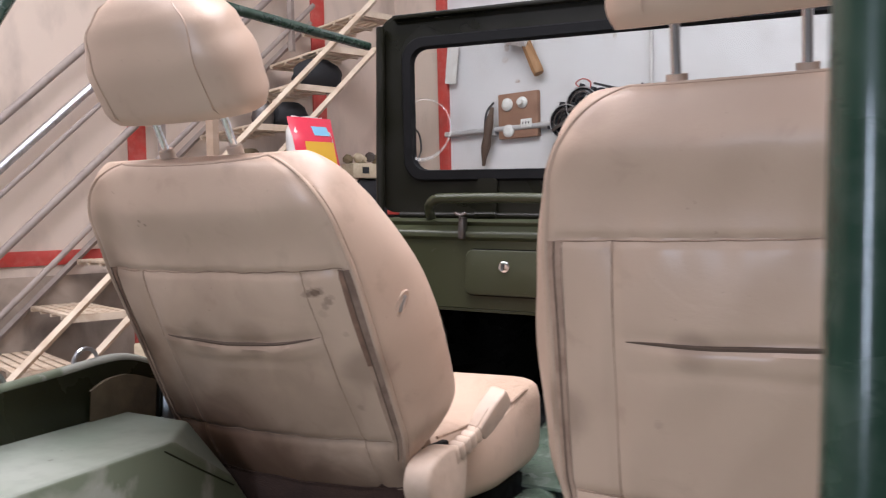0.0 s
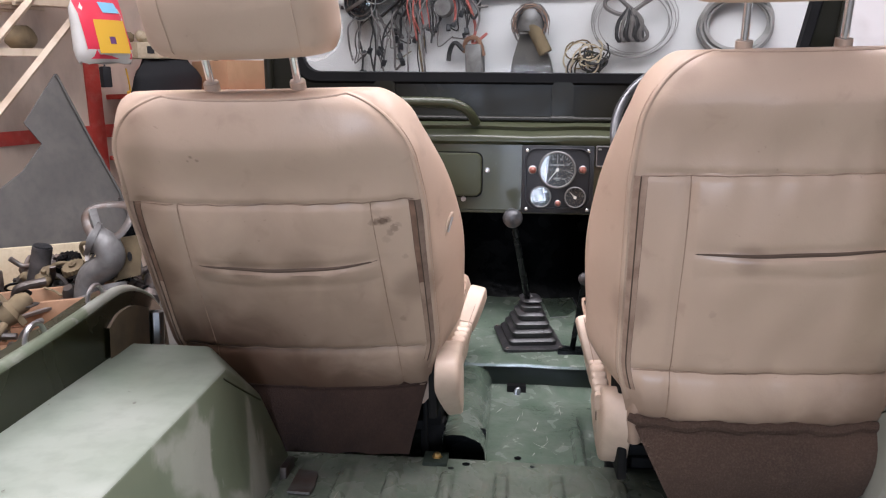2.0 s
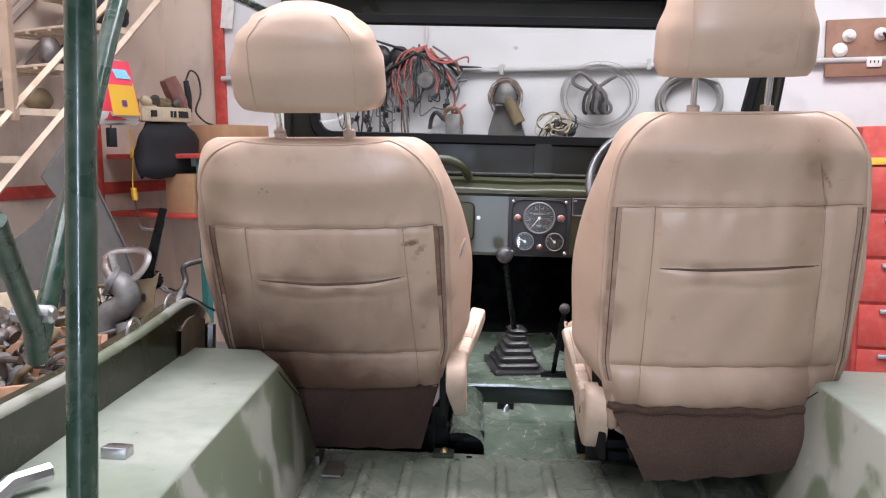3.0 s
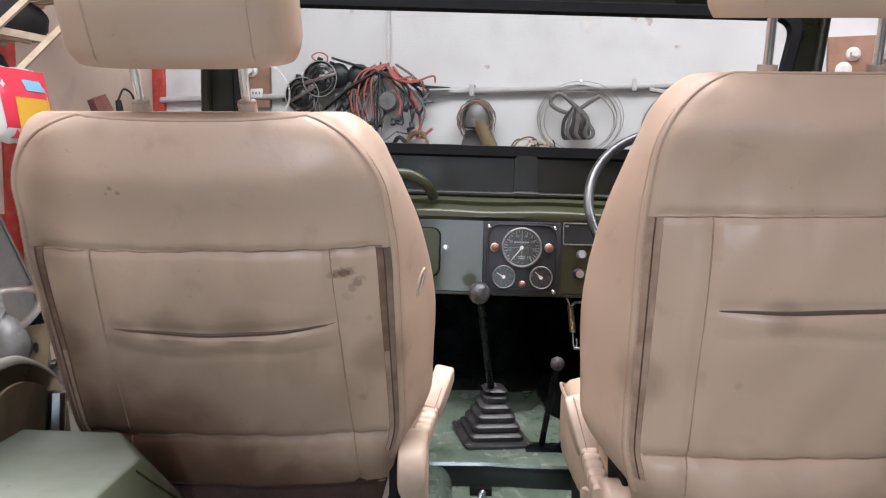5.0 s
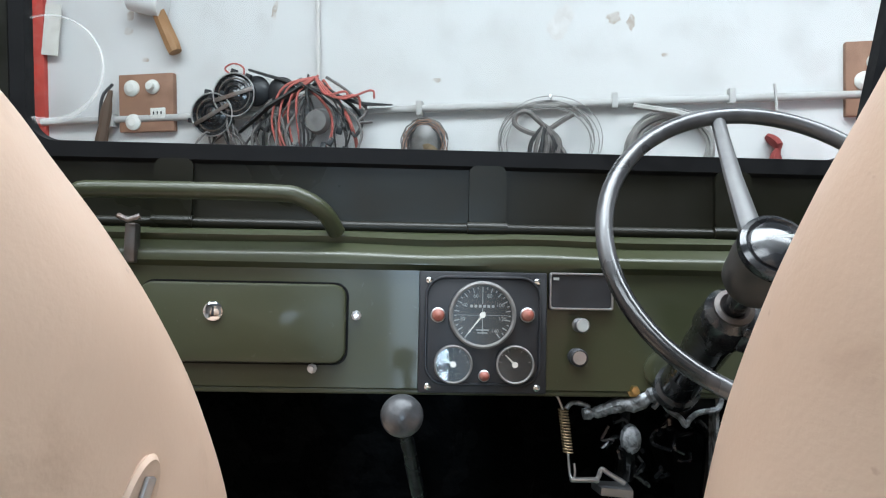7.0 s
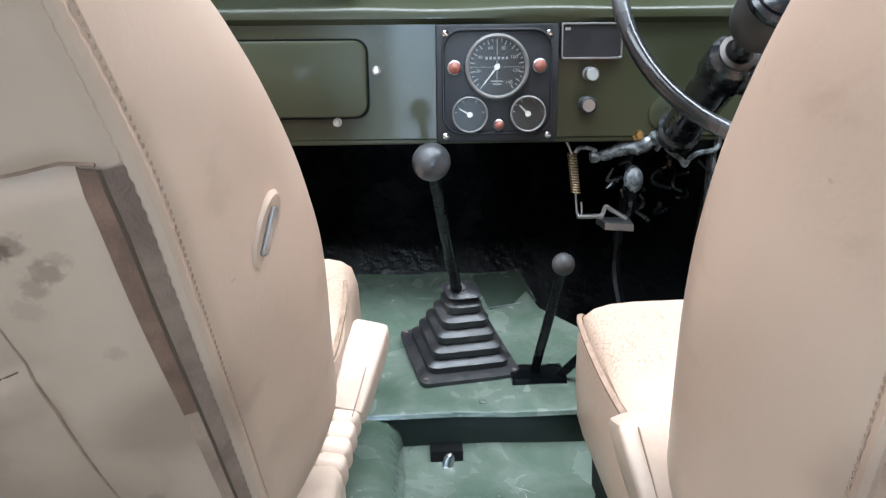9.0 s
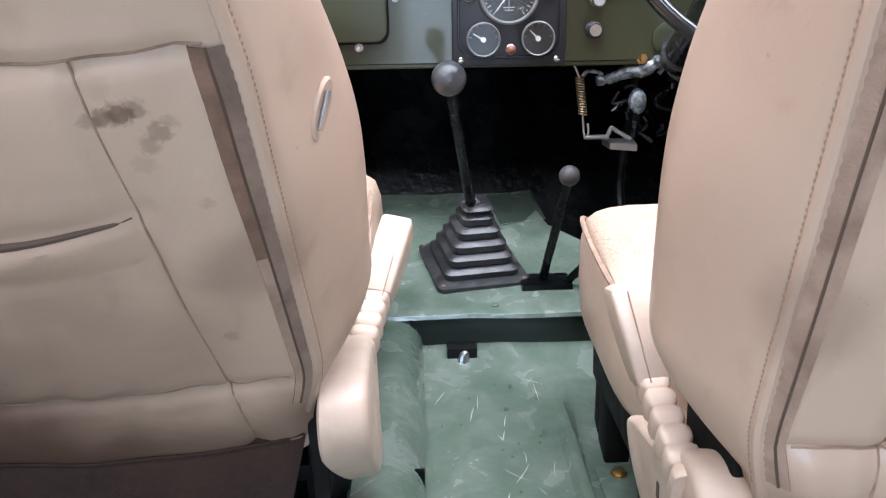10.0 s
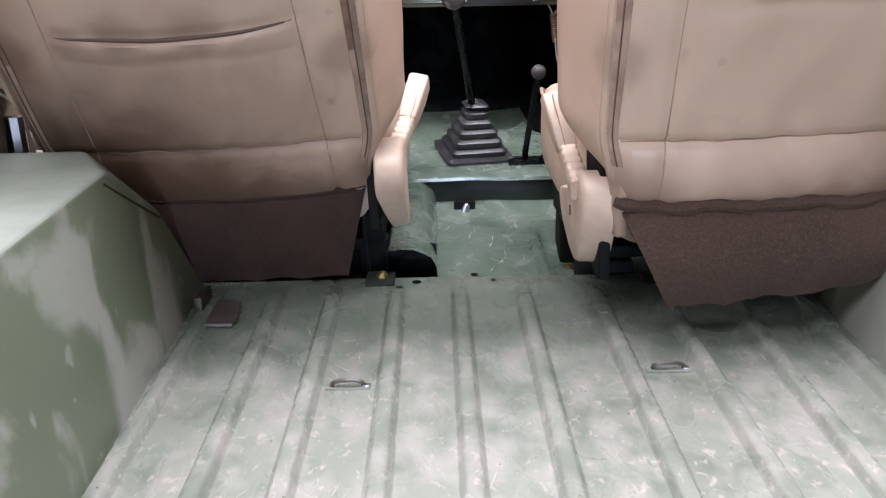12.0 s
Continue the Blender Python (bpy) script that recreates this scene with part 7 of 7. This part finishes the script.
for dh, r, mt in ((0.085, 0.014, RAIL_PAINT), (0.355, 0.019, RAIL_PAINT), (0.605, 0.012, RAIL_PAINT), (0.72, 0.021, STEEL), (0.93, 0.019, RAIL_PAINT)):
    part("handrail", tube(stair_line(FAR + 0.04, dh), r, 10), mt, stairs, "bright worn handrail" if mt is STEEL else "brown handrail")
for b in (2.95, 1.66, 0.9):
    h = 0.80 + (2.30 - b) * 0.976
    part("rail_post", tube([on_left(b, FAR + 0.04, h - 0.05), on_left(b, FAR + 0.04, h + 0.94)], 0.02, 4), RAIL_PAINT, stairs)
h = 0.80 + (2.30 - 1.66) * 0.976
part("rail_post", tube([on_left(1.66, NEAR, 1.36), on_left(1.66, NEAR, 2.1)], 0.028, 4), material("brown_post", (0.40, 0.29, 0.21), 0.6, spots=(0.27, 0.18, 0.12), scale=10, amount=0.5), stairs, "brown square post")
part("stair_foot", box(-3.45, -3.2, -NEAR, -FAR, 0.0, 0.03, m=LEFT), STAIR_PAINT, stairs)

# printed flour packet hung under the stairs
pk = thing("printed_packet", "red and white printed plastic food packet with a yellow panel", "packet")
PB, PH = 1.165, 1.505
rings = []
for k in range(13):
    t = k / 12
    w = cat([(0, 0.135), (0.1, 0.145), (0.7, 0.125), (1.0, 0.085)], t)
    d = cat([(0, 0.015), (0.15, 0.05), (0.6, 0.048), (1.0, 0.006)], t)
    hh = PH - 0.15 + 0.30 * t
    sh = -0.045 * t
    rings.append([on_left(PB - sh + w * math.copysign(abs(math.cos(a)) ** 0.6, math.cos(a)), 0.36 + d * math.sin(a), hh + 0.006 * math.sin(5 * a + k)) for a in [2 * math.pi * q / 20 for q in range(20)]])
part("bag_body", loft(rings), material("white_film", (0.66, 0.64, 0.60), 0.3, bump=0.3, bump_scale=35), pk, "crumpled white plastic")


def patch(b0, b1, h0, h1, off, mat, parent, label="", top=0.0):
    """A printed panel that follows the packet's bulge."""
    bm = bmesh.new()
    vs = []
    for j in range(7):
        for i in range(7):
            t = j / 6
            hh = h0 + (h1 - h0) * t
            tt = (hh - PH + 0.15) / 0.30
            b = b0 + (b1 - b0) * i / 6 + 0.045 * tt + top * (i / 6 - 0.5) * -t
            w = cat([(0, 0.135), (0.1, 0.145), (0.7, 0.125), (1.0, 0.085)], tt)
            d = cat([(0, 0.015), (0.15, 0.05), (0.6, 0.048), (1.0, 0.006)], tt)
            c = min(0.98, abs((b - PB - 0.045 * tt) / w)) ** (1 / 0.6)
            vs.append(on_left(b, 0.36 + d * math.sqrt(max(0.0, 1 - c * c)) + off, hh))
    add(bm, vs, [(j * 7 + i, j * 7 + i + 1, j * 7 + i + 8, j * 7 + i + 7) for j in range(6) for i in range(6)])
    return part("printed_panel", bm, mat, parent, label)


patch(1.035, 1.275, 1.372, 1.652, 0.004, PINK, pk, "red print")
patch(1.060, 1.225, 1.395, 1.535, 0.007, YELLOW, pk, "yellow print")
patch(1.075, 1.165, 1.565, 1.61, 0.008, LIGHT_BLUE, pk, "blue and white logo shape")
patch(1.135, 1.165, 1.435, 1.465, 0.010, material("purple_print", (0.14, 0.05, 0.16), 0.4), pk)

# dark bags and tools lying on the treads
for b, h, sx, sz, mt, lab in ((1.15, 1.62, 0.10, 0.07, BLACK_CLOTH, "black cloth bag slumped on a stair tread"), (0.98, 1.83, 0.14, 0.08, BLACK_CLOTH, "dark folded jacket lying on a stair tread"), (1.38, 1.42, 0.07, 0.05, MUD, "brown tin standing on a stair tread"), (1.30, 1.62, 0.06, 0.07, DARK_STEEL, "dark steel can standing on a stair tread")):
    g = thing("stored_bundle", lab, "bundle", None, "stored bundles")
    rng = random.Random(int(b * 100))
    rr = []
    for k in range(8):
        t = k / 7
        w = sx * math.sin(math.pi * (0.12 + 0.80 * t)) ** 0.5
        rr.append([on_left(b + w * math.cos(a) * rng.uniform(0.88, 1.08), 0.10 + w * 0.8 * math.sin(a), h + 2 * sz * t) for a in [2 * math.pi * q / 12 for q in range(12)]])
    part("bundle_body", loft(rr), mt, g)

bag = thing("black_bag", "black cloth tool bag hanging against the wall", "bag")
rr = []
for k in range(11):
    t = k / 10
    w = cat([(0, 0.20), (0.15, 0.225), (0.7, 0.215), (1.0, 0.15)], t)
    rr.append([on_left(0.59 + w * math.copysign(abs(math.cos(a)) ** 0.5, math.cos(a)) * (1 + 0.03 * math.sin(3 * a + k)), 0.10 + 0.07 * math.sin(math.pi * (0.15 + 0.75 * t)) * math.sin(a) + 0.01 * math.sin(k), 1.085 + 0.30 * t + 0.012 * math.sin(4 * a)) for a in [2 * math.pi * q / 20 for q in range(20)]])
part("bag_body", loft(rr), BLACK_CLOTH, bag)
part("tag", box(-0.50, -0.44, -0.182, -0.176, 1.14, 1.20, m=LEFT), PRINT, bag, "small printed tag")

radio = thing("cream_radio", "dusty cream plastic radio with odd parts on top", "radio")
part("radio_case", box(-0.80, -0.44, -0.14, -0.02, 1.385, 1.465, 0.008, m=LEFT), CREAM, radio)
for b0, b1 in ((0.74, 0.70), (0.60, 0.585), (0.575, 0.56), (0.54, 0.47)):
    part("radio_window", box(-b0, -b1, -0.145, -0.139, 1.41, 1.445, m=LEFT), BLACK_MATT, radio)
rng = random.Random(31)
for k in range(7):
    q = on_left(0.78 - 0.045 * k, 0.08 + rng.uniform(-0.02, 0.02), 1.485 + rng.uniform(0, 0.02))
    o = thing("odd_part", "small dusty brown machine part on the radio", "machine part", None, "odd parts")
    part("casting", lathe([(0.0, -0.022), (0.022, -0.02), (0.03, 0.0), (0.02, 0.025), (0.0, 0.03)], Matrix.Translation(q) @ pose(0, 0, 0, rng.uniform(-60, 60), rng.uniform(-60, 60), 0), 9), rng.choice((MUD, DARK_STEEL, CREAM)), o)

drill = thing("red_brick_tool", "dusty brick-red power tool hanging on the wall", "power tool")
part("tool_body", tube(lpts([(0.50, 0.03, 1.63), (0.47, 0.04, 1.56), (0.43, 0.04, 1.50), (0.42, 0.04, 1.43)]), [0.05, 0.055, 0.05, 0.035], 8), material("brick_red_plastic", (0.22, 0.085, 0.07), 0.6, spots=(0.3, 0.2, 0.17), scale=14, amount=0.6), drill)
iron = thing("soldering_iron", "black soldering iron with a looped lead on the wall", "soldering iron")
part("handle", tube(lpts([(0.36, 0.03, 1.63), (0.345, 0.03, 1.55), (0.33, 0.03, 1.45)]), [0.016, 0.02, 0.008], 8), BLACK_MATT, iron)
part("lead", tube(smooth_path(lpts([(0.36, 0.03, 1.63), (0.32, 0.03, 1.69), (0.26, 0.03, 1.66), (0.245, 0.03, 1.56), (0.29, 0.03, 1.46), (0.22, 0.03, 1.40), (0.15, 0.03, 1.38)]), 5), 0.006, 6), WIRE_BLACK, iron)

shelf = thing("red_shelf", "red painted steel shelf in the corner", "shelf")
part("board", box(-0.60, 0.30, -0.34, 0.38, 1.185, 1.212, 0.004, m=LEFT), RED_PAINT, shelf)
for b in (0.55, -0.2):
    part("leg", box(-b - 0.02, -b + 0.02, -0.32, -0.28, 0.0, 1.185, m=LEFT), material("teal_paint", (0.03, 0.16, 0.15), 0.5), shelf, "teal steel leg")
c1 = thing("carton_box", "brown cardboard carton on the red shelf", "carton", None, "cartons")
part("carton_body", box(-0.34, 0.10, -0.28, -0.02, 1.213, 1.375, 0.004, m=LEFT), CARTON, c1)
part("tape", box(-0.34, 0.10, -0.17, -0.13, 1.3755, 1.3765, m=LEFT), CREAM, c1, "strip of packing tape")
c2 = thing("carton_box", "small brown cardboard carton under the shelf", "carton", None, "cartons")
part("carton_body", box(-0.585, -0.36, -0.26, -0.06, 0.88, 1.10, 0.004, m=LEFT), CARTON, c2)
ledge = part("steel_ledge", box(-0.62, -0.3, -0.28, 0.38, 0.855, 0.879, 0.003), RED_PAINT)
ledge.matrix_world = LEFT
tagged(ledge, "lower red steel ledge under the carton", "shelf")
bt = thing("plastic_bottle", "white plastic bottle with blue tape on the shelf", "bottle")
part("bottle_body", lathe([(0.0, 0), (0.045, 0), (0.05, 0.02), (0.05, 0.15), (0.02, 0.19), (0.02, 0.215), (0, 0.215)], Matrix.Translation(on_left(-0.17, 0.16, 1.213)), 18), WHITE_PLASTIC, bt)
part("tape_wrap", tube(smooth_path([on_left(-0.15, 0.215, 1.23), on_left(-0.165, 0.225, 1.30), on_left(-0.18, 0.21, 1.38)], 3), 0.008, 6), BLUE, bt)

tester = thing("yellow_tester", "yellow test lamp hanging from the red band", "tester")
part("lamp_lead", tube(smooth_path(lpts([(0.78, 0.02, 1.34), (0.775, 0.03, 1.22), (0.79, 0.03, 1.06), (0.785, 0.03, 1.02)]), 4), 0.004, 5), YELLOW, tester)
part("lamp_body", tube(lpts([(0.785, 0.03, 1.03), (0.78, 0.03, 0.965)]), 0.017, 8), YELLOW, tester)
part("probe", tube(lpts([(0.78, 0.03, 0.965), (0.765, 0.03, 0.87)]), 0.004, 5), DARK_STEEL, tester)
part("clip", box(-0.79, -0.755, -0.045, -0.02, 1.19, 1.23, 0.004, m=LEFT), YELLOW, tester)
gate = thing("black_remote", "small black plastic switch hanging on its lead", "switch")
part("case", box(-0.95, -0.90, -0.06, -0.03, 1.25, 1.35, 0.006, m=LEFT), BLACK_MATT, gate)
part("lead", tube(lpts([(0.925, 0.045, 1.35), (0.93, 0.045, 1.6)]), 0.004, 5), WIRE_BLACK, gate)

# bent sheet metal leaning on the stairs
sh = thing("sheet_metal_offcut", "grey steel offcut leaning against the stairs", "sheet metal")
outline = [(1.42, 1.31), (1.31, 1.02), (1.22, 0.80), (1.17, 0.55), (1.15, 0.0), (1.97, 0.0), (1.96, 0.61), (1.95, 0.72), (1.87, 0.79), (1.82, 0.84), (1.65, 0.93), (1.54, 1.03), (1.60, 1.12)]
bm = bmesh.new()
n = len(outline)
add(bm, [on_left(b, 0.36 + o + 0.12 * (1.2 - h_), h_) for o in (0.0, 0.006) for b, h_ in outline], [tuple(range(n)), tuple(range(n, 2 * n))] + [(i, (i + 1) % n, n + (i + 1) % n, n + i) for i in range(n)])
part("sheet_piece", bm, GREY_SHEET, sh, "", False)
fold_pts = [on_left(b, 0.372 + 0.12 * (1.2 - h_), h_) for b, h_ in outline[:4]]
part("folded_edge", tube(fold_pts, 0.006, 6), GREY_SHEET, sh, "folded edge of the sheet")

# ---- crates of scrap beside the vehicle ----


def crate(m, sx, sy, h, label):
    c = thing("wooden_crate", label, "crate", m, "wooden crates")
    for y in (-sy / 2, sy / 2 - 0.02):
        for z in (0.0, h / 2):
            part("side_board", box(-sx / 2, sx / 2, y, y + 0.02, z + 0.003, z + h / 2 - 0.003, 0.003), WOOD, c)
    for x in (-sx / 2, sx / 2 - 0.02):
        for z in (0.0, h / 2):
            part("end_board", box(x, x + 0.02, -sy / 2 + 0.021, sy / 2 - 0.021, z + 0.003, z + h / 2 - 0.003, 0.003), WOOD, c)
    part("bottom_board", box(-sx / 2 + 0.02, sx / 2 - 0.02, -sy / 2 + 0.02, sy / 2 - 0.02, 0.0, 0.02), WOOD, c)
    return c


bench = thing("low_table", "low steel trestle table carrying crates of scrap", "table", pose(-1.75, 2.35, 0, 0, 0, 24))
part("table_top", box(-0.55, 0.45, -0.85, 1.0, 0.40, 0.43, 0.004), DIRTY_WALL, bench)
for x in (-0.5, 0.4):
    for y in (-0.8, 0.95):
        part("leg", box(x - 0.02, x + 0.02, y - 0.02, y + 0.02, 0.0, 0.40), DARK_STEEL, bench)
crate(pose(-1.66, 2.00, 0.431, 0, 0, 24), 0.62, 0.62, 0.15, "shallow wooden crate full of oily scrap parts")
crate(pose(-1.98, 2.72, 0.431, 0, 0, 24), 0.75, 0.60, 0.15, "shallow wooden crate holding exhaust parts")

rng = random.Random(77)


def scrap(kind, at, scale, mt):
    lab = {"pipe": "rusty bent pipe lying in the scrap", "casting": "oily cast machine part in the scrap", "gear": "toothed steel wheel in the scrap", "strip": "bent steel strip in the scrap", "ring": "steel ring lying in the scrap"}[kind]
    th = thing("scrap_" + kind, lab, "scrap", None, "scrap parts")
    rx = pose(*at, rng.uniform(-70, 70), rng.uniform(-70, 70), rng.uniform(0, 360))
    if kind == "pipe":
        pts = smooth_path([rx @ Vector(p) * 1.0 for p in ((-scale, 0, 0), (-scale * 0.3, scale * 0.25, 0.02), (scale * 0.3, -scale * 0.1, 0.04), (scale, scale * 0.2, 0))], 4)
        part("tube_body", tube(pts, scale * 0.16, 9), mt, th)
    elif kind == "casting":
        part("casting_body", lathe([(0, -scale * 0.6), (scale * 0.4, -scale * 0.6), (scale * 0.5, -scale * 0.2), (scale * 0.35, 0), (scale * 0.38, scale * 0.4), (scale * 0.2, scale * 0.7), (0, scale * 0.7)], rx, 10), mt, th)
        part("lug", box(-scale * 0.7, scale * 0.7, -scale * 0.12, scale * 0.12, -scale * 0.2, scale * 0.05, scale * 0.03, m=rx), mt, th)
    elif kind == "gear":
        ringp = []
        for z in (-scale * 0.12, scale * 0.12):
            ringp.append([rx @ Vector((scale * (0.62 if q % 2 else 0.52) * math.cos(2 * math.pi * q / 36), scale * (0.62 if q % 2 else 0.52) * math.sin(2 * math.pi * q / 36), z)) for q in range(36)])
        part("wheel_disc", loft(ringp), mt, th)
        part("boss", lathe([(scale * 0.2, -scale * 0.25), (scale * 0.2, scale * 0.25), (scale * 0.1, scale * 0.25), (0, scale * 0.1)], rx, 12), mt, th)
    elif kind == "strip":
        pts = smooth_path([rx @ Vector(p) for p in ((-scale, 0, 0), (-scale * 0.2, 0, scale * 0.2), (scale * 0.5, 0.02, scale * 0.1), (scale, 0, scale * 0.35))], 3)
        part("strip_body", tube(pts, scale * 0.12, 6, flat=0.3), mt, th)
    else:
        part("ring_body", tube([rx @ Vector((scale * 0.5 * math.cos(a), scale * 0.5 * math.sin(a), 0)) for a in [2 * math.pi * q / 24 for q in range(24)]], scale * 0.09, 8, closed=True), mt, th)


for k in range(80):
    cx, cy = ((-1.66, 2.00), (-1.80, 2.62))[k % 2]
    r = rng.uniform(0.0, 0.24)
    a = rng.uniform(0, 6.28)
    z = 0.47 + (0.26 - r) * rng.uniform(0.05, 0.60) + (0.05 if k % 2 else 0.02)
    scrap(rng.choice(("pipe", "casting", "casting", "gear", "strip", "ring", "casting")), (cx + r * math.cos(a), cy + r * math.sin(a), z), rng.uniform(0.04, 0.085), rng.choice((DARK_STEEL, DARK_STEEL, GREY_ALU, MUD, DARK_STEEL, BLACK_PAINT)))
for k in range(26):
    a, r = rng.uniform(0, 6.28), rng.uniform(0.0, 0.20)
    scrap(rng.choice(("pipe", "casting", "casting", "strip", "ring")), (-1.70 + r * math.cos(a), 2.10 + r * math.sin(a), 0.60 + (0.20 - r) * 0.35), rng.uniform(0.05, 0.085), rng.choice((DARK_STEEL, DARK_STEEL, MUD, BLACK_PAINT)))

for k in range(46):
    u = rng.random()
    at = (-1.74 + 0.44 * u + rng.uniform(-0.05, 0.05), 2.60 + rng.uniform(-0.06, 0.10), 0.52 + rng.random() * (0.12 + 0.20 * u))
    scrap(rng.choice(("pipe", "casting", "strip", "ring", "gear", "strip")), at, rng.uniform(0.05, 0.10), rng.choice((DARK_STEEL, DARK_STEEL, BLACK_PAINT, MUD, GREY_ALU)))

mani = thing("exhaust_manifold", "dull grey cast exhaust manifold on the scrap pile", "manifold")
part("runner", tube(smooth_path([(-1.56, 2.48, 0.50), (-1.548, 2.48, 0.58), (-1.525, 2.48, 0.635), (-1.475, 2.48, 0.665), (-1.455, 2.48, 0.70), (-1.475, 2.49, 0.735), (-1.51, 2.50, 0.75)], 5), [0.046, 0.046, 0.046, 0.046, 0.046] * 6 + [0.05], 14), GREY_ALU, mani, "bent cast runner")
part("runner", tube(smooth_path([(-1.43, 2.46, 0.50), (-1.45, 2.47, 0.56), (-1.46, 2.48, 0.60)], 5), 0.044, 14), GREY_ALU, mani)
part("flange", lathe([(0.0, 0), (0.060, 0), (0.060, 0.016), (0, 0.016)], Matrix.Translation((-1.515, 2.50, 0.75)) @ pose(0, 0, 0, 20, -60, 0), 14), GREY_ALU, mani)
hoop = thing("steel_hoop", "bent dark steel band standing in the scrap", "hoop")
part("band", tube([(-1.475 + 0.080 * math.cos(a), 2.53 + 0.04 * math.sin(a), 0.815 + 0.055 * math.sin(a) + 0.012 * math.cos(2 * a)) for a in [2 * math.pi * q / 30 for q in range(30)]], 0.015, 8, closed=True, flat=0.35), DARK_STEEL, hoop)
part("strap", tube(smooth_path([(-1.53, 2.53, 0.85), (-1.515, 2.52, 0.80), (-1.50, 2.51, 0.75), (-1.47, 2.50, 0.72)], 4), 0.016, 6, flat=0.4), GREY_ALU, hoop, "dusty grey strap")
stub = thing("black_hose", "thick black rubber hose stub in the crate", "hose")
part("hose_body", tube(smooth_path([(-1.81, 2.58, 0.47), (-1.80, 2.58, 0.56), (-1.775, 2.58, 0.64), (-1.755, 2.58, 0.71)], 4), 0.034, 14), RUBBER, stub)
part("hose_end", tube([(-1.757, 2.58, 0.705), (-1.754, 2.58, 0.716)], 0.030, 14), BLACK_MATT, stub)
socket = thing("round_socket", "small bright steel socket on a dark casting", "machine part")
part("block", box(-2.00, -1.94, 2.55, 2.62, 0.46, 0.62, 0.008), DARK_STEEL, socket)
part("bright_ring", lathe([(0.014, -0.01), (0.022, -0.01), (0.022, 0.012), (0.014, 0.012)], Matrix.Translation((-1.975, 2.55, 0.625)) @ ALONG_Y, 16), STEEL, socket, "bright ring")
chan = thing("black_channel", "long black steel channel with clips leaning on the shelf", "steel channel")
m0, m1 = Vector((-1.455, 2.56, 0.60)), Vector((-1.352, 2.60, 1.01))
part("channel", tube([m0, m0.lerp(m1, 0.5), m1], [0.045, 0.042, 0.030], 4, flat=0.55), BLACK_PAINT, chan)
for t_, s_ in ((0.62, 0.05), (0.80, 0.05)):
    q = m0.lerp(m1, t_)
    part("clip", tube(smooth_path([q, q + Vector((-0.040, 0.0, 0.004)), q + Vector((-0.062, 0.0, 0.010)), q + Vector((-0.066, 0.0, 0.026))], 3), 0.007, 6), DARK_STEEL, chan)
plate_ = thing("rusty_plate", "rusty brown steel plate with an oval hole", "scrap plate")
bm = bmesh.new()
outer_ = [(-1.47, 0.60), (-1.385, 0.62), (-1.375, 0.70), (-1.352, 0.785), (-1.375, 0.76), (-1.44, 0.75)]
add(bm, [(x, 2.53 + o, z) for o in (0.0, 0.005) for x, z in outer_], [(0, 1, 2, 3, 4, 5), (6, 7, 8, 9, 10, 11)] + [(i, (i + 1) % 6, 6 + (i + 1) % 6, 6 + i) for i in range(6)])
part("plate", bm, MUD, plate_, "", False)
part("hole", lathe([(0.011, 0), (0.011, 0.003), (0, 0.003)], Matrix.Translation((-1.415, 2.5295, 0.685)) @ ALONG_Y @ Matrix.Diagonal((0.7, 1.5, 1, 1)), 16), BLACK_MATT, plate_, "black oval hole")
rod = thing("long_rod", "thin dark steel rod lying across the crates", "rod")
part("rod_body", tube([(-1.84, 2.12, 0.50), (-1.66, 2.30, 0.545), (-1.44, 2.50, 0.59)], 0.008, 6), DARK_STEEL, rod)
backing = thing("pale_plank", "pale planed plank standing behind the scrap", "plank")
part("plank_body", box(-0.42, 0.26, -0.012, 0.012, 0.431, 0.66, 0.003, m=pose(-1.93, 2.86, 0, 0, 0, 24)), CREAM, backing)

# ---- running gear under the tub ----
gearx = thing("rolling_chassis", "black ladder chassis on four tyres under the tub", "chassis")
for x in (-0.36, 0.30):
    part("chassis_rail", tube([JEEP @ Vector((x, -0.3, 0.42)), JEEP @ Vector((x, 3.2, 0.46))], 0.05, 4), BLACK_PAINT, gearx)
    for y in (0.0, 0.8, 1.3):
        part("body_mount", box(x - 0.04, x + 0.04, y - 0.04, y + 0.04, 0.40, 0.536, m=JEEP), BLACK_PAINT, gearx)
for y in (0.35, 2.55):
    zc = 0.34
    part("axle", tube([(-0.62, y, zc), (0.56, y, zc)], 0.04, 10), BLACK_PAINT, gearx)
    part("axle_block", box(-0.42, 0.36, y - 0.05, y + 0.05, zc, 0.42, 0.01), BLACK_PAINT, gearx)
    for x, s in ((-0.66, -1), (0.60, 1)):
        m = Matrix.Translation((x, y, zc)) @ pose(0, 0, 0, 0, 90 * s, 0)
        ty = part("tyre", lathe([(0.19, -0.08), (0.25, -0.09), (0.32, -0.08), (0.34, -0.05), (0.34, 0.05), (0.32, 0.08), (0.25, 0.09), (0.19, 0.08)], m, 32), RUBBER, gearx, "black tyre")
        part("rim", lathe([(0.19, -0.07), (0.20, 0.0), (0.19, 0.07), (0.12, 0.05), (0.06, 0.06), (0, 0.06)], m, 24), GREEN, ty)
